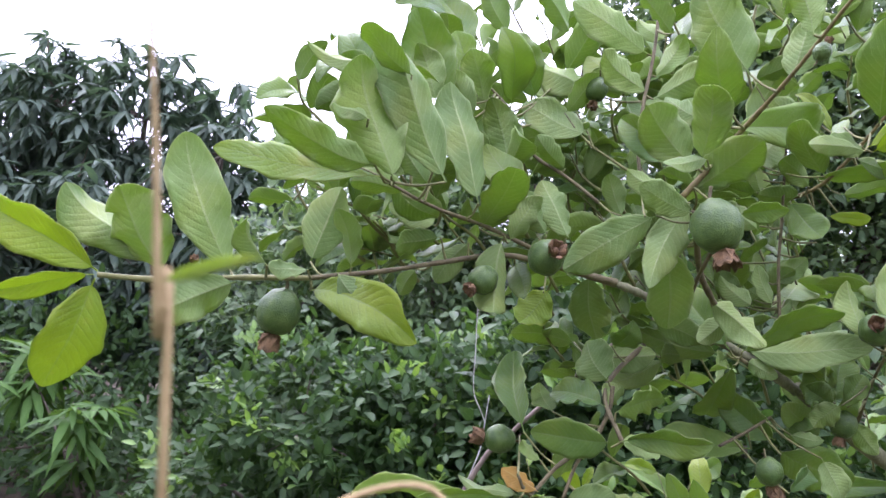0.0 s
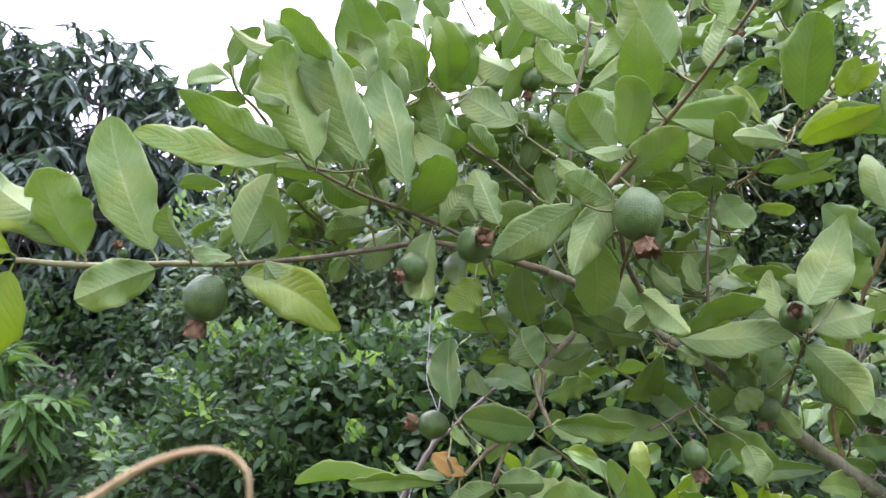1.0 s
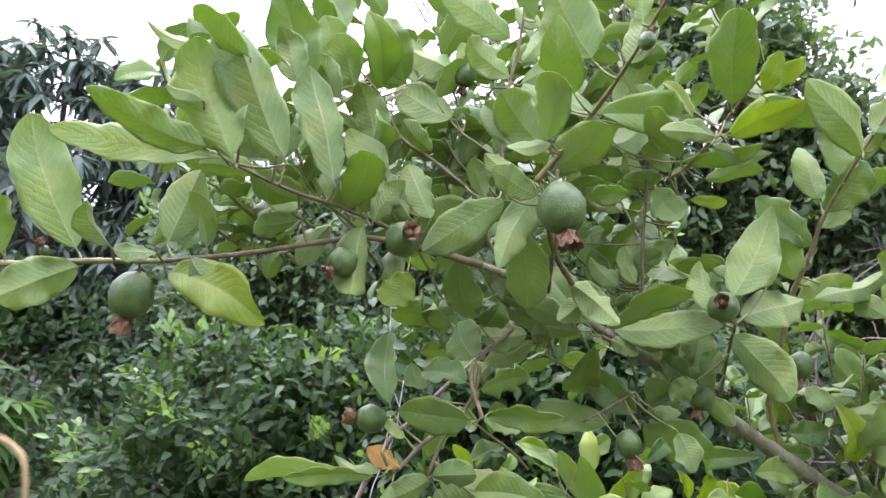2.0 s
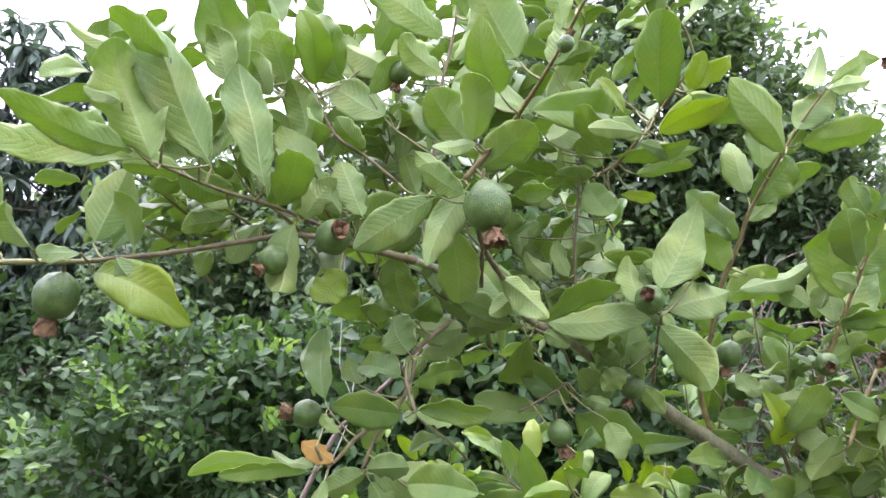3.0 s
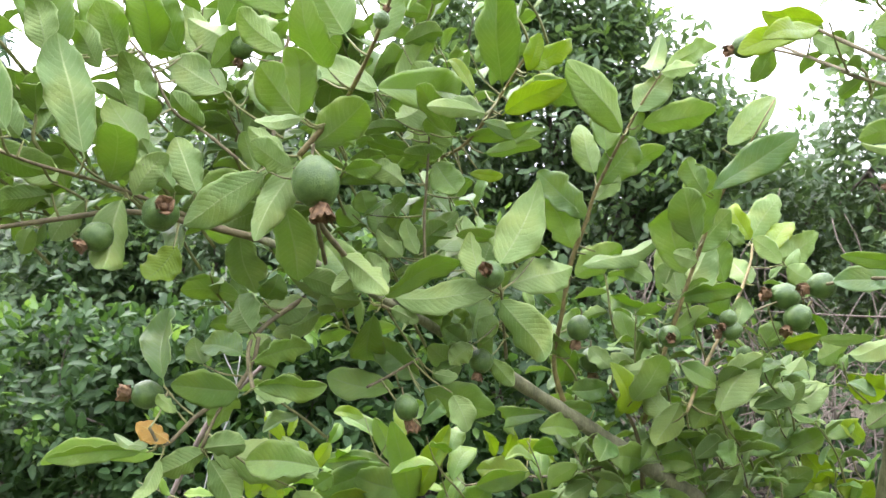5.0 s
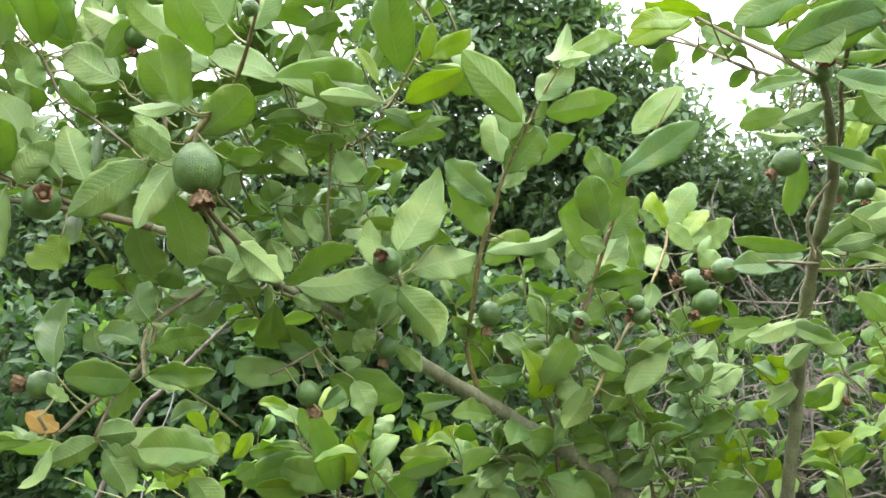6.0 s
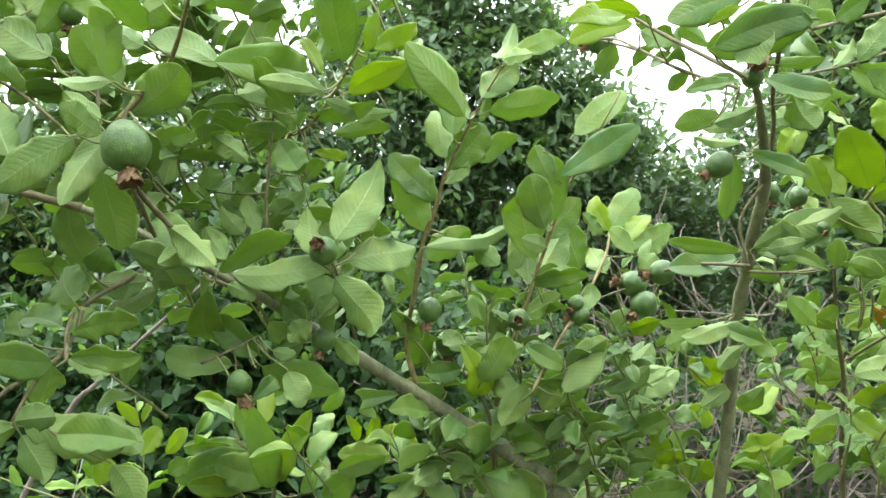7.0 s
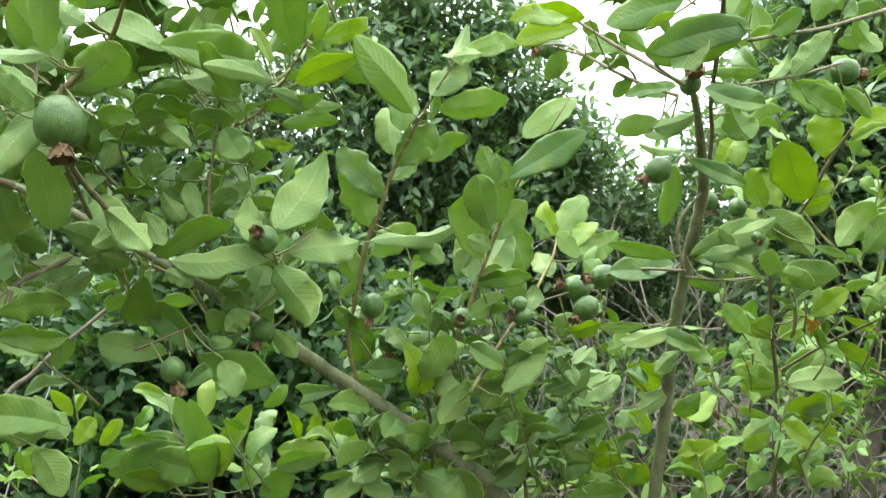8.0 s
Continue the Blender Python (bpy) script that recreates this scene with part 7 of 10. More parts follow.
twig(guava_tree, [(0.320, 1.085, 1.428, 0.0012), (0.322, 1.087, 1.424, 0.0014), (0.325, 1.089, 1.428, 0.0017)])
twig(guava_tree, [(0.333, 1.236, 1.492, 0.0012), (0.354, 1.223, 1.487, 0.0014), (0.376, 1.209, 1.491, 0.0017)])
twig(guava_tree, [(0.330, 1.051, 1.425, 0.0012), (0.330, 1.054, 1.413, 0.0014), (0.330, 1.057, 1.410, 0.0017)])
twig(guava_tree, [(0.560, 1.210, 1.361, 0.0012), (0.556, 1.205, 1.371, 0.0014), (0.551, 1.200, 1.389, 0.0017)])
twig(guava_tree, [(0.509, 1.136, 1.492, 0.0012), (0.514, 1.142, 1.493, 0.0014), (0.519, 1.148, 1.502, 0.0017)])
twig(guava_tree, [(0.501, 1.148, 1.508, 0.0012), (0.510, 1.148, 1.501, 0.0014), (0.519, 1.148, 1.502, 0.0017)])
twig(guava_tree, [(0.520, 1.136, 1.512, 0.0012), (0.520, 1.142, 1.503, 0.0014), (0.519, 1.148, 1.502, 0.0017)])
twig(guava_tree, [(0.532, 1.188, 1.513, 0.0012), (0.533, 1.187, 1.506, 0.0014), (0.533, 1.187, 1.506, 0.0017)])
twig(guava_tree, [(0.544, 1.277, 1.494, 0.0012), (0.565, 1.253, 1.480, 0.0014), (0.586, 1.228, 1.473, 0.0017)])
twig(guava_tree, [(0.499, 1.127, 1.515, 0.0012), (0.509, 1.137, 1.504, 0.0014), (0.519, 1.148, 1.502, 0.0017)])
twig(guava_tree, [(0.467, 1.220, 1.496, 0.0012), (0.481, 1.195, 1.507, 0.0014), (0.494, 1.170, 1.525, 0.0017)])
twig(guava_tree, [(0.592, 1.187, 1.366, 0.0012), (0.581, 1.199, 1.379, 0.0014), (0.571, 1.210, 1.399, 0.0017)])
twig(guava_tree, [(0.628, 1.278, 1.591, 0.0012), (0.612, 1.244, 1.581, 0.0014), (0.596, 1.210, 1.580, 0.0017)])
twig(guava_tree, [(0.023, 0.935, 1.708, 0.0012), (0.048, 0.918, 1.691, 0.0014), (0.074, 0.901, 1.681, 0.0017)])
twig(guava_tree, [(0.175, 1.000, 1.645, 0.0012), (0.172, 0.999, 1.646, 0.0014), (0.169, 0.999, 1.654, 0.0017)])
twig(guava_tree, [(0.703, 1.133, 1.853, 0.0012), (0.707, 1.141, 1.852, 0.0014), (0.712, 1.148, 1.859, 0.0017)])
twig(guava_tree, [(0.680, 1.236, 1.859, 0.0012), (0.685, 1.213, 1.833, 0.0014), (0.689, 1.190, 1.815, 0.0017)])
twig(guava_tree, [(0.546, 1.207, 1.933, 0.0012), (0.573, 1.206, 1.885, 0.0014), (0.599, 1.205, 1.844, 0.0017)])
twig(guava_tree, [(0.676, 1.117, 1.807, 0.0012), (0.690, 1.139, 1.822, 0.0014), (0.704, 1.162, 1.844, 0.0017)])
twig(guava_tree, [(0.721, 1.209, 1.833, 0.0012), (0.705, 1.200, 1.820, 0.0014), (0.689, 1.190, 1.815, 0.0017)])
twig(guava_tree, [(0.921, 1.166, 1.796, 0.0012), (0.939, 1.197, 1.803, 0.0014), (0.956, 1.228, 1.818, 0.0017)])
twig(guava_tree, [(0.662, 1.240, 1.713, 0.0012), (0.657, 1.242, 1.736, 0.0014), (0.651, 1.243, 1.767, 0.0017)])
twig(guava_tree, [(0.628, 1.265, 1.753, 0.0012), (0.629, 1.263, 1.752, 0.0014), (0.631, 1.261, 1.759, 0.0017)])
twig(guava_tree, [(0.917, 1.230, 1.773, 0.0012), (0.928, 1.242, 1.766, 0.0014), (0.939, 1.253, 1.768, 0.0017)])
twig(guava_tree, [(0.926, 1.306, 1.737, 0.0012), (0.923, 1.292, 1.724, 0.0014), (0.921, 1.278, 1.718, 0.0017)])
twig(guava_tree, [(0.921, 1.290, 1.719, 0.0012), (0.921, 1.284, 1.715, 0.0014), (0.921, 1.278, 1.718, 0.0017)])
twig(guava_tree, [(0.919, 1.310, 1.662, 0.0012), (0.915, 1.306, 1.655, 0.0014), (0.910, 1.302, 1.657, 0.0017)])
twig(guava_tree, [(0.691, 1.080, 1.567, 0.0012), (0.694, 1.078, 1.546, 0.0014), (0.696, 1.076, 1.532, 0.0017)])
twig(guava_tree, [(0.978, 1.181, 1.910, 0.0012), (0.984, 1.182, 1.900, 0.0014), (0.990, 1.183, 1.898, 0.0017)])
twig(guava_tree, [(0.985, 1.164, 1.906, 0.0012), (0.990, 1.169, 1.905, 0.0014), (0.996, 1.175, 1.912, 0.0017)])
twig(guava_tree, [(0.964, 1.118, 1.892, 0.0012), (0.980, 1.147, 1.898, 0.0014), (0.996, 1.175, 1.912, 0.0017)])
twig(guava_tree, [(0.956, 1.200, 1.840, 0.0012), (0.960, 1.208, 1.837, 0.0014), (0.965, 1.216, 1.843, 0.0017)])
twig(guava_tree, [(0.977, 1.230, 1.826, 0.0012), (0.967, 1.229, 1.818, 0.0014), (0.956, 1.228, 1.818, 0.0017)])
twig(guava_tree, [(0.982, 1.287, 1.814, 0.0012), (0.965, 1.264, 1.800, 0.0014), (0.947, 1.241, 1.793, 0.0017)])
twig(guava_tree, [(1.162, 1.270, 1.797, 0.0012), (1.193, 1.287, 1.791, 0.0014), (1.224, 1.303, 1.793, 0.0017)])
twig(guava_tree, [(1.147, 1.290, 1.718, 0.0012), (1.168, 1.306, 1.711, 0.0014), (1.188, 1.323, 1.711, 0.0017)])
twig(guava_tree, [(1.141, 1.290, 1.713, 0.0012), (1.165, 1.306, 1.708, 0.0014), (1.188, 1.323, 1.711, 0.0017)])
twig(guava_tree, [(1.144, 1.322, 1.616, 0.0012), (1.155, 1.332, 1.620, 0.0014), (1.166, 1.341, 1.632, 0.0017)])
twig(guava_tree, [(1.101, 1.393, 1.517, 0.0012), (1.119, 1.381, 1.508, 0.0014), (1.137, 1.370, 1.507, 0.0017)])
twig(guava_tree, [(1.129, 1.386, 1.445, 0.0012), (1.126, 1.386, 1.438, 0.0014), (1.123, 1.386, 1.438, 0.0017)])
twig(guava_tree, [(1.426, 1.597, 1.637, 0.0012), (1.419, 1.587, 1.630, 0.0014), (1.413, 1.577, 1.631, 0.0017)])
twig(guava_tree, [(1.432, 1.621, 1.638, 0.0012), (1.422, 1.599, 1.631, 0.0014), (1.413, 1.577, 1.631, 0.0017)])
twig(guava_tree, [(1.448, 1.578, 1.606, 0.0012), (1.430, 1.578, 1.615, 0.0014), (1.413, 1.577, 1.631, 0.0017)])
twig(guava_tree, [(1.465, 1.571, 1.594, 0.0012), (1.436, 1.570, 1.603, 0.0014), (1.407, 1.570, 1.621, 0.0017)])
twig(guava_tree, [(1.408, 1.590, 1.631, 0.0012), (1.410, 1.583, 1.627, 0.0014), (1.413, 1.577, 1.631, 0.0017)])
twig(guava_tree, [(1.156, 1.342, 1.586, 0.0012), (1.157, 1.345, 1.589, 0.0014), (1.159, 1.348, 1.601, 0.0017)])
twig(guava_tree, [(1.110, 0.900, 1.920, 0.0012), (1.146, 0.928, 1.891, 0.0014), (1.182, 0.956, 1.870, 0.0017)])
twig(guava_tree, [(0.711, 1.120, 1.535, 0.0012), (0.707, 1.111, 1.523, 0.0014), (0.703, 1.102, 1.520, 0.0017)])
twig(guava_tree, [(0.944, 1.439, 1.459, 0.0012), (0.915, 1.408, 1.445, 0.0014), (0.886, 1.377, 1.439, 0.0017)])
twig(guava_tree, [(0.922, 1.408, 1.411, 0.0012), (0.903, 1.399, 1.401, 0.0014), (0.885, 1.390, 1.398, 0.0017)])
twig(guava_tree, [(1.014, 1.427, 1.330, 0.0012), (1.014, 1.427, 1.321, 0.0014), (1.015, 1.428, 1.319, 0.0017)])
twig(guava_tree, [(1.012, 1.410, 1.356, 0.0012), (1.014, 1.419, 1.333, 0.0014), (1.015, 1.428, 1.319, 0.0017)])
twig(guava_tree, [(1.109, 1.320, 1.391, 0.0012), (1.131, 1.326, 1.361, 0.0014), (1.153, 1.333, 1.339, 0.0017)])
twig(guava_tree, [(1.091, 1.441, 1.150, 0.0012), (1.094, 1.446, 1.147, 0.0014), (1.097, 1.451, 1.153, 0.0017)])
twig(guava_tree, [(0.953, 1.400, 1.246, 0.0012), (0.953, 1.407, 1.246, 0.0014), (0.953, 1.414, 1.254, 0.0017)])
twig(guava_tree, [(1.086, 1.419, 1.177, 0.0012), (1.081, 1.431, 1.174, 0.0014), (1.076, 1.443, 1.180, 0.0017)])
twig(guava_tree, [(0.947, 1.400, 1.243, 0.0012), (0.950, 1.407, 1.245, 0.0014), (0.953, 1.414, 1.254, 0.0017)])
twig(guava_tree, [(0.937, 1.730, 1.157, 0.0012), (0.923, 1.699, 1.112, 0.0014), (0.908, 1.668, 1.074, 0.0017)])
twig(guava_tree, [(0.955, 1.733, 1.062, 0.0012), (0.923, 1.716, 1.059, 0.0014), (0.891, 1.699, 1.064, 0.0017)])
twig(guava_tree, [(0.930, 1.622, 1.091, 0.0012), (0.927, 1.630, 1.084, 0.0014), (0.925, 1.637, 1.084, 0.0017)])
twig(guava_tree, [(0.197, 1.038, 1.303, 0.0012), (0.206, 1.038, 1.306, 0.0014), (0.216, 1.038, 1.316, 0.0017)])
twig(guava_tree, [(0.222, 1.028, 1.313, 0.0012), (0.219, 1.033, 1.311, 0.0014), (0.216, 1.038, 1.316, 0.0017)])
twig(guava_tree, [(0.270, 1.052, 1.304, 0.0012), (0.268, 1.058, 1.298, 0.0014), (0.265, 1.064, 1.301, 0.0017)])
twig(guava_tree, [(0.295, 1.148, 1.369, 0.0012), (0.303, 1.121, 1.375, 0.0014), (0.311, 1.094, 1.389, 0.0017)])
twig(guava_tree, [(0.630, 1.757, 1.070, 0.0012), (0.627, 1.758, 1.059, 0.0014), (0.624, 1.760, 1.057, 0.0017)])
twig(guava_tree, [(0.577, 1.752, 1.105, 0.0012), (0.577, 1.760, 1.098, 0.0014), (0.576, 1.768, 1.098, 0.0017)])
twig(guava_tree, [(0.617, 1.827, 1.058, 0.0012), (0.617, 1.794, 1.058, 0.0014), (0.616, 1.761, 1.067, 0.0017)])
twig(guava_tree, [(1.347, 1.487, 1.139, 0.0012), (1.328, 1.489, 1.126, 0.0014), (1.308, 1.492, 1.121, 0.0017)])
twig(guava_tree, [(1.371, 1.470, 1.404, 0.0012), (1.337, 1.469, 1.439, 0.0014), (1.303, 1.467, 1.482, 0.0017)])
twig(guava_tree, [(1.126, 1.449, 1.141, 0.0012), (1.126, 1.449, 1.141, 0.0014), (1.126, 1.449, 1.148, 0.0017)])
twig(guava_tree, [(1.068, 1.449, 1.101, 0.0012), (1.086, 1.454, 1.098, 0.0014), (1.104, 1.458, 1.104, 0.0017)])
twig(guava_tree, [(0.508, 1.303, 1.652, 0.0012), (0.551, 1.256, 1.647, 0.0014), (0.593, 1.209, 1.649, 0.0017)])
twig(guava_tree, [(0.604, 1.289, 1.620, 0.0012), (0.599, 1.249, 1.615, 0.0014), (0.594, 1.209, 1.617, 0.0017)])
twig(guava_tree, [(0.561, 1.766, 1.122, 0.0012), (0.569, 1.767, 1.106, 0.0014), (0.576, 1.768, 1.098, 0.0017)])
twig(guava_tree, [(0.925, 1.658, 1.083, 0.0012), (0.925, 1.648, 1.080, 0.0014), (0.925, 1.637, 1.084, 0.0017)])
twig(guava_tree, [(-0.009, 0.995, 1.748, 0.0012), (-0.035, 0.943, 1.736, 0.0014), (-0.062, 0.891, 1.733, 0.0017)])
twig(guava_tree, [(0.566, 1.213, 1.790, 0.0012), (0.582, 1.210, 1.785, 0.0014), (0.597, 1.206, 1.787, 0.0017)])
twig(guava_tree, [(0.656, 1.280, 1.670, 0.0012), (0.638, 1.275, 1.709, 0.0014), (0.620, 1.270, 1.756, 0.0017)])
twig(guava_tree, [(0.451, 1.055, 1.581, 0.0012), (0.455, 1.056, 1.575, 0.0014), (0.459, 1.058, 1.578, 0.0017)])
twig(guava_tree, [(0.693, 1.223, 1.563, 0.0012), (0.645, 1.216, 1.558, 0.0014), (0.597, 1.210, 1.561, 0.0017)])
twig(guava_tree, [(1.142, 1.362, 1.551, 0.0012), (1.143, 1.362, 1.541, 0.0014), (1.144, 1.363, 1.538, 0.0017)])
twig(guava_tree, [(1.128, 1.370, 1.510, 0.0012), (1.132, 1.370, 1.504, 0.0014), (1.137, 1.370, 1.507, 0.0017)])
twig(guava_tree, [(1.428, 1.480, 1.585, 0.0012), (1.406, 1.510, 1.578, 0.0014), (1.385, 1.541, 1.579, 0.0017)])
twig(guava_tree, [(1.485, 1.450, 1.547, 0.0012), (1.434, 1.431, 1.525, 0.0014), (1.383, 1.413, 1.511, 0.0017)])
twig(guava_tree, [(1.250, 1.363, 1.448, 0.0012), (1.250, 1.365, 1.447, 0.0014), (1.250, 1.368, 1.454, 0.0017)])
twig(guava_tree, [(1.279, 1.448, 1.465, 0.0012), (1.282, 1.450, 1.461, 0.0014), (1.285, 1.452, 1.465, 0.0017)])
twig(guava_tree, [(0.915, 1.308, 1.633, 0.0012), (0.911, 1.308, 1.633, 0.0014), (0.907, 1.308, 1.641, 0.0017)])
twig(guava_tree, [(0.900, 1.339, 1.548, 0.0012), (0.896, 1.339, 1.549, 0.0014), (0.892, 1.339, 1.558, 0.0017)])
twig(guava_tree, [(0.894, 1.360, 1.486, 0.0012), (0.891, 1.363, 1.479, 0.0014), (0.888, 1.365, 1.480, 0.0017)])
twig(guava_tree, [(1.212, 1.447, 1.083, 0.0012), (1.220, 1.450, 1.078, 0.0014), (1.228, 1.452, 1.081, 0.0017)])
twig(guava_tree, [(1.066, 1.419, 1.154, 0.0012), (1.071, 1.431, 1.163, 0.0014), (1.076, 1.443, 1.180, 0.0017)])
twig(guava_tree, [(1.413, 1.470, 1.032, 0.0012), (1.373, 1.475, 1.030, 0.0014), (1.333, 1.480, 1.037, 0.0017)])
twig(guava_tree, [(1.044, 1.432, 1.288, 0.0012), (1.040, 1.432, 1.285, 0.0014), (1.037, 1.432, 1.291, 0.0017)])
twig(guava_tree, [(0.433, 1.242, 1.487, 0.0012), (0.416, 1.243, 1.493, 0.0014), (0.399, 1.244, 1.507, 0.0017)])
twig(guava_tree, [(0.675, 1.190, 1.440, 0.0012), (0.654, 1.211, 1.442, 0.0014), (0.633, 1.231, 1.451, 0.0017)])
twig(guava_tree, [(0.671, 1.190, 1.437, 0.0012), (0.652, 1.211, 1.440, 0.0014), (0.633, 1.231, 1.451, 0.0017)])
twig(guava_tree, [(0.668, 1.220, 1.400, 0.0012), (0.667, 1.239, 1.413, 0.0014), (0.667, 1.259, 1.434, 0.0017)])
twig(guava_tree, [(0.634, 1.135, 1.367, 0.0012), (0.607, 1.175, 1.381, 0.0014), (0.581, 1.215, 1.404, 0.0017)])
twig(guava_tree, [(0.583, 1.114, 1.319, 0.0012), (0.554, 1.151, 1.344, 0.0014), (0.526, 1.187, 1.378, 0.0017)])
twig(guava_tree, [(0.541, 1.792, 1.190, 0.0012), (0.558, 1.780, 1.140, 0.0014), (0.576, 1.768, 1.098, 0.0017)])
twig(guava_tree, [(0.668, 1.123, 1.797, 0.0012), (0.682, 1.149, 1.809, 0.0014), (0.697, 1.176, 1.830, 0.0017)])
twig(guava_tree, [(0.991, 1.319, 1.592, 0.0012), (0.945, 1.320, 1.597, 0.0014), (0.900, 1.321, 1.610, 0.0017)])
twig(guava_tree, [(0.707, 1.210, 1.705, 0.0012), (0.682, 1.223, 1.735, 0.0014), (0.657, 1.235, 1.774, 0.0017)])
twig(guava_tree, [(0.207, 1.021, 1.313, 0.0012), (0.210, 1.028, 1.313, 0.0014), (0.212, 1.035, 1.322, 0.0017)])
twig(guava_tree, [(0.620, 1.791, 1.186, 0.0012), (0.598, 1.780, 1.138, 0.0014), (0.576, 1.768, 1.098, 0.0017)])
twig(guava_tree, [(0.717, 1.240, 1.408, 0.0012), (0.733, 1.249, 1.420, 0.0014), (0.749, 1.258, 1.440, 0.0017)])
twig(guava_tree, [(0.687, 1.180, 1.436, 0.0012), (0.706, 1.180, 1.455, 0.0014), (0.726, 1.180, 1.482, 0.0017)])
twig(guava_tree, [(0.674, 1.170, 1.439, 0.0012), (0.700, 1.175, 1.457, 0.0014), (0.726, 1.180, 1.482, 0.0017)])
twig(guava_tree, [(0.668, 1.180, 1.435, 0.0012), (0.651, 1.206, 1.439, 0.0014), (0.633, 1.231, 1.451, 0.0017)])
shoot(guava_tree, (0.171, 1.340, 1.769), (0.088, 1.285, 1.884), 7, 0.100, "u")
shoot(guava_tree, (0.233, 1.395, 1.779), (0.194, 1.324, 1.918), 7, 0.100, "u")
shoot(guava_tree, (0.326, 1.402, 1.784), (0.277, 1.384, 1.936), 7, 0.100, "u")
shoot(guava_tree, (0.274, 1.488, 1.962), (0.220, 1.421, 2.096), 7, 0.100, "u")
shoot(guava_tree, (0.363, 1.495, 1.967), (0.330, 1.460, 2.112), 7, 0.100, "u")
shoot(guava_tree, (0.119, 1.425, 1.963), (0.070, 1.410, 2.110), 7, 0.100, "u")
shoot(guava_tree, (0.047, 1.180, 1.741), (0.011, 1.135, 1.846), 6, 0.100, "u")
shoot(guava_tree, (0.450, 1.362, 1.783), (0.393, 1.340, 1.888), 6, 0.090, "u")
shoot(guava_tree, (0.475, 1.406, 1.927), (0.430, 1.306, 2.039), 7, 0.100, "u")
shoot(guava_tree, (0.585, 1.423, 1.797), (0.511, 1.346, 1.893), 6, 0.090, "u")
shoot(guava_tree, (0.608, 1.415, 1.975), (0.572, 1.411, 2.122), 7, 0.100, "u")
shoot(guava_tree, (0.827, 1.531, 2.014), (0.747, 1.420, 2.129), 6, 0.100, "u")
shoot(guava_tree, (-0.030, 1.128, 1.670), (-0.098, 1.040, 1.715), 6, 0.090, "u")
shoot(guava_tree, (0.051, 1.185, 1.661), (-0.039, 1.175, 1.691), 6, 0.080, "u")
shoot(guava_tree, (0.122, 1.191, 1.664), (0.055, 1.109, 1.731), 6, 0.090, "u")
shoot(guava_tree, (-0.080, 1.125, 1.642), (-0.156, 1.085, 1.660), 6, 0.080, "u")
shoot(guava_tree, (0.246, 1.201, 1.671), (0.173, 1.156, 1.699), 6, 0.080, "u")
shoot(guava_tree, (0.348, 1.309, 1.684), (0.287, 1.303, 1.758), 6, 0.090, "u")
shoot(guava_tree, (0.436, 1.269, 1.638), (0.354, 1.225, 1.696), 6, 0.090, "u")
shoot(guava_tree, (0.547, 1.333, 1.559), (0.477, 1.292, 1.651), 6, 0.090, "u")
shoot(guava_tree, (0.424, 1.325, 1.514), (0.340, 1.225, 1.587), 6, 0.080, "u")
shoot(guava_tree, (0.745, 1.454, 1.484), (0.691, 1.424, 1.585), 6, 0.090, "u")
shoot(guava_tree, (0.528, 1.389, 1.417), (0.447, 1.386, 1.472), 6, 0.080, "u")
shoot(guava_tree, (0.281, 1.316, 1.468), (0.238, 1.289, 1.544), 5, 0.080, "u")
shoot(guava_tree, (0.406, 1.336, 1.282), (0.324, 1.318, 1.356), 5, 0.080, "u")
shoot(guava_tree, (1.034, 1.486, 1.474), (0.998, 1.499, 1.616), 5, 0.080, "u")
shoot(guava_tree, (0.921, 1.402, 1.367), (0.856, 1.387, 1.467), 6, 0.080, "u")
shoot(guava_tree, (1.237, 1.460, 1.386), (1.132, 1.361, 1.530), 6, 0.090, "u")
shoot(guava_tree, (1.123, 1.477, 1.287), (1.066, 1.498, 1.402), 7, 0.090, "u")
shoot(guava_tree, (1.267, 1.459, 1.197), (1.207, 1.496, 1.320), 8, 0.090, "u")
shoot(guava_tree, (1.467, 1.531, 1.279), (1.360, 1.454, 1.436), 7, 0.090, "u")
shoot(guava_tree, (1.546, 1.522, 1.180), (1.398, 1.430, 1.345), 8, 0.090, "u")
shoot(guava_tree, (1.188, 1.472, 1.099), (1.097, 1.418, 1.230), 8, 0.100, "u")
shoot(guava_tree, (1.341, 1.451, 1.092), (1.236, 1.364, 1.243), 8, 0.100, "u")
shoot(guava_tree, (1.035, 1.492, 1.094), (0.927, 1.405, 1.211), 7, 0.090, "u")
shoot(guava_tree, (0.715, 1.426, 1.583), (0.654, 1.356, 1.708), 7, 0.080, "u")
shoot(guava_tree, (0.749, 1.633, 1.054), (0.662, 1.588, 1.190), 3, 0.100, "y")
shoot(guava_tree, (0.937, 1.607, 1.047), (0.893, 1.604, 1.174), 3, 0.090, "y")
shoot(guava_tree, (0.567, 1.861, 0.972), (0.476, 1.804, 1.113), 3, 0.090, "y")
shoot(guava_tree, (0.134, 2.022, 0.911), (-0.037, 2.076, 0.963), 3, 0.070, "y")
shoot(guava_tree, (0.244, 2.108, 0.897), (0.178, 2.139, 0.936), 3, 0.070, "y")
shoot(guava_tree, (0.291, 2.427, 0.734), (0.263, 2.404, 1.095), 4, 0.080, "y")
shoot(guava_tree, (0.394, 2.287, 0.809), (0.459, 2.140, 1.067), 4, 0.090, "y")
shoot(guava_tree, (0.161, 2.362, 0.790), (0.135, 2.286, 0.938), 4, 0.090, "y")
shoot(guava_tree, (0.759, 1.745, 0.965), (0.715, 1.690, 1.136), 4, 0.090, "y")
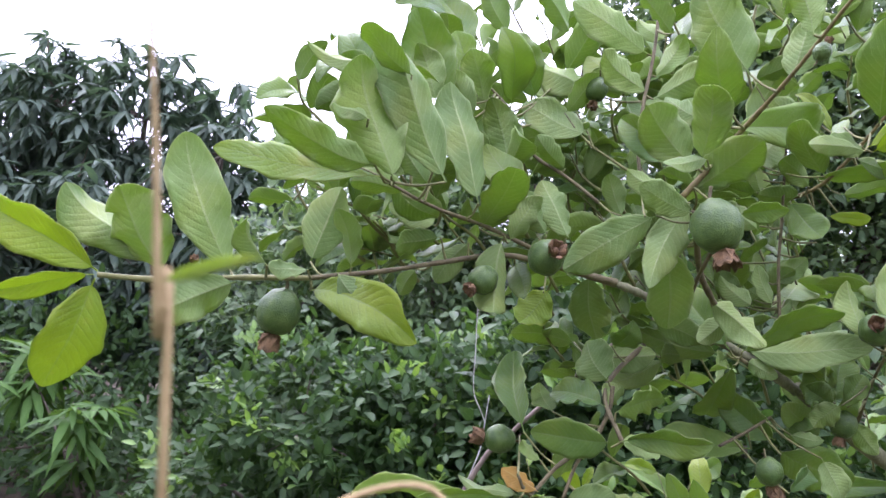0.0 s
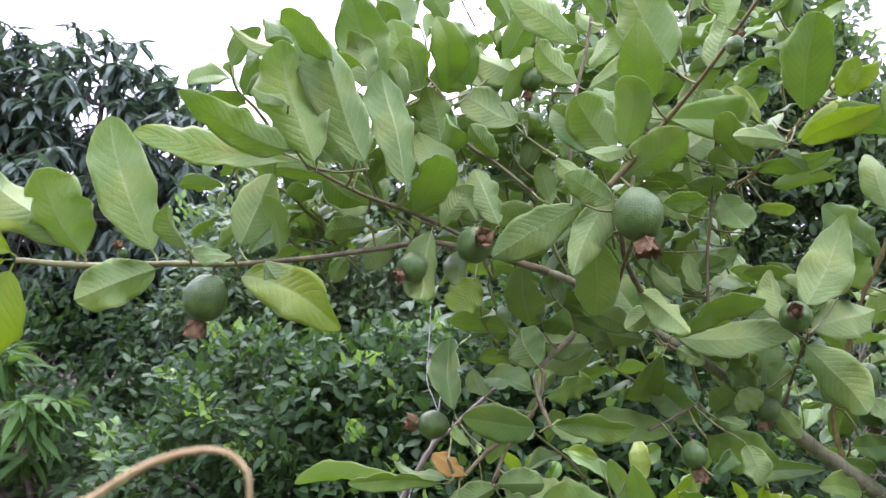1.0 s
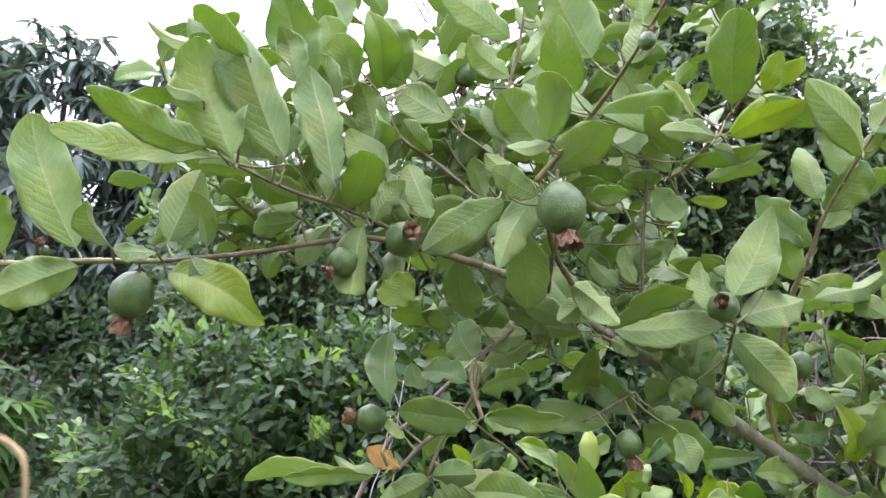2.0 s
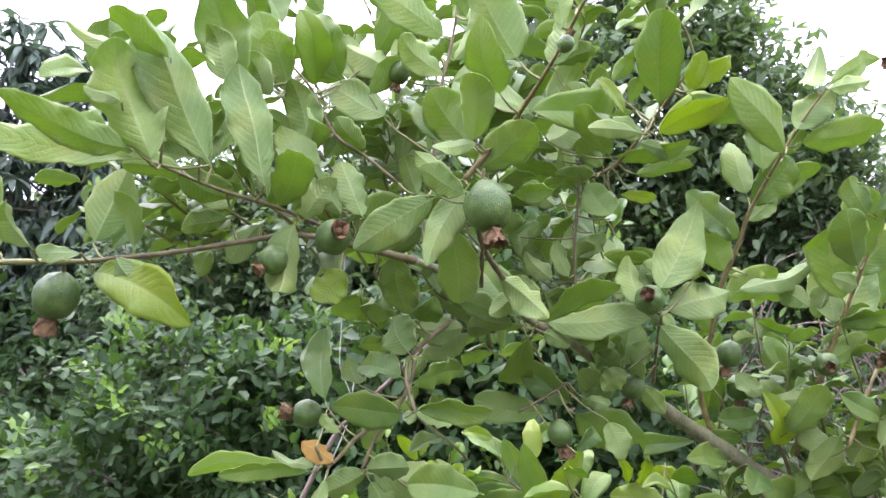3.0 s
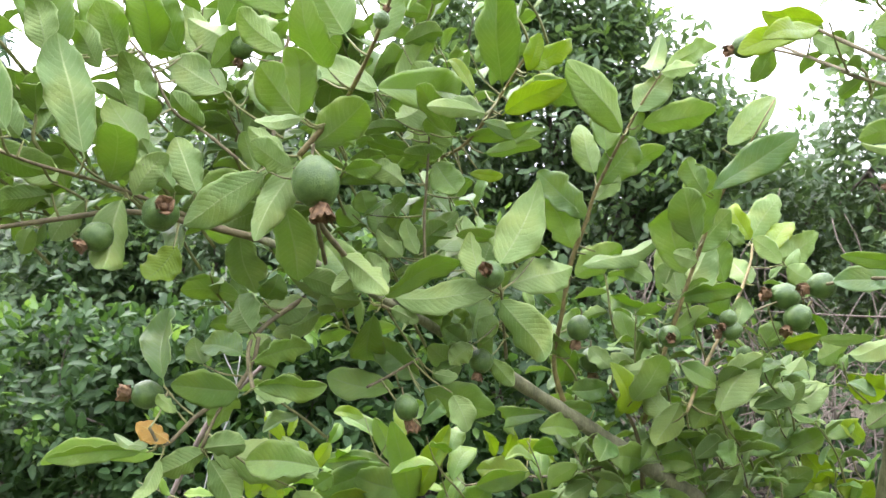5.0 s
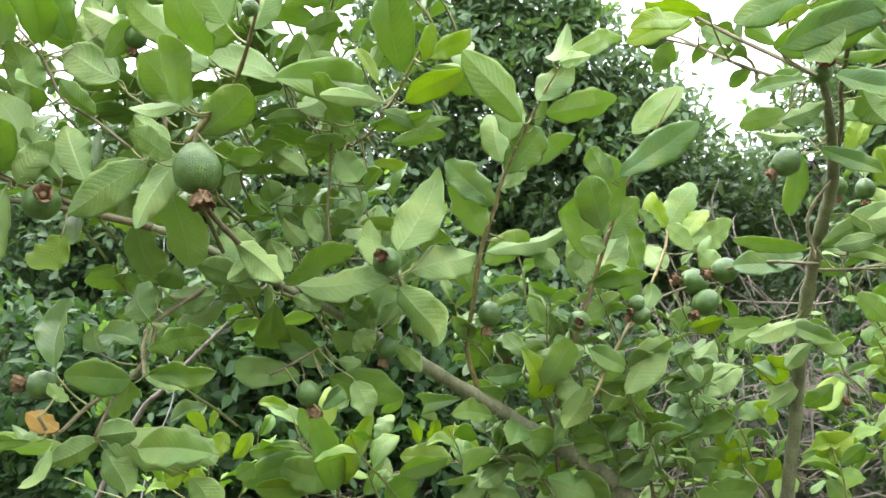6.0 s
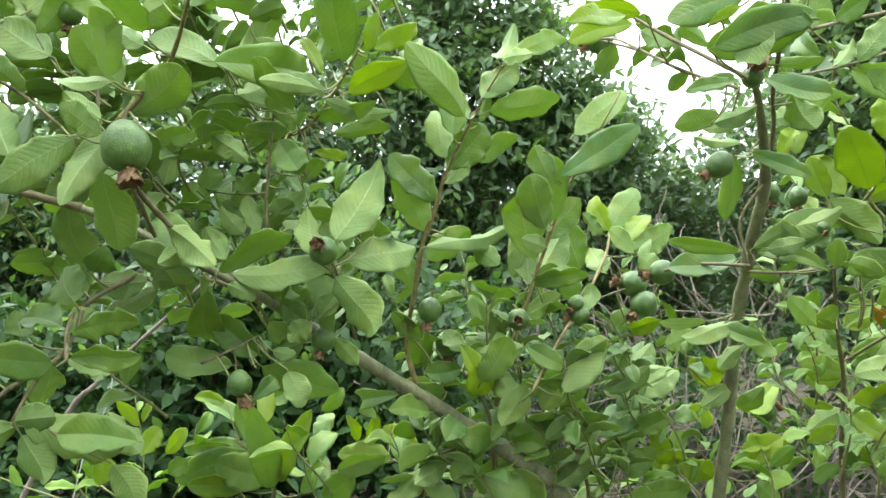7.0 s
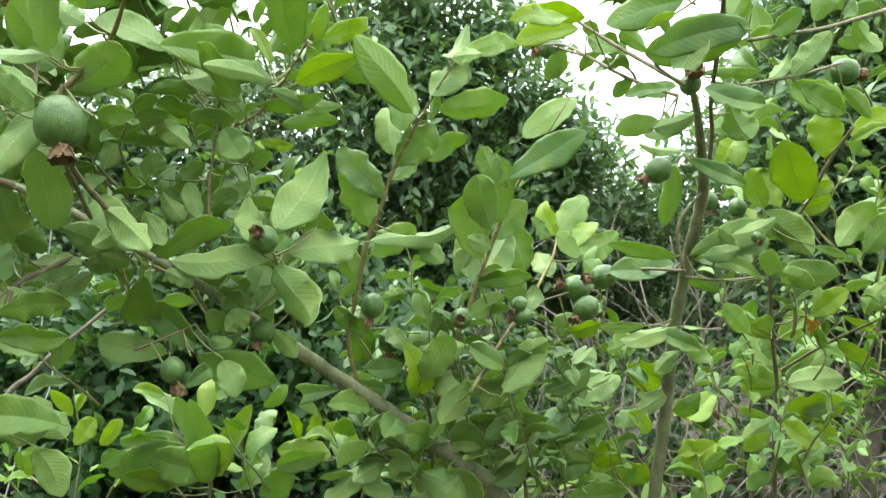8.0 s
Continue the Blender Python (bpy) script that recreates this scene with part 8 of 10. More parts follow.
shoot(guava_tree, (0.977, 1.569, 1.015), (0.977, 1.511, 1.178), 7, 0.090, "u")
shoot(guava_tree, (1.090, 1.427, 1.056), (1.056, 1.432, 1.173), 7, 0.090, "u")
shoot(guava_tree, (1.139, 1.403, 1.275), (1.098, 1.397, 1.439), 7, 0.090, "u")
shoot(guava_tree, (1.229, 1.374, 1.282), (1.178, 1.399, 1.396), 7, 0.090, "u")
shoot(guava_tree, (1.338, 1.449, 1.172), (1.263, 1.453, 1.269), 7, 0.090, "u")
shoot(guava_tree, (1.413, 1.421, 1.279), (1.353, 1.433, 1.401), 7, 0.080, "u")
shoot(guava_tree, (1.406, 1.431, 1.076), (1.354, 1.458, 1.195), 7, 0.090, "u")
shoot(guava_tree, (0.303, 1.338, 1.686), (0.269, 1.361, 1.823), 7, 0.100, "u")
shoot(guava_tree, (0.475, 1.440, 1.722), (0.400, 1.460, 1.868), 7, 0.100, "u")
shoot(guava_tree, (0.539, 1.469, 1.802), (0.497, 1.426, 1.941), 7, 0.100, "u")
shoot(guava_tree, (0.444, 1.391, 1.879), (0.425, 1.377, 2.008), 6, 0.100, "u")
shoot(guava_tree, (0.646, 1.440, 1.666), (0.594, 1.467, 1.787), 7, 0.085, "u")
shoot(guava_tree, (-0.015, 1.282, 1.626), (-0.061, 1.209, 1.639), 6, 0.080, "u")
shoot(guava_tree, (-0.144, 1.213, 1.766), (-0.185, 1.159, 1.773), 5, 0.080, "u")
shoot(guava_tree, (0.272, 1.293, 1.751), (0.270, 1.228, 1.845), 7, 0.100, "u")
shoot(guava_tree, (0.336, 1.434, 1.641), (0.280, 1.436, 1.739), 6, 0.090, "u")
shoot(guava_tree, (0.536, 1.363, 1.856), (0.458, 1.383, 1.953), 7, 0.100, "u")
shoot(guava_tree, (1.029, 1.497, 1.109), (0.966, 1.475, 1.210), 7, 0.090, "u")
shoot(guava_tree, (1.116, 1.466, 1.190), (1.062, 1.489, 1.307), 7, 0.090, "u")
shoot(guava_tree, (1.261, 1.477, 1.077), (1.192, 1.428, 1.199), 7, 0.100, "u")
shoot(guava_tree, (0.982, 1.559, 1.243), (0.925, 1.462, 1.377), 6, 0.080, "u")
shoot(guava_tree, (1.327, 1.458, 1.019), (1.366, 1.414, 1.130), 4, 0.100, "y")
shoot(guava_tree, (1.141, 1.504, 1.358), (1.075, 1.454, 1.482), 6, 0.080, "u")
shoot(guava_tree, (1.543, 1.568, 1.479), (1.426, 1.481, 1.593), 6, 0.080, "u")
shoot(guava_tree, (1.611, 1.560, 1.378), (1.495, 1.497, 1.434), 3, 0.080, "y")
shoot(guava_tree, (0.880, 1.464, 1.940), (0.845, 1.463, 2.014), 5, 0.087, "u")
shoot(guava_tree, (0.116, 1.420, 1.644), (0.033, 1.356, 1.755), 6, 0.075, "u")
shoot(guava_tree, (0.094, 1.365, 1.888), (0.019, 1.275, 1.967), 7, 0.086, "u")
shoot(guava_tree, (-0.003, 1.024, 1.849), (-0.038, 0.991, 1.909), 7, 0.078, "u")
shoot(guava_tree, (0.760, 1.568, 1.669), (0.665, 1.486, 1.737), 6, 0.080, "u")
shoot(guava_tree, (0.566, 1.279, 2.055), (0.571, 1.283, 2.122), 7, 0.086, "u")
shoot(guava_tree, (0.185, 1.310, 1.825), (0.170, 1.309, 1.890), 7, 0.087, "u")
shoot(guava_tree, (-0.218, 1.364, 1.751), (-0.253, 1.368, 1.851), 7, 0.077, "u")
shoot(guava_tree, (0.775, 1.537, 1.493), (0.753, 1.534, 1.618), 7, 0.078, "u")
shoot(guava_tree, (0.457, 1.313, 1.500), (0.435, 1.328, 1.626), 5, 0.092, "u")
shoot(guava_tree, (0.302, 1.458, 2.011), (0.299, 1.403, 2.076), 6, 0.099, "u")
shoot(guava_tree, (-0.007, 1.240, 1.631), (-0.080, 1.172, 1.709), 6, 0.097, "u")
shoot(guava_tree, (0.775, 1.262, 1.558), (0.723, 1.194, 1.624), 7, 0.089, "u")
shoot(guava_tree, (0.774, 1.299, 2.013), (0.719, 1.303, 2.085), 5, 0.086, "u")
shoot(guava_tree, (0.612, 1.401, 1.588), (0.556, 1.410, 1.691), 5, 0.101, "u")
shoot(guava_tree, (0.499, 1.469, 2.066), (0.438, 1.431, 2.184), 7, 0.101, "u")
shoot(guava_tree, (0.317, 1.347, 1.756), (0.296, 1.307, 1.855), 5, 0.075, "u")
shoot(guava_tree, (0.235, 1.182, 1.621), (0.211, 1.201, 1.683), 6, 0.075, "u")
shoot(guava_tree, (0.052, 1.340, 2.047), (0.035, 1.346, 2.108), 6, 0.090, "u")
shoot(guava_tree, (0.034, 1.054, 1.724), (0.015, 1.038, 1.794), 6, 0.098, "u")
shoot(guava_tree, (0.165, 2.015, 2.328), (0.103, 1.951, 2.403), 6, 0.098, "u")
shoot(guava_tree, (0.605, 1.563, 1.410), (0.540, 1.520, 1.511), 7, 0.080, "u")
shoot(guava_tree, (0.493, 1.370, 1.902), (0.443, 1.318, 1.978), 6, 0.085, "u")
shoot(guava_tree, (0.411, 1.258, 1.653), (0.356, 1.241, 1.697), 5, 0.089, "u")
shoot(guava_tree, (-0.104, 1.074, 1.813), (-0.129, 1.018, 1.862), 5, 0.092, "u")
shoot(guava_tree, (-0.029, 1.215, 1.594), (-0.080, 1.231, 1.681), 6, 0.090, "u")
shoot(guava_tree, (0.178, 1.072, 1.703), (0.137, 1.093, 1.795), 5, 0.103, "u")
shoot(guava_tree, (0.823, 1.530, 1.908), (0.727, 1.551, 2.027), 7, 0.088, "u")
shoot(guava_tree, (0.342, 1.128, 1.636), (0.305, 1.133, 1.701), 6, 0.093, "u")
shoot(guava_tree, (0.646, 1.332, 1.724), (0.591, 1.289, 1.775), 7, 0.078, "u")
shoot(guava_tree, (0.014, 1.133, 1.740), (-0.030, 1.107, 1.810), 5, 0.077, "u")
shoot(guava_tree, (0.205, 1.347, 1.885), (0.216, 1.274, 1.993), 5, 0.090, "u")
shoot(guava_tree, (0.195, 1.313, 1.585), (0.184, 1.231, 1.660), 6, 0.102, "u")
shoot(guava_tree, (0.093, 1.188, 1.914), (0.021, 1.207, 1.987), 5, 0.083, "u")
shoot(guava_tree, (0.026, 0.899, 1.792), (0.020, 0.846, 1.826), 6, 0.085, "u")
shoot(guava_tree, (0.593, 1.235, 1.976), (0.557, 1.182, 2.038), 7, 0.103, "u")
shoot(guava_tree, (0.362, 1.524, 2.042), (0.319, 1.551, 2.128), 5, 0.089, "u")
shoot(guava_tree, (0.813, 1.332, 2.044), (0.735, 1.294, 2.131), 7, 0.100, "u")
shoot(guava_tree, (0.793, 1.534, 1.450), (0.682, 1.475, 1.532), 6, 0.087, "u")
shoot(guava_tree, (0.993, 1.632, 1.360), (0.862, 1.533, 1.477), 5, 0.075, "u")
shoot(guava_tree, (0.586, 1.251, 1.466), (0.537, 1.199, 1.568), 7, 0.076, "u")
shoot(guava_tree, (0.454, 1.297, 1.534), (0.390, 1.297, 1.621), 5, 0.083, "u")
shoot(guava_tree, (0.255, 1.496, 1.578), (0.244, 1.439, 1.646), 5, 0.074, "u")
shoot(guava_tree, (0.447, 1.250, 1.692), (0.439, 1.164, 1.773), 7, 0.070, "u")
shoot(guava_tree, (0.339, 1.187, 1.729), (0.266, 1.221, 1.811), 6, 0.097, "u")
shoot(guava_tree, (0.519, 1.492, 1.916), (0.448, 1.428, 1.998), 6, 0.081, "u")
shoot(guava_tree, (0.305, 1.342, 1.429), (0.316, 1.295, 1.483), 7, 0.071, "u")
shoot(guava_tree, (0.614, 1.371, 1.523), (0.539, 1.316, 1.589), 6, 0.084, "u")
shoot(guava_tree, (0.332, 1.227, 1.872), (0.329, 1.139, 1.906), 6, 0.081, "u")
shoot(guava_tree, (0.677, 1.482, 1.938), (0.644, 1.449, 2.002), 7, 0.073, "u")
shoot(guava_tree, (1.677, 1.723, 1.272), (1.570, 1.683, 1.454), 6, 0.074, "u")
shoot(guava_tree, (1.445, 1.751, 1.067), (1.368, 1.766, 1.176), 5, 0.078, "u")
shoot(guava_tree, (1.158, 1.738, 1.066), (1.129, 1.736, 1.190), 5, 0.074, "u")
shoot(guava_tree, (1.664, 1.760, 1.079), (1.612, 1.802, 1.236), 7, 0.071, "u")
shoot(guava_tree, (1.033, 1.577, 1.144), (0.961, 1.471, 1.293), 6, 0.075, "u")
shoot(guava_tree, (1.797, 1.747, 0.941), (1.706, 1.789, 1.078), 5, 0.071, "u")
shoot(guava_tree, (1.391, 1.576, 1.309), (1.382, 1.528, 1.396), 7, 0.077, "u")
shoot(guava_tree, (1.287, 1.798, 0.923), (1.196, 1.672, 1.132), 5, 0.096, "u")
shoot(guava_tree, (1.233, 1.520, 1.233), (1.189, 1.539, 1.384), 6, 0.084, "u")
shoot(guava_tree, (1.596, 1.857, 0.945), (1.477, 1.935, 1.059), 5, 0.081, "u")
shoot(guava_tree, (1.099, 1.672, 0.998), (1.049, 1.663, 1.094), 5, 0.073, "u")
shoot(guava_tree, (1.076, 1.442, 1.330), (1.038, 1.363, 1.475), 7, 0.096, "u")
shoot(guava_tree, (1.030, 1.842, 1.262), (0.977, 1.784, 1.395), 5, 0.095, "u")

# the upright young guava tree
twig(young_tree, [(1.755, 1.559, 0.280, 0.0177), (1.711, 1.521, 0.649, 0.0164), (1.657, 1.459, 0.933, 0.0150), (1.628, 1.413, 1.079, 0.0146), (1.597, 1.350, 1.234, 0.0132), (1.536, 1.253, 1.428, 0.0124), (1.497, 1.176, 1.546, 0.0118), (1.463, 1.107, 1.631, 0.0112), (1.419, 1.025, 1.715, 0.0099), (1.314, 0.909, 1.809, 0.0062), (1.277, 0.879, 1.840, 0.0045)])
twig(young_tree, [(1.126, 0.998, 1.956, 0.0024), (1.162, 0.927, 1.901, 0.0029), (1.192, 0.860, 1.854, 0.0033), (1.213, 0.803, 1.816, 0.0037)])
twig(young_tree, [(1.201, 1.230, 1.983, 0.0022), (1.228, 1.127, 1.939, 0.0027), (1.246, 1.013, 1.878, 0.0031), (1.255, 0.877, 1.821, 0.0028)])
twig(young_tree, [(1.399, 1.032, 1.553, 0.0026), (1.535, 1.103, 1.555, 0.0028), (1.684, 1.173, 1.571, 0.0031)])
twig(young_tree, [(1.396, 1.029, 1.563, 0.0033), (1.389, 1.165, 1.564, 0.0029), (1.373, 1.288, 1.545, 0.0031)])
twig(young_tree, [(1.456, 1.067, 1.722, 0.0041), (1.389, 0.970, 1.793, 0.0038), (1.338, 0.909, 1.831, 0.0036), (1.251, 0.780, 1.888, 0.0036), (1.175, 0.674, 1.916, 0.0032)])
twig(young_tree, [(1.295, 0.775, 1.885, 0.0026), (1.378, 0.799, 1.916, 0.0027), (1.472, 0.823, 1.948, 0.0029), (1.628, 0.859, 2.016, 0.0031)])
twig(young_tree, [(1.326, 0.839, 1.839, 0.0022), (1.456, 0.870, 1.880, 0.0024), (1.581, 0.896, 1.929, 0.0025)])
twig(young_tree, [(1.700, 1.151, 1.676, 0.0038), (1.717, 1.112, 1.708, 0.0037), (1.710, 1.047, 1.792, 0.0036), (1.710, 0.992, 1.854, 0.0027)])
twig(young_tree, [(1.475, 1.058, 1.579, 0.0027), (1.532, 1.092, 1.637, 0.0035), (1.681, 1.130, 1.674, 0.0037)])
twig(young_tree, [(1.745, 1.225, 1.599, 0.0032), (1.849, 1.323, 1.437, 0.0043), (1.932, 1.389, 1.312, 0.0054), (2.012, 1.476, 1.143, 0.0066), (2.112, 1.568, 0.941, 0.0070)])
twig(young_tree, [(2.002, 1.470, 1.344, 0.0038), (1.999, 1.321, 1.431, 0.0035), (1.982, 1.144, 1.510, 0.0032)])
twig(young_tree, [(1.968, 1.258, 1.450, 0.0025), (2.066, 1.285, 1.399, 0.0035), (2.225, 1.316, 1.347, 0.0036)])
twig(young_tree, [(1.425, 1.025, 1.715, 0.0026), (1.383, 1.039, 1.642, 0.0026), (1.398, 1.035, 1.563, 0.0026)])
guava(young_tree, (1.284, 0.960, 1.720), (-0.72, 0.25, -0.64), 0.0221)
guava(young_tree, (1.659, 1.233, 1.714), (0.09, 0.01, -1.00), 0.0200)
guava(young_tree, (1.615, 0.924, 1.927), (0.95, -0.30, -0.12), 0.0234)
guava(young_tree, (1.251, 0.842, 1.830), (-0.35, -0.80, 0.48), 0.0165, 1.7)
guava(young_tree, (1.498, 1.111, 1.703), (0.09, 0.01, -1.00), 0.0169)
guava(young_tree, (1.938, 1.663, 1.184), (0.69, -0.53, 0.50), 0.0287)
guava(young_tree, (1.554, 1.038, 1.637), (-0.39, -0.70, -0.59), 0.0125)
twig(young_tree, [(1.582, 1.507, 1.090, 0.0012), (1.603, 1.456, 1.088, 0.0015), (1.624, 1.405, 1.098, 0.0019)])
twig(young_tree, [(1.703, 1.415, 1.101, 0.0012), (1.662, 1.406, 1.104, 0.0015), (1.620, 1.397, 1.118, 0.0019)])
twig(young_tree, [(1.988, 1.437, 1.373, 0.0012), (1.995, 1.435, 1.368, 0.0015), (2.001, 1.433, 1.366, 0.0019)])
twig(young_tree, [(1.937, 1.376, 1.325, 0.0012), (1.929, 1.378, 1.326, 0.0015), (1.922, 1.381, 1.328, 0.0019)])
twig(young_tree, [(1.937, 1.376, 1.325, 0.0012), (1.929, 1.378, 1.326, 0.0015), (1.922, 1.381, 1.328, 0.0019)])
twig(young_tree, [(1.951, 1.333, 1.462, 0.0012), (1.975, 1.336, 1.437, 0.0015), (2.000, 1.339, 1.420, 0.0019)])
twig(young_tree, [(1.143, 0.703, 1.891, 0.0012), (1.148, 0.702, 1.888, 0.0015), (1.153, 0.700, 1.886, 0.0019)])
twig(young_tree, [(1.269, 0.914, 1.789, 0.0012), (1.262, 0.895, 1.802, 0.0015), (1.255, 0.877, 1.821, 0.0019)])
twig(young_tree, [(1.443, 1.096, 1.787, 0.0012), (1.405, 1.032, 1.765, 0.0015), (1.366, 0.967, 1.762, 0.0019)])
twig(young_tree, [(1.389, 1.068, 1.756, 0.0012), (1.384, 1.025, 1.748, 0.0015), (1.380, 0.982, 1.750, 0.0019)])
twig(young_tree, [(1.695, 1.139, 1.703, 0.0012), (1.701, 1.138, 1.694, 0.0015), (1.706, 1.136, 1.688, 0.0019)])
twig(young_tree, [(1.718, 1.010, 1.821, 0.0012), (1.714, 1.011, 1.825, 0.0015), (1.710, 1.012, 1.831, 0.0019)])
twig(young_tree, [(1.447, 0.864, 1.865, 0.0012), (1.443, 0.865, 1.869, 0.0015), (1.439, 0.866, 1.875, 0.0019)])
twig(young_tree, [(1.699, 0.994, 1.879, 0.0012), (1.704, 0.993, 1.865, 0.0015), (1.710, 0.992, 1.854, 0.0019)])
twig(young_tree, [(1.578, 0.892, 1.900, 0.0012), (1.572, 0.892, 1.910, 0.0015), (1.565, 0.893, 1.923, 0.0019)])
twig(young_tree, [(1.744, 1.061, 1.620, 0.0012), (1.729, 1.089, 1.656, 0.0015), (1.715, 1.117, 1.704, 0.0019)])
twig(young_tree, [(1.639, 1.132, 1.703, 0.0012), (1.641, 1.126, 1.681, 0.0015), (1.644, 1.120, 1.664, 0.0019)])
twig(young_tree, [(1.478, 1.103, 1.632, 0.0012), (1.471, 1.105, 1.630, 0.0015), (1.463, 1.107, 1.631, 0.0019)])
twig(young_tree, [(1.202, 0.743, 1.870, 0.0012), (1.203, 0.754, 1.869, 0.0015), (1.204, 0.765, 1.871, 0.0019)])
twig(young_tree, [(1.242, 0.750, 1.894, 0.0012), (1.237, 0.752, 1.894, 0.0015), (1.232, 0.753, 1.895, 0.0019)])
twig(young_tree, [(1.445, 0.818, 1.950, 0.0012), (1.447, 0.818, 1.944, 0.0015), (1.449, 0.817, 1.940, 0.0019)])
twig(young_tree, [(1.374, 0.965, 1.799, 0.0012), (1.378, 0.964, 1.798, 0.0015), (1.383, 0.963, 1.797, 0.0019)])
twig(young_tree, [(1.483, 1.079, 1.653, 0.0012), (1.468, 1.083, 1.650, 0.0015), (1.452, 1.087, 1.652, 0.0019)])
twig(young_tree, [(1.381, 1.039, 1.662, 0.0012), (1.387, 1.037, 1.660, 0.0015), (1.393, 1.035, 1.660, 0.0019)])
twig(young_tree, [(1.975, 1.191, 1.506, 0.0012), (1.980, 1.189, 1.497, 0.0015), (1.986, 1.188, 1.490, 0.0019)])
twig(young_tree, [(1.738, 1.438, 1.071, 0.0012), (1.681, 1.421, 1.077, 0.0015), (1.624, 1.405, 1.098, 0.0019)])
twig(young_tree, [(1.558, 1.246, 1.430, 0.0012), (1.547, 1.250, 1.428, 0.0015), (1.536, 1.253, 1.428, 0.0019)])
twig(young_tree, [(1.640, 1.125, 1.698, 0.0012), (1.642, 1.123, 1.679, 0.0015), (1.644, 1.120, 1.664, 0.0019)])
twig(young_tree, [(1.704, 1.099, 1.730, 0.0012), (1.709, 1.097, 1.729, 0.0015), (1.715, 1.096, 1.729, 0.0019)])
twig(young_tree, [(1.700, 1.050, 1.797, 0.0012), (1.705, 1.049, 1.794, 0.0015), (1.710, 1.047, 1.792, 0.0019)])
twig(young_tree, [(1.447, 1.026, 1.748, 0.0012), (1.439, 1.028, 1.747, 0.0015), (1.431, 1.031, 1.749, 0.0019)])
twig(young_tree, [(1.755, 1.073, 1.640, 0.0012), (1.736, 1.092, 1.669, 0.0015), (1.717, 1.112, 1.708, 0.0019)])
twig(young_tree, [(1.528, 1.068, 1.599, 0.0012), (1.516, 1.071, 1.602, 0.0015), (1.504, 1.075, 1.608, 0.0019)])
twig(young_tree, [(1.454, 1.065, 1.582, 0.0012), (1.465, 1.062, 1.579, 0.0015), (1.475, 1.058, 1.579, 0.0019)])
twig(young_tree, [(1.382, 1.040, 1.587, 0.0012), (1.387, 1.038, 1.589, 0.0015), (1.392, 1.037, 1.593, 0.0019)])
twig(young_tree, [(1.589, 0.902, 1.895, 0.0012), (1.577, 0.897, 1.906, 0.0015), (1.565, 0.893, 1.923, 0.0019)])
twig(young_tree, [(1.380, 0.917, 1.820, 0.0012), (1.368, 0.925, 1.817, 0.0015), (1.357, 0.932, 1.816, 0.0019)])
twig(young_tree, [(1.242, 0.985, 1.841, 0.0012), (1.245, 0.982, 1.851, 0.0015), (1.248, 0.979, 1.864, 0.0019)])
twig(young_tree, [(1.917, 1.241, 1.486, 0.0012), (1.942, 1.249, 1.464, 0.0015), (1.968, 1.258, 1.450, 0.0019)])
twig(young_tree, [(1.997, 1.411, 1.255, 0.0012), (1.980, 1.416, 1.250, 0.0015), (1.962, 1.422, 1.249, 0.0019)])
twig(young_tree, [(2.115, 1.384, 1.180, 0.0012), (2.059, 1.425, 1.164, 0.0015), (2.002, 1.465, 1.164, 0.0019)])
twig(young_tree, [(2.108, 1.460, 1.090, 0.0012), (2.079, 1.485, 1.074, 0.0015), (2.050, 1.511, 1.067, 0.0019)])
twig(young_tree, [(1.655, 1.374, 1.166, 0.0012), (1.632, 1.374, 1.168, 0.0015), (1.609, 1.374, 1.176, 0.0019)])
twig(young_tree, [(1.753, 1.441, 1.110, 0.0012), (1.685, 1.415, 1.115, 0.0015), (1.616, 1.389, 1.137, 0.0019)])
twig(young_tree, [(1.509, 1.377, 1.364, 0.0012), (1.530, 1.327, 1.366, 0.0015), (1.551, 1.278, 1.380, 0.0019)])
leaf(young_tree, (1.431, 1.097, 1.579), (1.347, 1.203, 1.556), 0.060, 30, -0.03, 9, "t")
leaf(young_tree, (1.483, 1.137, 1.590), (1.558, 1.024, 1.560), 0.035, -28, 0.05, 26, "t")
leaf(young_tree, (1.454, 1.222, 1.454), (1.381, 1.285, 1.443), 0.026, -28, -0.09, 10, "u")
leaf(young_tree, (1.526, 1.211, 1.460), (1.377, 1.194, 1.424), 0.051, 35, -0.00, 24, "u")
leaf(young_tree, (1.476, 1.222, 1.444), (1.544, 1.168, 1.415), 0.045, -15, -0.03, 28, "t")
leaf(young_tree, (1.558, 1.137, 1.513), (1.651, 1.159, 1.455), 0.046, -15, -0.07, 17, "u")
leaf(young_tree, (1.616, 1.360, 1.330), (1.487, 1.288, 1.377), 0.038, -20, -0.06, 14, "y")
leaf(young_tree, (1.486, 1.288, 1.270), (1.570, 1.310, 1.310), 0.046, 20, -0.01, 12, "u")
leaf(young_tree, (1.740, 1.500, 1.227), (1.998, 1.705, 1.256), 0.074, -20, -0.08, 24, "y")
leaf(young_tree, (1.738, 1.607, 1.164), (1.643, 1.573, 1.215), 0.062, 20, 0.04, 25, "y")
leaf(young_tree, (1.582, 1.507, 1.090), (1.502, 1.507, 1.173), 0.066, -20, -0.08, 19, "y")
leaf(young_tree, (1.703, 1.415, 1.101), (1.739, 1.352, 1.192), 0.066, -20, 0.05, 22, "y")
leaf(young_tree, (1.615, 1.417, 1.078), (1.514, 1.402, 1.134), 0.066, -20, -0.02, 17, "y")
leaf(young_tree, (1.988, 1.437, 1.373), (1.856, 1.442, 1.425), 0.075, 25, -0.03, 9, "u")
leaf(young_tree, (1.937, 1.376, 1.325), (1.832, 1.427, 1.360), 0.069, 20, -0.05, 9, "y")
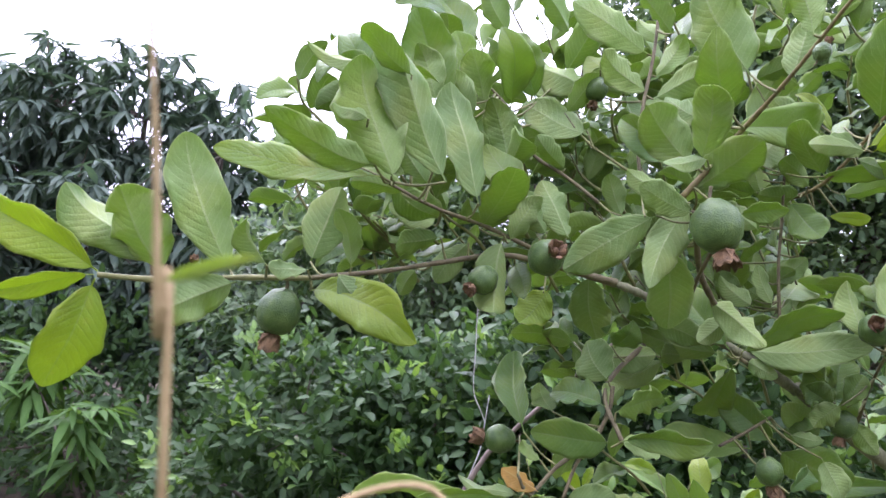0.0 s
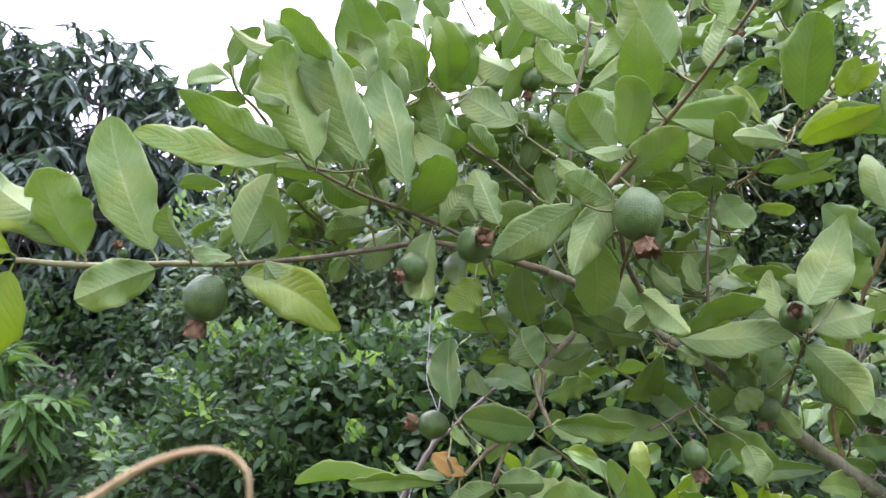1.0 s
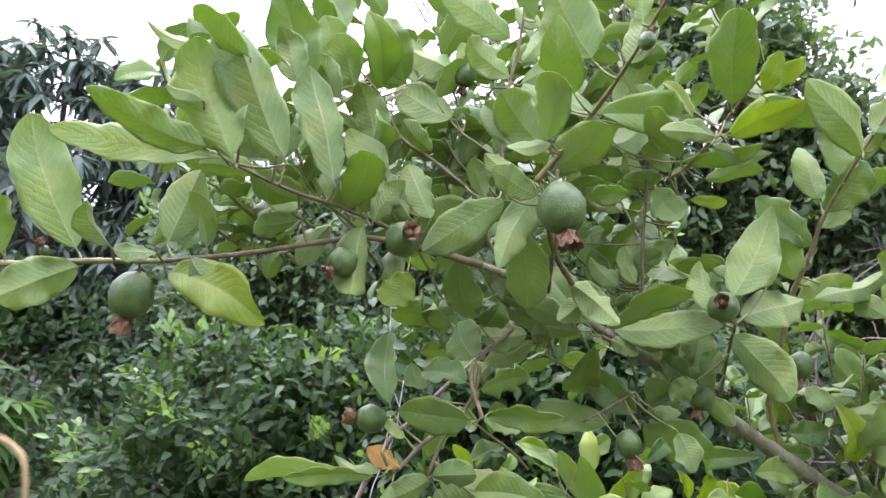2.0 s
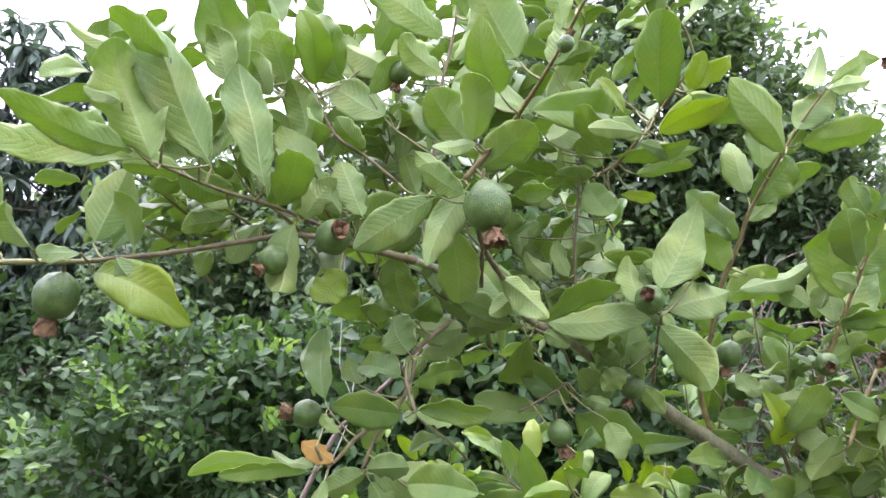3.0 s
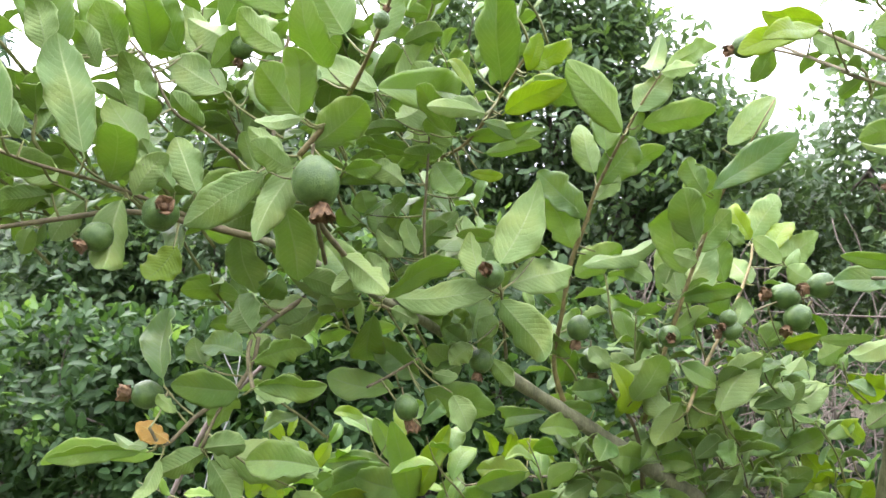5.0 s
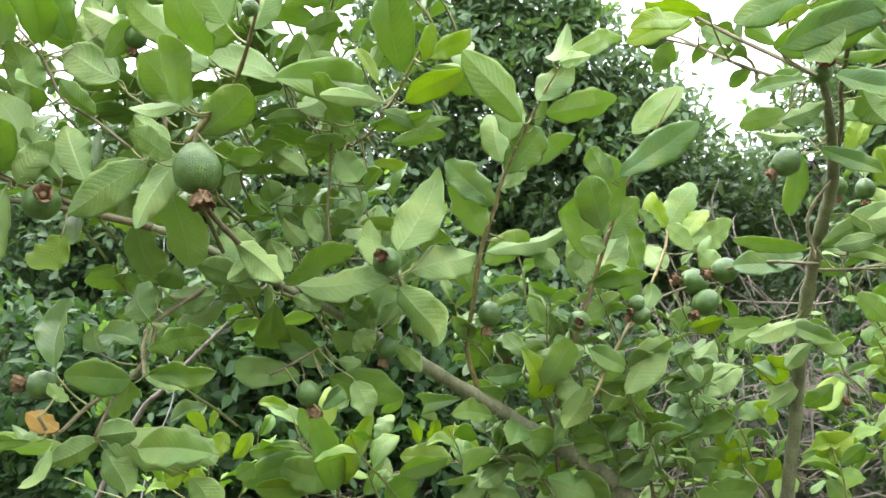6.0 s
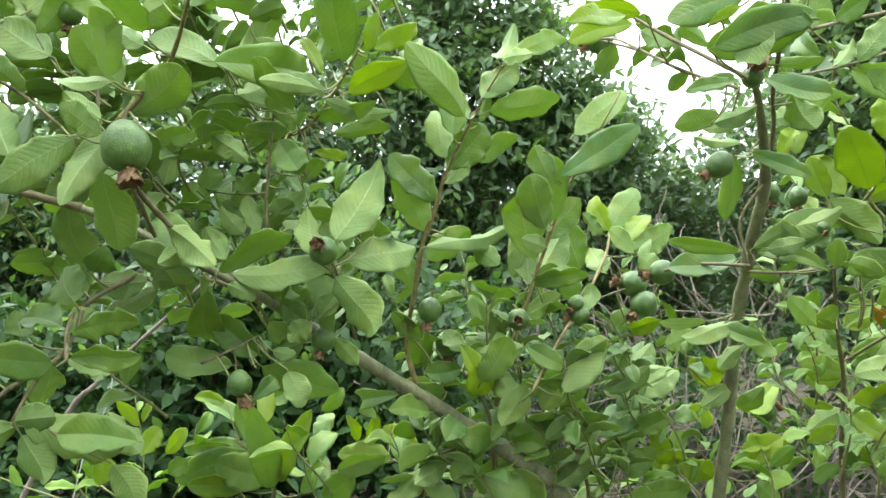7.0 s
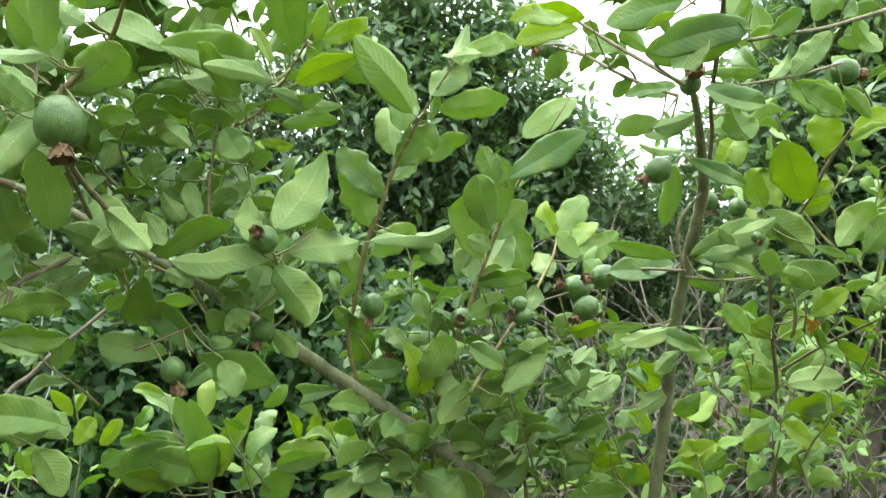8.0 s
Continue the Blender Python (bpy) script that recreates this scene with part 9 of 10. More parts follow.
leaf(young_tree, (2.003, 1.452, 1.346), (2.101, 1.382, 1.432), 0.076, -25, -0.05, 9, "u")
leaf(young_tree, (1.937, 1.376, 1.325), (2.053, 1.312, 1.355), 0.077, -20, -0.09, 15, "u")
leaf(young_tree, (1.991, 1.473, 1.232), (1.954, 1.547, 1.242), 0.027, -20, -0.03, 9, "y")
leaf(young_tree, (2.012, 1.471, 1.227), (1.970, 1.556, 1.150), 0.070, 20, 0.01, 17, "u")
leaf(young_tree, (1.960, 1.408, 1.266), (2.071, 1.319, 1.301), 0.076, 30, -0.06, 14, "y")
leaf(young_tree, (1.981, 1.430, 1.235), (2.058, 1.375, 1.179), 0.063, -20, -0.02, 15, "y")
leaf(young_tree, (2.005, 1.464, 1.095), (1.943, 1.486, 1.049), 0.042, -20, -0.01, 17, "t")
leaf(young_tree, (2.021, 1.474, 1.141), (2.112, 1.458, 1.102), 0.057, -20, -0.04, 17, "y")
leaf(young_tree, (1.951, 1.333, 1.462), (1.972, 1.310, 1.481), 0.021, 15, 0.04, 14, "o")
leaf(young_tree, (1.817, 1.284, 1.490), (1.753, 1.295, 1.448), 0.044, -20, -0.01, 11, "y")
leaf(young_tree, (1.860, 1.320, 1.438), (1.930, 1.288, 1.496), 0.055, -20, -0.09, 10, "y")
leaf(young_tree, (1.261, 0.726, 1.880), (1.145, 0.798, 1.847), 0.072, -20, -0.09, 9, "t")
leaf(young_tree, (1.141, 0.703, 1.891), (1.053, 0.745, 1.857), 0.046, 20, 0.01, 8, "t")
leaf(young_tree, (1.280, 0.860, 1.856), (1.356, 0.822, 1.863), 0.023, 28, -0.05, 23, "u")
leaf(young_tree, (1.281, 0.858, 1.835), (1.347, 0.795, 1.805), 0.047, -30, 0.03, 21, "t")
leaf(young_tree, (1.034, 0.809, 1.882), (0.935, 0.779, 1.851), 0.033, 40, -0.02, 14, "y")
leaf(young_tree, (1.135, 0.973, 1.932), (1.040, 1.015, 1.904), 0.046, 30, 0.04, 16, "y")
leaf(young_tree, (1.215, 1.196, 1.971), (1.204, 1.245, 1.920), 0.041, -20, 0.05, 16, "u")
leaf(young_tree, (1.268, 1.032, 1.884), (1.256, 1.073, 1.859), 0.030, -20, -0.08, 24, "u")
leaf(young_tree, (1.209, 0.804, 1.815), (1.143, 0.841, 1.797), 0.024, 28, -0.06, 11, "t")
leaf(young_tree, (1.253, 0.914, 1.788), (1.183, 0.932, 1.767), 0.036, -25, -0.04, 13, "u")
leaf(young_tree, (1.344, 0.941, 1.815), (1.280, 1.004, 1.783), 0.026, 28, -0.00, 17, "u")
leaf(young_tree, (1.424, 1.096, 1.785), (1.374, 1.173, 1.805), 0.026, 28, 0.03, 22, "u")
leaf(young_tree, (1.388, 1.068, 1.761), (1.418, 1.135, 1.649), 0.042, 15, -0.01, 19, "t")
leaf(young_tree, (1.340, 0.966, 1.748), (1.424, 0.920, 1.706), 0.035, -15, -0.05, 15, "t")
leaf(young_tree, (1.704, 1.297, 1.808), (1.715, 1.327, 1.884), 0.052, 15, 0.05, 8, "y", "b")
leaf(young_tree, (1.693, 1.139, 1.709), (1.664, 1.211, 1.794), 0.059, 15, -0.02, 8, "y")
leaf(young_tree, (1.650, 1.040, 1.707), (1.550, 0.984, 1.808), 0.084, -10, 0.03, 12, "y")
leaf(young_tree, (1.703, 1.047, 1.797), (1.692, 1.043, 1.892), 0.064, 10, -0.08, 11, "y", "b")
leaf(young_tree, (1.711, 1.005, 1.840), (1.812, 1.012, 1.905), 0.044, 30, -0.06, 9, "y")
leaf(young_tree, (1.717, 1.010, 1.826), (1.762, 0.960, 1.856), 0.028, -28, 0.02, 28, "y")
leaf(young_tree, (1.451, 0.864, 1.874), (1.491, 0.831, 1.949), 0.045, -15, -0.06, 11, "u")
leaf(young_tree, (1.699, 0.994, 1.879), (1.585, 1.018, 1.919), 0.070, 15, -0.07, 24, "t")
leaf(young_tree, (1.579, 0.892, 1.891), (1.628, 0.877, 1.838), 0.030, 20, -0.05, 27, "u")
leaf(young_tree, (1.403, 0.859, 1.866), (1.440, 0.862, 1.913), 0.028, -20, 0.02, 28, "u")
leaf(young_tree, (1.757, 1.061, 1.634), (1.819, 1.037, 1.729), 0.057, 10, -0.01, 13, "u", "b")
leaf(young_tree, (1.816, 1.050, 1.626), (1.833, 0.990, 1.704), 0.057, 15, -0.03, 10, "u")
leaf(young_tree, (1.639, 1.132, 1.703), (1.697, 1.057, 1.616), 0.073, 20, -0.04, 29, "u")
leaf(young_tree, (1.478, 1.103, 1.632), (1.562, 1.005, 1.672), 0.058, -30, 0.02, 21, "u")
leaf(young_tree, (1.582, 1.038, 1.567), (1.537, 0.984, 1.614), 0.040, 10, -0.05, 22, "u")
leaf(young_tree, (1.768, 1.052, 1.585), (1.642, 1.074, 1.564), 0.058, -25, -0.05, 10, "u")
leaf(young_tree, (1.861, 1.232, 1.496), (1.898, 1.163, 1.559), 0.057, -15, -0.06, 7, "y")
leaf(young_tree, (1.713, 1.122, 1.699), (1.761, 1.087, 1.741), 0.041, 30, -0.07, 22, "y")
leaf(young_tree, (1.202, 0.743, 1.870), (1.149, 0.725, 1.811), 0.046, 25, 0.02, 12, "u")
leaf(young_tree, (1.161, 0.812, 1.854), (1.098, 0.784, 1.869), 0.026, 25, -0.01, 23, "u")
leaf(young_tree, (1.242, 0.750, 1.894), (1.274, 0.749, 1.946), 0.035, 25, 0.04, 21, "u")
leaf(young_tree, (1.338, 0.787, 1.905), (1.388, 0.779, 1.945), 0.037, 25, -0.07, 18, "t")
leaf(young_tree, (1.445, 0.818, 1.950), (1.474, 0.808, 2.005), 0.036, 25, 0.02, 15, "u")
leaf(young_tree, (1.545, 0.843, 1.985), (1.590, 0.827, 1.933), 0.040, -25, 0.03, 14, "u")
leaf(young_tree, (1.374, 0.965, 1.799), (1.437, 0.947, 1.824), 0.040, -25, 0.00, 14, "u")
leaf(young_tree, (1.483, 1.079, 1.653), (1.517, 1.055, 1.613), 0.033, 25, -0.00, 22, "u")
leaf(young_tree, (1.975, 1.191, 1.506), (1.984, 1.147, 1.582), 0.050, -20, -0.10, 18, "u")
leaf(young_tree, (1.968, 1.258, 1.450), (2.028, 1.219, 1.406), 0.048, 20, -0.06, 11, "y")
leaf(young_tree, (2.006, 1.394, 1.382), (1.979, 1.396, 1.312), 0.043, -20, -0.09, 15, "t")
leaf(young_tree, (1.738, 1.438, 1.071), (1.802, 1.433, 1.018), 0.047, -20, -0.10, 12, "u")
leaf(young_tree, (1.558, 1.246, 1.430), (1.607, 1.214, 1.390), 0.040, -20, -0.03, 13, "u")
leaf(young_tree, (1.542, 1.230, 1.408), (1.494, 1.244, 1.358), 0.040, 20, -0.08, 22, "u")
leaf(young_tree, (1.640, 1.125, 1.698), (1.613, 1.148, 1.781), 0.051, 20, -0.01, 25, "y")
leaf(young_tree, (1.697, 1.099, 1.730), (1.694, 1.152, 1.849), 0.064, -20, -0.09, 19, "y", "b")
leaf(young_tree, (1.708, 1.097, 1.736), (1.766, 1.087, 1.764), 0.035, 20, -0.00, 21, "y")
leaf(young_tree, (1.447, 1.026, 1.748), (1.477, 1.023, 1.807), 0.038, -20, 0.01, 23, "y")
leaf(young_tree, (1.742, 1.109, 1.616), (1.652, 1.134, 1.703), 0.046, 20, -0.00, 21, "t")
leaf(young_tree, (1.432, 1.078, 1.591), (1.591, 1.066, 1.675), 0.040, 20, -0.02, 19, "u")
leaf(young_tree, (1.528, 1.068, 1.599), (1.589, 1.061, 1.646), 0.044, -20, -0.03, 29, "t")
leaf(young_tree, (1.453, 1.065, 1.593), (1.504, 1.023, 1.612), 0.035, -20, 0.06, 14, "u")
leaf(young_tree, (1.400, 1.040, 1.585), (1.272, 1.084, 1.601), 0.032, -20, -0.09, 25, "t")
leaf(young_tree, (1.467, 0.870, 1.874), (1.544, 0.847, 1.830), 0.043, -20, 0.04, 10, "t")
leaf(young_tree, (1.307, 0.874, 1.850), (1.412, 0.879, 1.831), 0.028, -20, 0.03, 8, "t")
leaf(young_tree, (1.378, 0.917, 1.838), (1.412, 0.899, 1.779), 0.054, -20, 0.05, 24, "u", "b")
leaf(young_tree, (1.242, 0.985, 1.841), (1.299, 0.952, 1.862), 0.034, -20, -0.01, 22, "t")
leaf(young_tree, (1.225, 0.900, 1.769), (1.293, 0.886, 1.802), 0.036, -20, 0.01, 29, "u")
leaf(young_tree, (1.986, 1.454, 1.346), (1.885, 1.485, 1.379), 0.041, 20, 0.01, 20, "t")
leaf(young_tree, (2.001, 1.452, 1.353), (1.867, 1.440, 1.302), 0.081, -20, -0.05, 18, "y")
leaf(young_tree, (2.001, 1.452, 1.346), (2.043, 1.392, 1.411), 0.043, 20, 0.05, 13, "t")
leaf(young_tree, (1.895, 1.355, 1.383), (1.865, 1.381, 1.432), 0.036, 20, 0.01, 20, "t")
leaf(young_tree, (1.917, 1.241, 1.486), (1.919, 1.265, 1.561), 0.045, 20, -0.05, 13, "u")
leaf(young_tree, (1.997, 1.411, 1.255), (2.056, 1.333, 1.285), 0.058, 20, -0.08, 14, "u")
leaf(young_tree, (1.967, 1.436, 1.198), (1.912, 1.474, 1.150), 0.041, -20, -0.04, 13, "y")
leaf(young_tree, (1.998, 1.459, 1.152), (2.061, 1.428, 1.174), 0.043, -20, -0.02, 10, "y")
leaf(young_tree, (2.115, 1.384, 1.180), (2.070, 1.396, 1.246), 0.046, 20, -0.08, 25, "y")
leaf(young_tree, (2.034, 1.476, 1.086), (2.031, 1.448, 1.150), 0.040, 20, 0.02, 19, "t")
leaf(young_tree, (2.108, 1.460, 1.090), (2.217, 1.458, 1.061), 0.064, 20, 0.05, 8, "u")
leaf(young_tree, (1.730, 1.500, 1.228), (1.675, 1.337, 1.305), 0.048, 20, -0.10, 13, "u")
leaf(young_tree, (1.648, 1.374, 1.153), (1.745, 1.382, 1.177), 0.054, -20, 0.02, 26, "y")
leaf(young_tree, (1.753, 1.441, 1.110), (1.779, 1.389, 1.176), 0.050, 20, -0.03, 28, "y")
leaf(young_tree, (1.509, 1.377, 1.364), (1.592, 1.386, 1.303), 0.059, 20, 0.06, 20, "y")
leaf(young_tree, (1.109, 0.738, 1.825), (1.266, 0.737, 1.890), 0.050, 6, 0.03, 15, "t", "f")
leaf(young_tree, (1.082, 0.702, 1.840), (1.116, 0.689, 1.866), 0.014, 22, -0.07, 19, "y")
leaf(young_tree, (1.604, 1.035, 1.579), (1.696, 1.048, 1.559), 0.038, 16, 0.05, 13, "u")
leaf(young_tree, (1.687, 1.045, 1.633), (1.740, 1.017, 1.616), 0.019, -6, 0.00, 8, "t")
leaf(young_tree, (1.801, 1.270, 1.440), (1.754, 1.280, 1.461), 0.019, 12, 0.02, 14, "y")
leaf(young_tree, (1.993, 1.270, 1.501), (2.097, 1.280, 1.480), 0.023, 12, 0.02, 14, "y")
leaf(young_tree, (1.823, 1.270, 1.441), (1.893, 1.280, 1.463), 0.025, 12, 0.02, 14, "y")
leaf(young_tree, (1.897, 1.270, 1.501), (1.837, 1.280, 1.484), 0.023, 12, 0.02, 14, "y")
leaf(young_tree, (1.889, 1.270, 1.495), (1.951, 1.280, 1.441), 0.025, 12, 0.02, 14, "o")
twig(young_tree, [(1.431, 1.097, 1.579, 0.0012), (1.412, 1.090, 1.567, 0.0014), (1.393, 1.083, 1.563, 0.0017)])
twig(young_tree, [(1.483, 1.137, 1.590, 0.0012), (1.480, 1.136, 1.590, 0.0014), (1.477, 1.135, 1.597, 0.0017)])
twig(young_tree, [(1.454, 1.222, 1.454, 0.0012), (1.487, 1.222, 1.461, 0.0014), (1.520, 1.222, 1.475, 0.0017)])
twig(young_tree, [(1.526, 1.211, 1.460, 0.0012), (1.523, 1.217, 1.464, 0.0014), (1.520, 1.222, 1.475, 0.0017)])
twig(young_tree, [(1.476, 1.222, 1.444, 0.0012), (1.498, 1.222, 1.456, 0.0014), (1.520, 1.222, 1.475, 0.0017)])
twig(young_tree, [(1.558, 1.137, 1.513, 0.0012), (1.561, 1.127, 1.532, 0.0014), (1.565, 1.117, 1.558, 0.0017)])
twig(young_tree, [(1.616, 1.360, 1.330, 0.0012), (1.594, 1.336, 1.317, 0.0014), (1.573, 1.311, 1.312, 0.0017)])
twig(young_tree, [(1.486, 1.288, 1.270, 0.0012), (1.529, 1.300, 1.287, 0.0014), (1.573, 1.311, 1.312, 0.0017)])
twig(young_tree, [(1.615, 1.417, 1.078, 0.0012), (1.621, 1.415, 1.075, 0.0014), (1.628, 1.413, 1.079, 0.0017)])
twig(young_tree, [(2.003, 1.452, 1.346, 0.0012), (2.002, 1.461, 1.341, 0.0014), (2.002, 1.470, 1.344, 0.0017)])
twig(young_tree, [(1.991, 1.473, 1.232, 0.0012), (1.986, 1.457, 1.217, 0.0014), (1.980, 1.441, 1.211, 0.0017)])
twig(young_tree, [(2.012, 1.471, 1.227, 0.0012), (1.996, 1.456, 1.215, 0.0014), (1.980, 1.441, 1.211, 0.0017)])
twig(young_tree, [(1.960, 1.408, 1.266, 0.0012), (1.954, 1.407, 1.268, 0.0014), (1.948, 1.406, 1.278, 0.0017)])
twig(young_tree, [(1.981, 1.430, 1.235, 0.0012), (1.973, 1.427, 1.236, 0.0014), (1.964, 1.424, 1.244, 0.0017)])
twig(young_tree, [(2.005, 1.464, 1.095, 0.0012), (2.018, 1.479, 1.095, 0.0014), (2.032, 1.494, 1.103, 0.0017)])
twig(young_tree, [(2.021, 1.474, 1.141, 0.0012), (2.016, 1.475, 1.138, 0.0014), (2.012, 1.476, 1.143, 0.0017)])
twig(young_tree, [(1.817, 1.284, 1.490, 0.0012), (1.812, 1.284, 1.492, 0.0014), (1.807, 1.284, 1.502, 0.0017)])
twig(young_tree, [(1.860, 1.320, 1.438, 0.0012), (1.855, 1.321, 1.433, 0.0014), (1.849, 1.323, 1.437, 0.0017)])
twig(young_tree, [(1.261, 0.726, 1.880, 0.0012), (1.248, 0.742, 1.883, 0.0014), (1.236, 0.759, 1.894, 0.0017)])
twig(young_tree, [(1.280, 0.860, 1.856, 0.0012), (1.292, 0.859, 1.851, 0.0014), (1.303, 0.857, 1.854, 0.0017)])
twig(young_tree, [(1.281, 0.858, 1.835, 0.0012), (1.279, 0.869, 1.833, 0.0014), (1.277, 0.879, 1.840, 0.0017)])
twig(young_tree, [(1.135, 0.973, 1.932, 0.0012), (1.138, 0.971, 1.929, 0.0014), (1.140, 0.970, 1.934, 0.0017)])
twig(young_tree, [(1.215, 1.196, 1.971, 0.0012), (1.213, 1.192, 1.964, 0.0014), (1.212, 1.189, 1.965, 0.0017)])
twig(young_tree, [(1.268, 1.032, 1.884, 0.0012), (1.255, 1.034, 1.883, 0.0014), (1.242, 1.036, 1.890, 0.0017)])
twig(young_tree, [(1.253, 0.914, 1.788, 0.0012), (1.253, 0.909, 1.806, 0.0014), (1.253, 0.904, 1.832, 0.0017)])
twig(young_tree, [(1.344, 0.941, 1.815, 0.0012), (1.351, 0.937, 1.811, 0.0014), (1.358, 0.933, 1.816, 0.0017)])
twig(young_tree, [(1.424, 1.096, 1.785, 0.0012), (1.433, 1.072, 1.757, 0.0014), (1.443, 1.048, 1.736, 0.0017)])
twig(young_tree, [(1.340, 0.966, 1.748, 0.0012), (1.348, 0.961, 1.756, 0.0014), (1.356, 0.955, 1.771, 0.0017)])
twig(young_tree, [(1.650, 1.040, 1.707, 0.0012), (1.682, 1.063, 1.720, 0.0014), (1.714, 1.086, 1.742, 0.0017)])
twig(young_tree, [(1.757, 1.061, 1.634, 0.0012), (1.737, 1.087, 1.667, 0.0014), (1.717, 1.112, 1.708, 0.0017)])
twig(young_tree, [(1.582, 1.038, 1.567, 0.0012), (1.558, 1.071, 1.557, 0.0014), (1.535, 1.103, 1.555, 0.0017)])
twig(young_tree, [(1.861, 1.232, 1.496, 0.0012), (1.834, 1.258, 1.495, 0.0014), (1.807, 1.284, 1.502, 0.0017)])
twig(young_tree, [(1.161, 0.812, 1.854, 0.0012), (1.181, 0.825, 1.842, 0.0014), (1.200, 0.837, 1.839, 0.0017)])
twig(young_tree, [(1.338, 0.787, 1.905, 0.0012), (1.341, 0.788, 1.900, 0.0014), (1.345, 0.789, 1.904, 0.0017)])
twig(young_tree, [(1.545, 0.843, 1.985, 0.0012), (1.540, 0.840, 1.976, 0.0014), (1.534, 0.837, 1.975, 0.0017)])
twig(young_tree, [(2.006, 1.394, 1.382, 0.0012), (2.003, 1.402, 1.376, 0.0014), (2.001, 1.410, 1.379, 0.0017)])
twig(young_tree, [(1.542, 1.230, 1.408, 0.0012), (1.539, 1.241, 1.414, 0.0014), (1.536, 1.253, 1.428, 0.0017)])
twig(young_tree, [(1.742, 1.109, 1.616, 0.0012), (1.723, 1.126, 1.645, 0.0014), (1.703, 1.143, 1.682, 0.0017)])
twig(young_tree, [(1.432, 1.078, 1.591, 0.0012), (1.443, 1.069, 1.568, 0.0014), (1.453, 1.060, 1.554, 0.0017)])
twig(young_tree, [(1.400, 1.040, 1.585, 0.0012), (1.397, 1.038, 1.578, 0.0014), (1.395, 1.036, 1.579, 0.0017)])
twig(young_tree, [(1.467, 0.870, 1.874, 0.0012), (1.462, 0.870, 1.873, 0.0014), (1.456, 0.870, 1.880, 0.0017)])
twig(young_tree, [(1.307, 0.874, 1.850, 0.0012), (1.305, 0.866, 1.848, 0.0014), (1.303, 0.857, 1.854, 0.0017)])
twig(young_tree, [(1.378, 0.917, 1.838, 0.0012), (1.363, 0.919, 1.827, 0.0014), (1.348, 0.921, 1.823, 0.0017)])
twig(young_tree, [(1.225, 0.900, 1.769, 0.0012), (1.240, 0.889, 1.791, 0.0014), (1.255, 0.877, 1.821, 0.0017)])
twig(young_tree, [(1.986, 1.454, 1.346, 0.0012), (1.994, 1.462, 1.341, 0.0014), (2.002, 1.470, 1.344, 0.0017)])
twig(young_tree, [(2.001, 1.452, 1.353, 0.0012), (2.001, 1.446, 1.353, 0.0014), (2.001, 1.440, 1.361, 0.0017)])
twig(young_tree, [(2.001, 1.452, 1.346, 0.0012), (2.002, 1.461, 1.341, 0.0014), (2.002, 1.470, 1.344, 0.0017)])
twig(young_tree, [(1.895, 1.355, 1.383, 0.0012), (1.889, 1.352, 1.381, 0.0014), (1.882, 1.349, 1.387, 0.0017)])
twig(young_tree, [(1.967, 1.436, 1.198, 0.0012), (1.974, 1.439, 1.200, 0.0014), (1.980, 1.441, 1.211, 0.0017)])
twig(young_tree, [(1.998, 1.459, 1.152, 0.0012), (2.005, 1.468, 1.143, 0.0014), (2.012, 1.476, 1.143, 0.0017)])
twig(young_tree, [(2.034, 1.476, 1.086, 0.0012), (2.033, 1.485, 1.090, 0.0014), (2.032, 1.494, 1.103, 0.0017)])
twig(young_tree, [(1.648, 1.374, 1.153, 0.0012), (1.632, 1.381, 1.143, 0.0014), (1.616, 1.388, 1.141, 0.0017)])
twig(young_tree, [(1.109, 0.738, 1.825, 0.0012), (1.161, 0.770, 1.817, 0.0014), (1.213, 0.803, 1.816, 0.0017)])
twig(young_tree, [(1.082, 0.702, 1.840, 0.0012), (1.129, 0.688, 1.874, 0.0014), (1.175, 0.674, 1.916, 0.0017)])
twig(young_tree, [(1.604, 1.035, 1.579, 0.0012), (1.584, 1.076, 1.565, 0.0014), (1.565, 1.117, 1.558, 0.0017)])
twig(young_tree, [(1.687, 1.045, 1.633, 0.0012), (1.669, 1.084, 1.646, 0.0014), (1.651, 1.122, 1.667, 0.0017)])
twig(young_tree, [(1.801, 1.270, 1.440, 0.0012), (1.815, 1.287, 1.451, 0.0014), (1.828, 1.303, 1.469, 0.0017)])
twig(young_tree, [(1.993, 1.270, 1.501, 0.0012), (1.993, 1.260, 1.478, 0.0014), (1.992, 1.250, 1.463, 0.0017)])
twig(young_tree, [(1.823, 1.270, 1.441, 0.0012), (1.826, 1.287, 1.451, 0.0014), (1.828, 1.303, 1.469, 0.0017)])
twig(young_tree, [(1.897, 1.270, 1.501, 0.0012), (1.863, 1.287, 1.481, 0.0014), (1.828, 1.303, 1.469, 0.0017)])
twig(young_tree, [(1.889, 1.270, 1.495, 0.0012), (1.859, 1.287, 1.478, 0.0014), (1.828, 1.303, 1.469, 0.0017)])
shoot(young_tree, (1.599, 1.582, 1.003), (1.494, 1.525, 1.142), 4, 0.100, "y")
shoot(young_tree, (1.744, 1.535, 1.043), (1.587, 1.455, 1.172), 4, 0.100, "y")
shoot(young_tree, (1.864, 1.496, 1.053), (1.786, 1.452, 1.202), 4, 0.100, "y")
shoot(young_tree, (2.016, 1.553, 1.036), (1.929, 1.527, 1.188), 4, 0.100, "y")
shoot(young_tree, (1.496, 1.504, 1.160), (1.411, 1.471, 1.270), 7, 0.090, "u")
shoot(young_tree, (1.887, 1.481, 1.253), (1.843, 1.522, 1.359), 7, 0.080, "u")
shoot(young_tree, (2.212, 1.593, 1.116), (2.184, 1.536, 1.280), 8, 0.080, "u")
shoot(young_tree, (2.243, 1.577, 1.275), (2.118, 1.518, 1.430), 4, 0.080, "y")
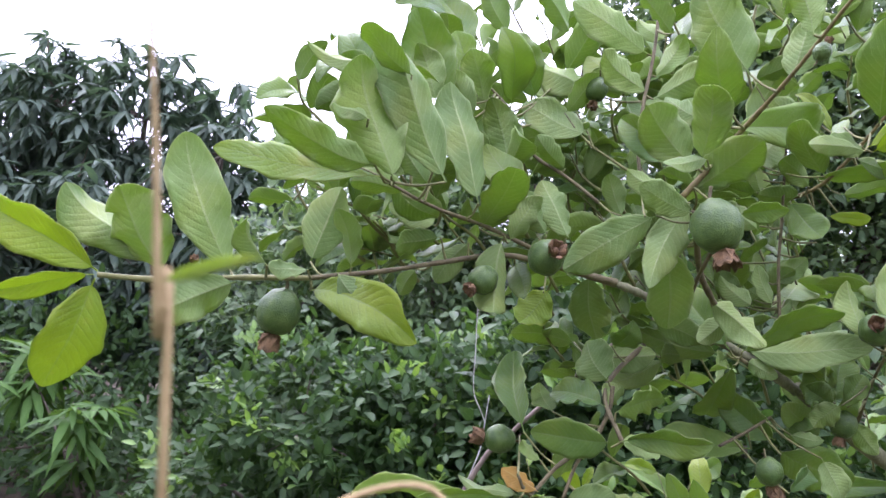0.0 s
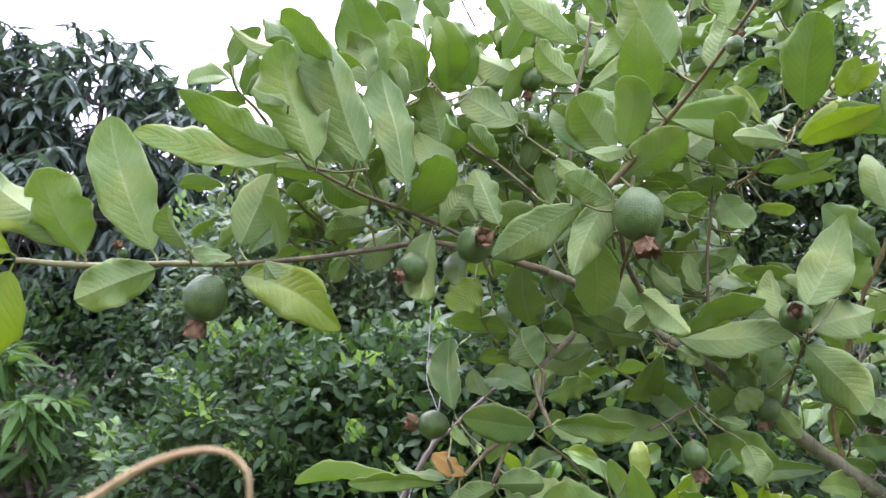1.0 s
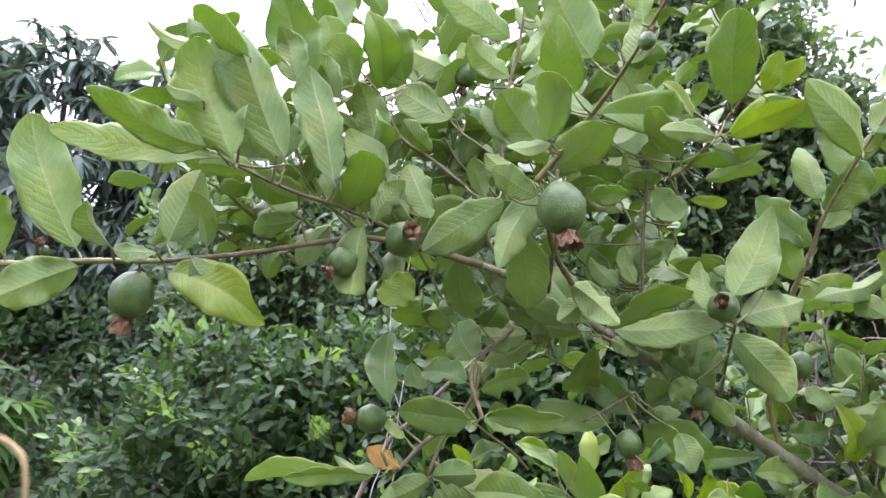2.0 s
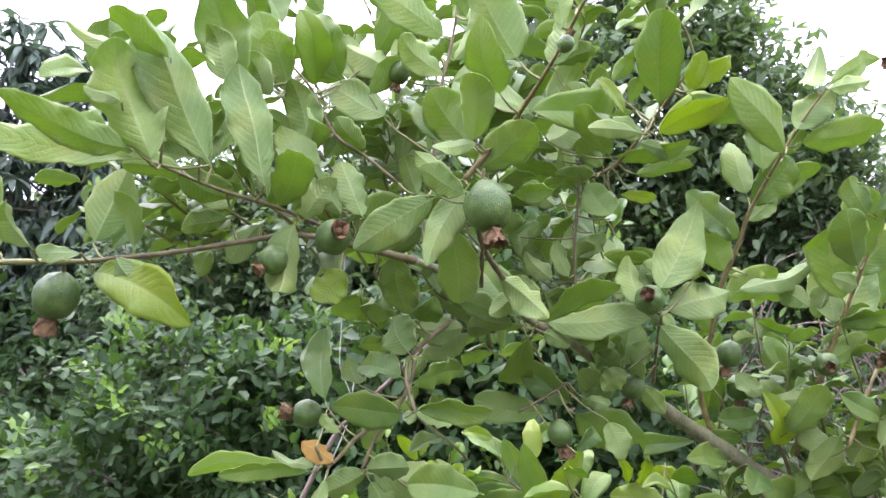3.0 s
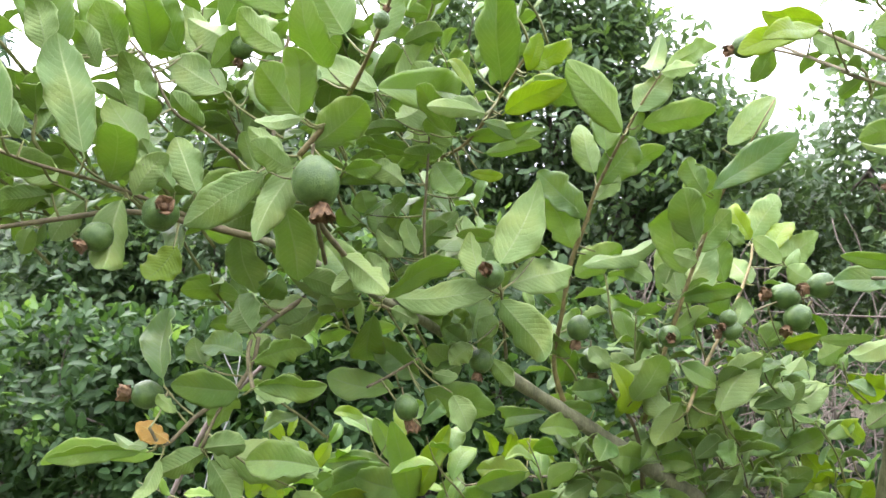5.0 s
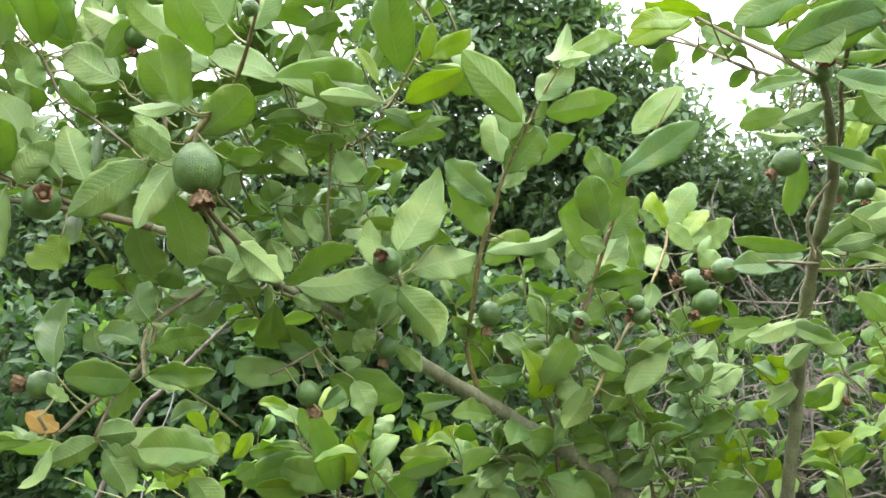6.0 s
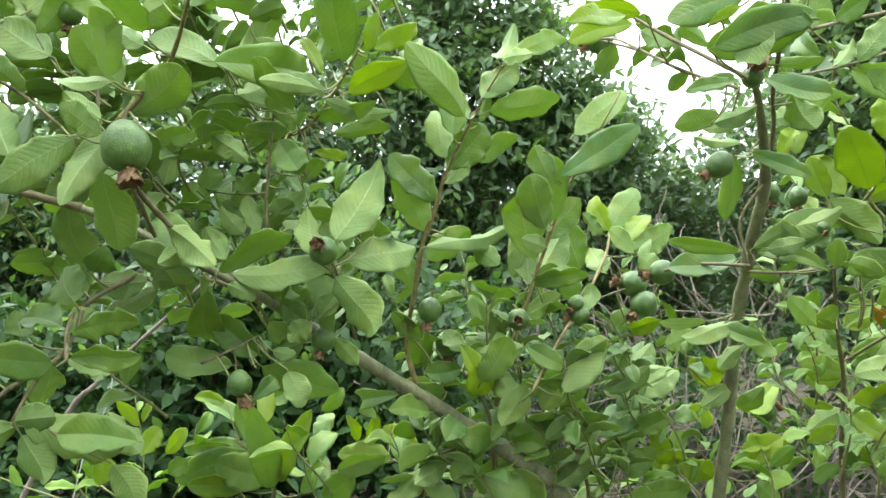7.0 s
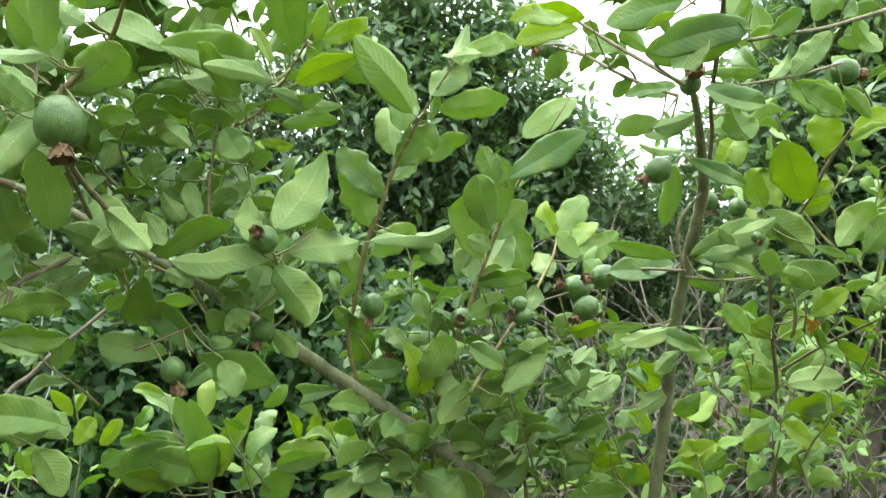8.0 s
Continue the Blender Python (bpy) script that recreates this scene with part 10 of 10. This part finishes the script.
shoot(young_tree, (2.390, 1.536, 1.130), (2.347, 1.544, 1.283), 8, 0.080, "u")
shoot(young_tree, (2.203, 1.372, 1.506), (2.091, 1.307, 1.612), 4, 0.080, "y")
shoot(young_tree, (1.522, 1.392, 1.136), (1.399, 1.317, 1.273), 7, 0.080, "u")
shoot(young_tree, (1.552, 1.385, 1.063), (1.452, 1.326, 1.177), 4, 0.090, "y")
shoot(young_tree, (1.709, 1.335, 1.063), (1.697, 1.370, 1.167), 4, 0.090, "y")
shoot(young_tree, (2.078, 1.427, 1.071), (2.006, 1.417, 1.213), 7, 0.080, "u")
shoot(young_tree, (2.248, 1.476, 1.144), (2.170, 1.447, 1.295), 4, 0.080, "y")
shoot(young_tree, (2.314, 1.459, 1.031), (2.232, 1.461, 1.148), 7, 0.080, "u")
shoot(young_tree, (2.291, 1.456, 1.297), (2.291, 1.431, 1.448), 4, 0.080, "y")
shoot(young_tree, (1.991, 1.334, 1.496), (1.985, 1.288, 1.630), 6, 0.080, "u")
shoot(young_tree, (2.006, 1.218, 1.683), (1.966, 1.160, 1.800), 5, 0.090, "u")
shoot(young_tree, (1.761, 1.299, 1.586), (1.695, 1.214, 1.702), 5, 0.080, "u")
shoot(young_tree, (1.559, 1.144, 1.819), (1.495, 1.055, 1.903), 5, 0.080, "u")
shoot(young_tree, (1.741, 1.078, 2.058), (1.706, 0.994, 2.113), 6, 0.090, "u")
shoot(young_tree, (1.313, 1.007, 1.963), (1.255, 0.978, 2.021), 6, 0.090, "u")
shoot(young_tree, (1.631, 1.116, 1.982), (1.510, 1.042, 2.050), 6, 0.090, "u")
shoot(young_tree, (1.821, 1.269, 1.870), (1.765, 1.267, 1.963), 5, 0.080, "u")
shoot(young_tree, (1.846, 1.384, 1.404), (1.738, 1.339, 1.507), 4, 0.080, "y")
shoot(young_tree, (1.569, 1.371, 1.292), (1.462, 1.326, 1.393), 6, 0.080, "u")
shoot(young_tree, (1.773, 1.205, 1.184), (1.706, 1.135, 1.336), 9, 0.055, "u")
shoot(young_tree, (1.894, 1.211, 1.402), (1.941, 1.204, 1.503), 8, 0.050, "y")
shoot(young_tree, (1.985, 1.181, 1.434), (1.960, 1.138, 1.557), 8, 0.050, "y")
shoot(young_tree, (1.784, 1.302, 1.310), (1.677, 1.218, 1.416), 7, 0.050, "y")
shoot(young_tree, (1.925, 1.260, 1.220), (1.866, 1.163, 1.348), 8, 0.055, "u")
shoot(young_tree, (2.016, 1.229, 1.278), (2.045, 1.234, 1.392), 8, 0.055, "y")
shoot(young_tree, (2.005, 1.238, 1.125), (1.923, 1.182, 1.238), 8, 0.055, "u")
shoot(young_tree, (1.790, 1.188, 1.495), (1.764, 1.183, 1.589), 7, 0.050, "u")
shoot(young_tree, (1.755, 1.189, 1.767), (1.639, 1.113, 1.836), 7, 0.055, "y")
shoot(young_tree, (1.846, 1.160, 1.774), (1.873, 1.164, 1.874), 7, 0.055, "u")
shoot(young_tree, (1.806, 1.211, 1.494), (1.799, 1.235, 1.601), 7, 0.067, "u")
shoot(young_tree, (2.213, 1.737, 0.996), (2.029, 1.632, 1.163), 6, 0.065, "u")
shoot(young_tree, (2.398, 1.551, 1.308), (2.282, 1.577, 1.425), 7, 0.061, "u")
shoot(young_tree, (1.952, 1.631, 1.263), (1.867, 1.626, 1.453), 5, 0.061, "u")
shoot(young_tree, (2.095, 1.825, 0.905), (1.928, 1.723, 1.075), 6, 0.067, "u")
shoot(young_tree, (2.585, 1.683, 0.979), (2.444, 1.645, 1.200), 7, 0.076, "u")
shoot(young_tree, (2.111, 1.256, 1.558), (1.994, 1.252, 1.633), 6, 0.071, "u")
shoot(young_tree, (2.267, 1.720, 1.218), (2.291, 1.736, 1.376), 7, 0.062, "u")
shoot(young_tree, (2.268, 1.597, 1.021), (2.245, 1.580, 1.169), 6, 0.069, "u")
shoot(young_tree, (2.305, 1.681, 1.376), (2.205, 1.648, 1.525), 7, 0.067, "u")
shoot(young_tree, (2.185, 1.827, 1.069), (2.082, 1.857, 1.183), 7, 0.062, "y")
shoot(young_tree, (2.096, 1.443, 1.425), (2.006, 1.377, 1.548), 5, 0.069, "y")
shoot(young_tree, (2.279, 1.429, 1.313), (2.200, 1.414, 1.420), 6, 0.069, "y")
shoot(young_tree, (2.208, 1.496, 1.067), (1.999, 1.459, 1.206), 7, 0.067, "y")
shoot(young_tree, (1.775, 1.407, 1.502), (1.740, 1.409, 1.626), 6, 0.073, "u")
shoot(young_tree, (1.977, 1.161, 1.628), (1.976, 1.187, 1.746), 6, 0.071, "u")
shoot(young_tree, (1.878, 1.200, 1.732), (1.779, 1.215, 1.792), 7, 0.079, "u")
shoot(young_tree, (1.873, 1.252, 1.511), (1.780, 1.203, 1.658), 6, 0.066, "u")
shoot(young_tree, (1.901, 1.459, 1.678), (1.811, 1.452, 1.796), 5, 0.078, "u")
shoot(young_tree, (2.149, 1.312, 1.763), (2.151, 1.345, 1.871), 6, 0.075, "u")
shoot(young_tree, (1.938, 1.168, 1.958), (1.838, 1.096, 2.060), 7, 0.091, "u")
shoot(young_tree, (1.468, 1.005, 1.954), (1.379, 0.937, 2.013), 5, 0.079, "u")
shoot(young_tree, (1.260, 1.019, 1.889), (1.202, 1.053, 1.946), 7, 0.074, "u")
shoot(young_tree, (1.850, 1.063, 2.103), (1.778, 1.053, 2.181), 6, 0.086, "u")
# the boles that carry both trees
twig(guava_tree, [(1.243, 1.480, 1.072, 0.025), (1.42, 1.58, 0.85, 0.029), (1.55, 1.68, 0.5, 0.034), (1.6, 1.72, -0.05, 0.042)])
twig(guava_tree, [(1.139, 1.524, 1.035, 0.007), (1.3, 1.58, 0.8, 0.009), (1.52, 1.66, 0.55, 0.012)])
twig(guava_tree, [(1.341, 1.491, 0.932, 0.006), (1.4, 1.55, 0.8, 0.008), (1.54, 1.67, 0.5, 0.012)])
twig(guava_tree, [(0.651, 1.610, 0.947, 0.006), (0.9, 1.66, 0.6, 0.009), (1.3, 1.7, 0.2, 0.012), (1.58, 1.72, 0.05, 0.016)])
twig(young_tree, [(1.755, 1.559, 0.290, 0.0178), (1.775, 1.575, 0.15, 0.019), (1.79, 1.585, -0.05, 0.022)])
hang_foliage(guava_tree)
hang_foliage(young_tree)


# ---- small things ----
def grass_stalk(name, label, paths, blade_tip=None):
    thing = new(name)
    tagged(thing, label, "grass")
    v, f = tubes(paths, 8, 6, 0.03, 5)
    mesh_object("stem", v, f, M_DRY, thing)
    return thing


stalk = grass_stalk("dry_grass_stalk", "tall straw-brown dry grass stalk standing upright", [[(0.128, 0.19, 0.0, 0.0022), (0.112, 0.175, 0.8, 0.0018), (0.097, 0.165, 1.511, 0.0012), (0.094, 0.162, 1.562, 0.0011), (0.092, 0.160, 1.600, 0.0009), (0.089, 0.157, 1.639, 0.0006), (0.087, 0.156, 1.660, 0.0005), (0.085, 0.155, 1.69, 0.0003)]])
gv, gf, gu, gt = blade(0.024, 0.0035, 0.08, 20, 77, 10, 4, 0.0002)
gl = mesh_object("grass_leaf", gv, gf, M_YOUNG, stalk, "short yellow-green grass leaf", gu)
gl.matrix_basis = look((0.096, 0.158, 1.575), (0.120, 0.156, 1.582)) @ pose(0, 0, 0, 0, 90, 0)
grass_stalk("dry_grass_stalk", "dry brown grass stalk bent over into an arch", [[(0.03, 0.21, 0.0, 0.0018), (0.05, 0.2, 0.9, 0.0016), (0.078, 0.199, 1.44, 0.0013), (0.1, 0.199, 1.496, 0.0012), (0.118, 0.199, 1.509, 0.0012), (0.131, 0.199, 1.518, 0.0011), (0.143, 0.199, 1.523, 0.0010), (0.153, 0.199, 1.524, 0.0009), (0.158, 0.2, 1.521, 0.0009), (0.161, 0.2, 1.516, 0.0008), (0.162, 0.2, 1.500, 0.0007)]])

cord = new("hanging_cord")
tagged(cord, "thin pale cord hanging slack from the branches", "cord")
cv, cf = tubes([[(0.09, 2.85, 1.75, 0.002), (0.076, 2.903, 1.533, 0.002), (0.075, 2.913, 1.361, 0.002), (0.074, 2.921, 1.21, 0.002), (0.103, 2.928, 1.136, 0.002), (0.123, 2.932, 1.088, 0.002)],
                [(0.135, 2.927, 1.192, 0.002), (0.12, 2.933, 1.062, 0.0026), (0.107, 2.937, 0.975, 0.0026), (0.05, 2.941, 0.821, 0.0026), (0.017, 2.946, 0.691, 0.0026), (-0.1, 3.0, 0.0, 0.005)]], 6, 5, 0.03, 6)
mesh_object("strand", cv, cf, M_CORD, cord)
vine = new("pale_stick")
tagged(vine, "slender pale grey stick leaning through the leaves", "stick")
cv, cf = tubes([[(0.50, 2.02, 1.50, 0.003), (0.441, 2.038, 1.442, 0.004), (0.356, 2.069, 1.353, 0.005), (0.278, 2.097, 1.272, 0.006), (0.2, 2.124, 1.184, 0.007), (0.075, 2.171, 0.995, 0.008), (-0.35, 2.3, -0.02, 0.01)]], 7, 5, 0.06, 7)
mesh_object("stem", cv, cf, M_BRUSH, vine)
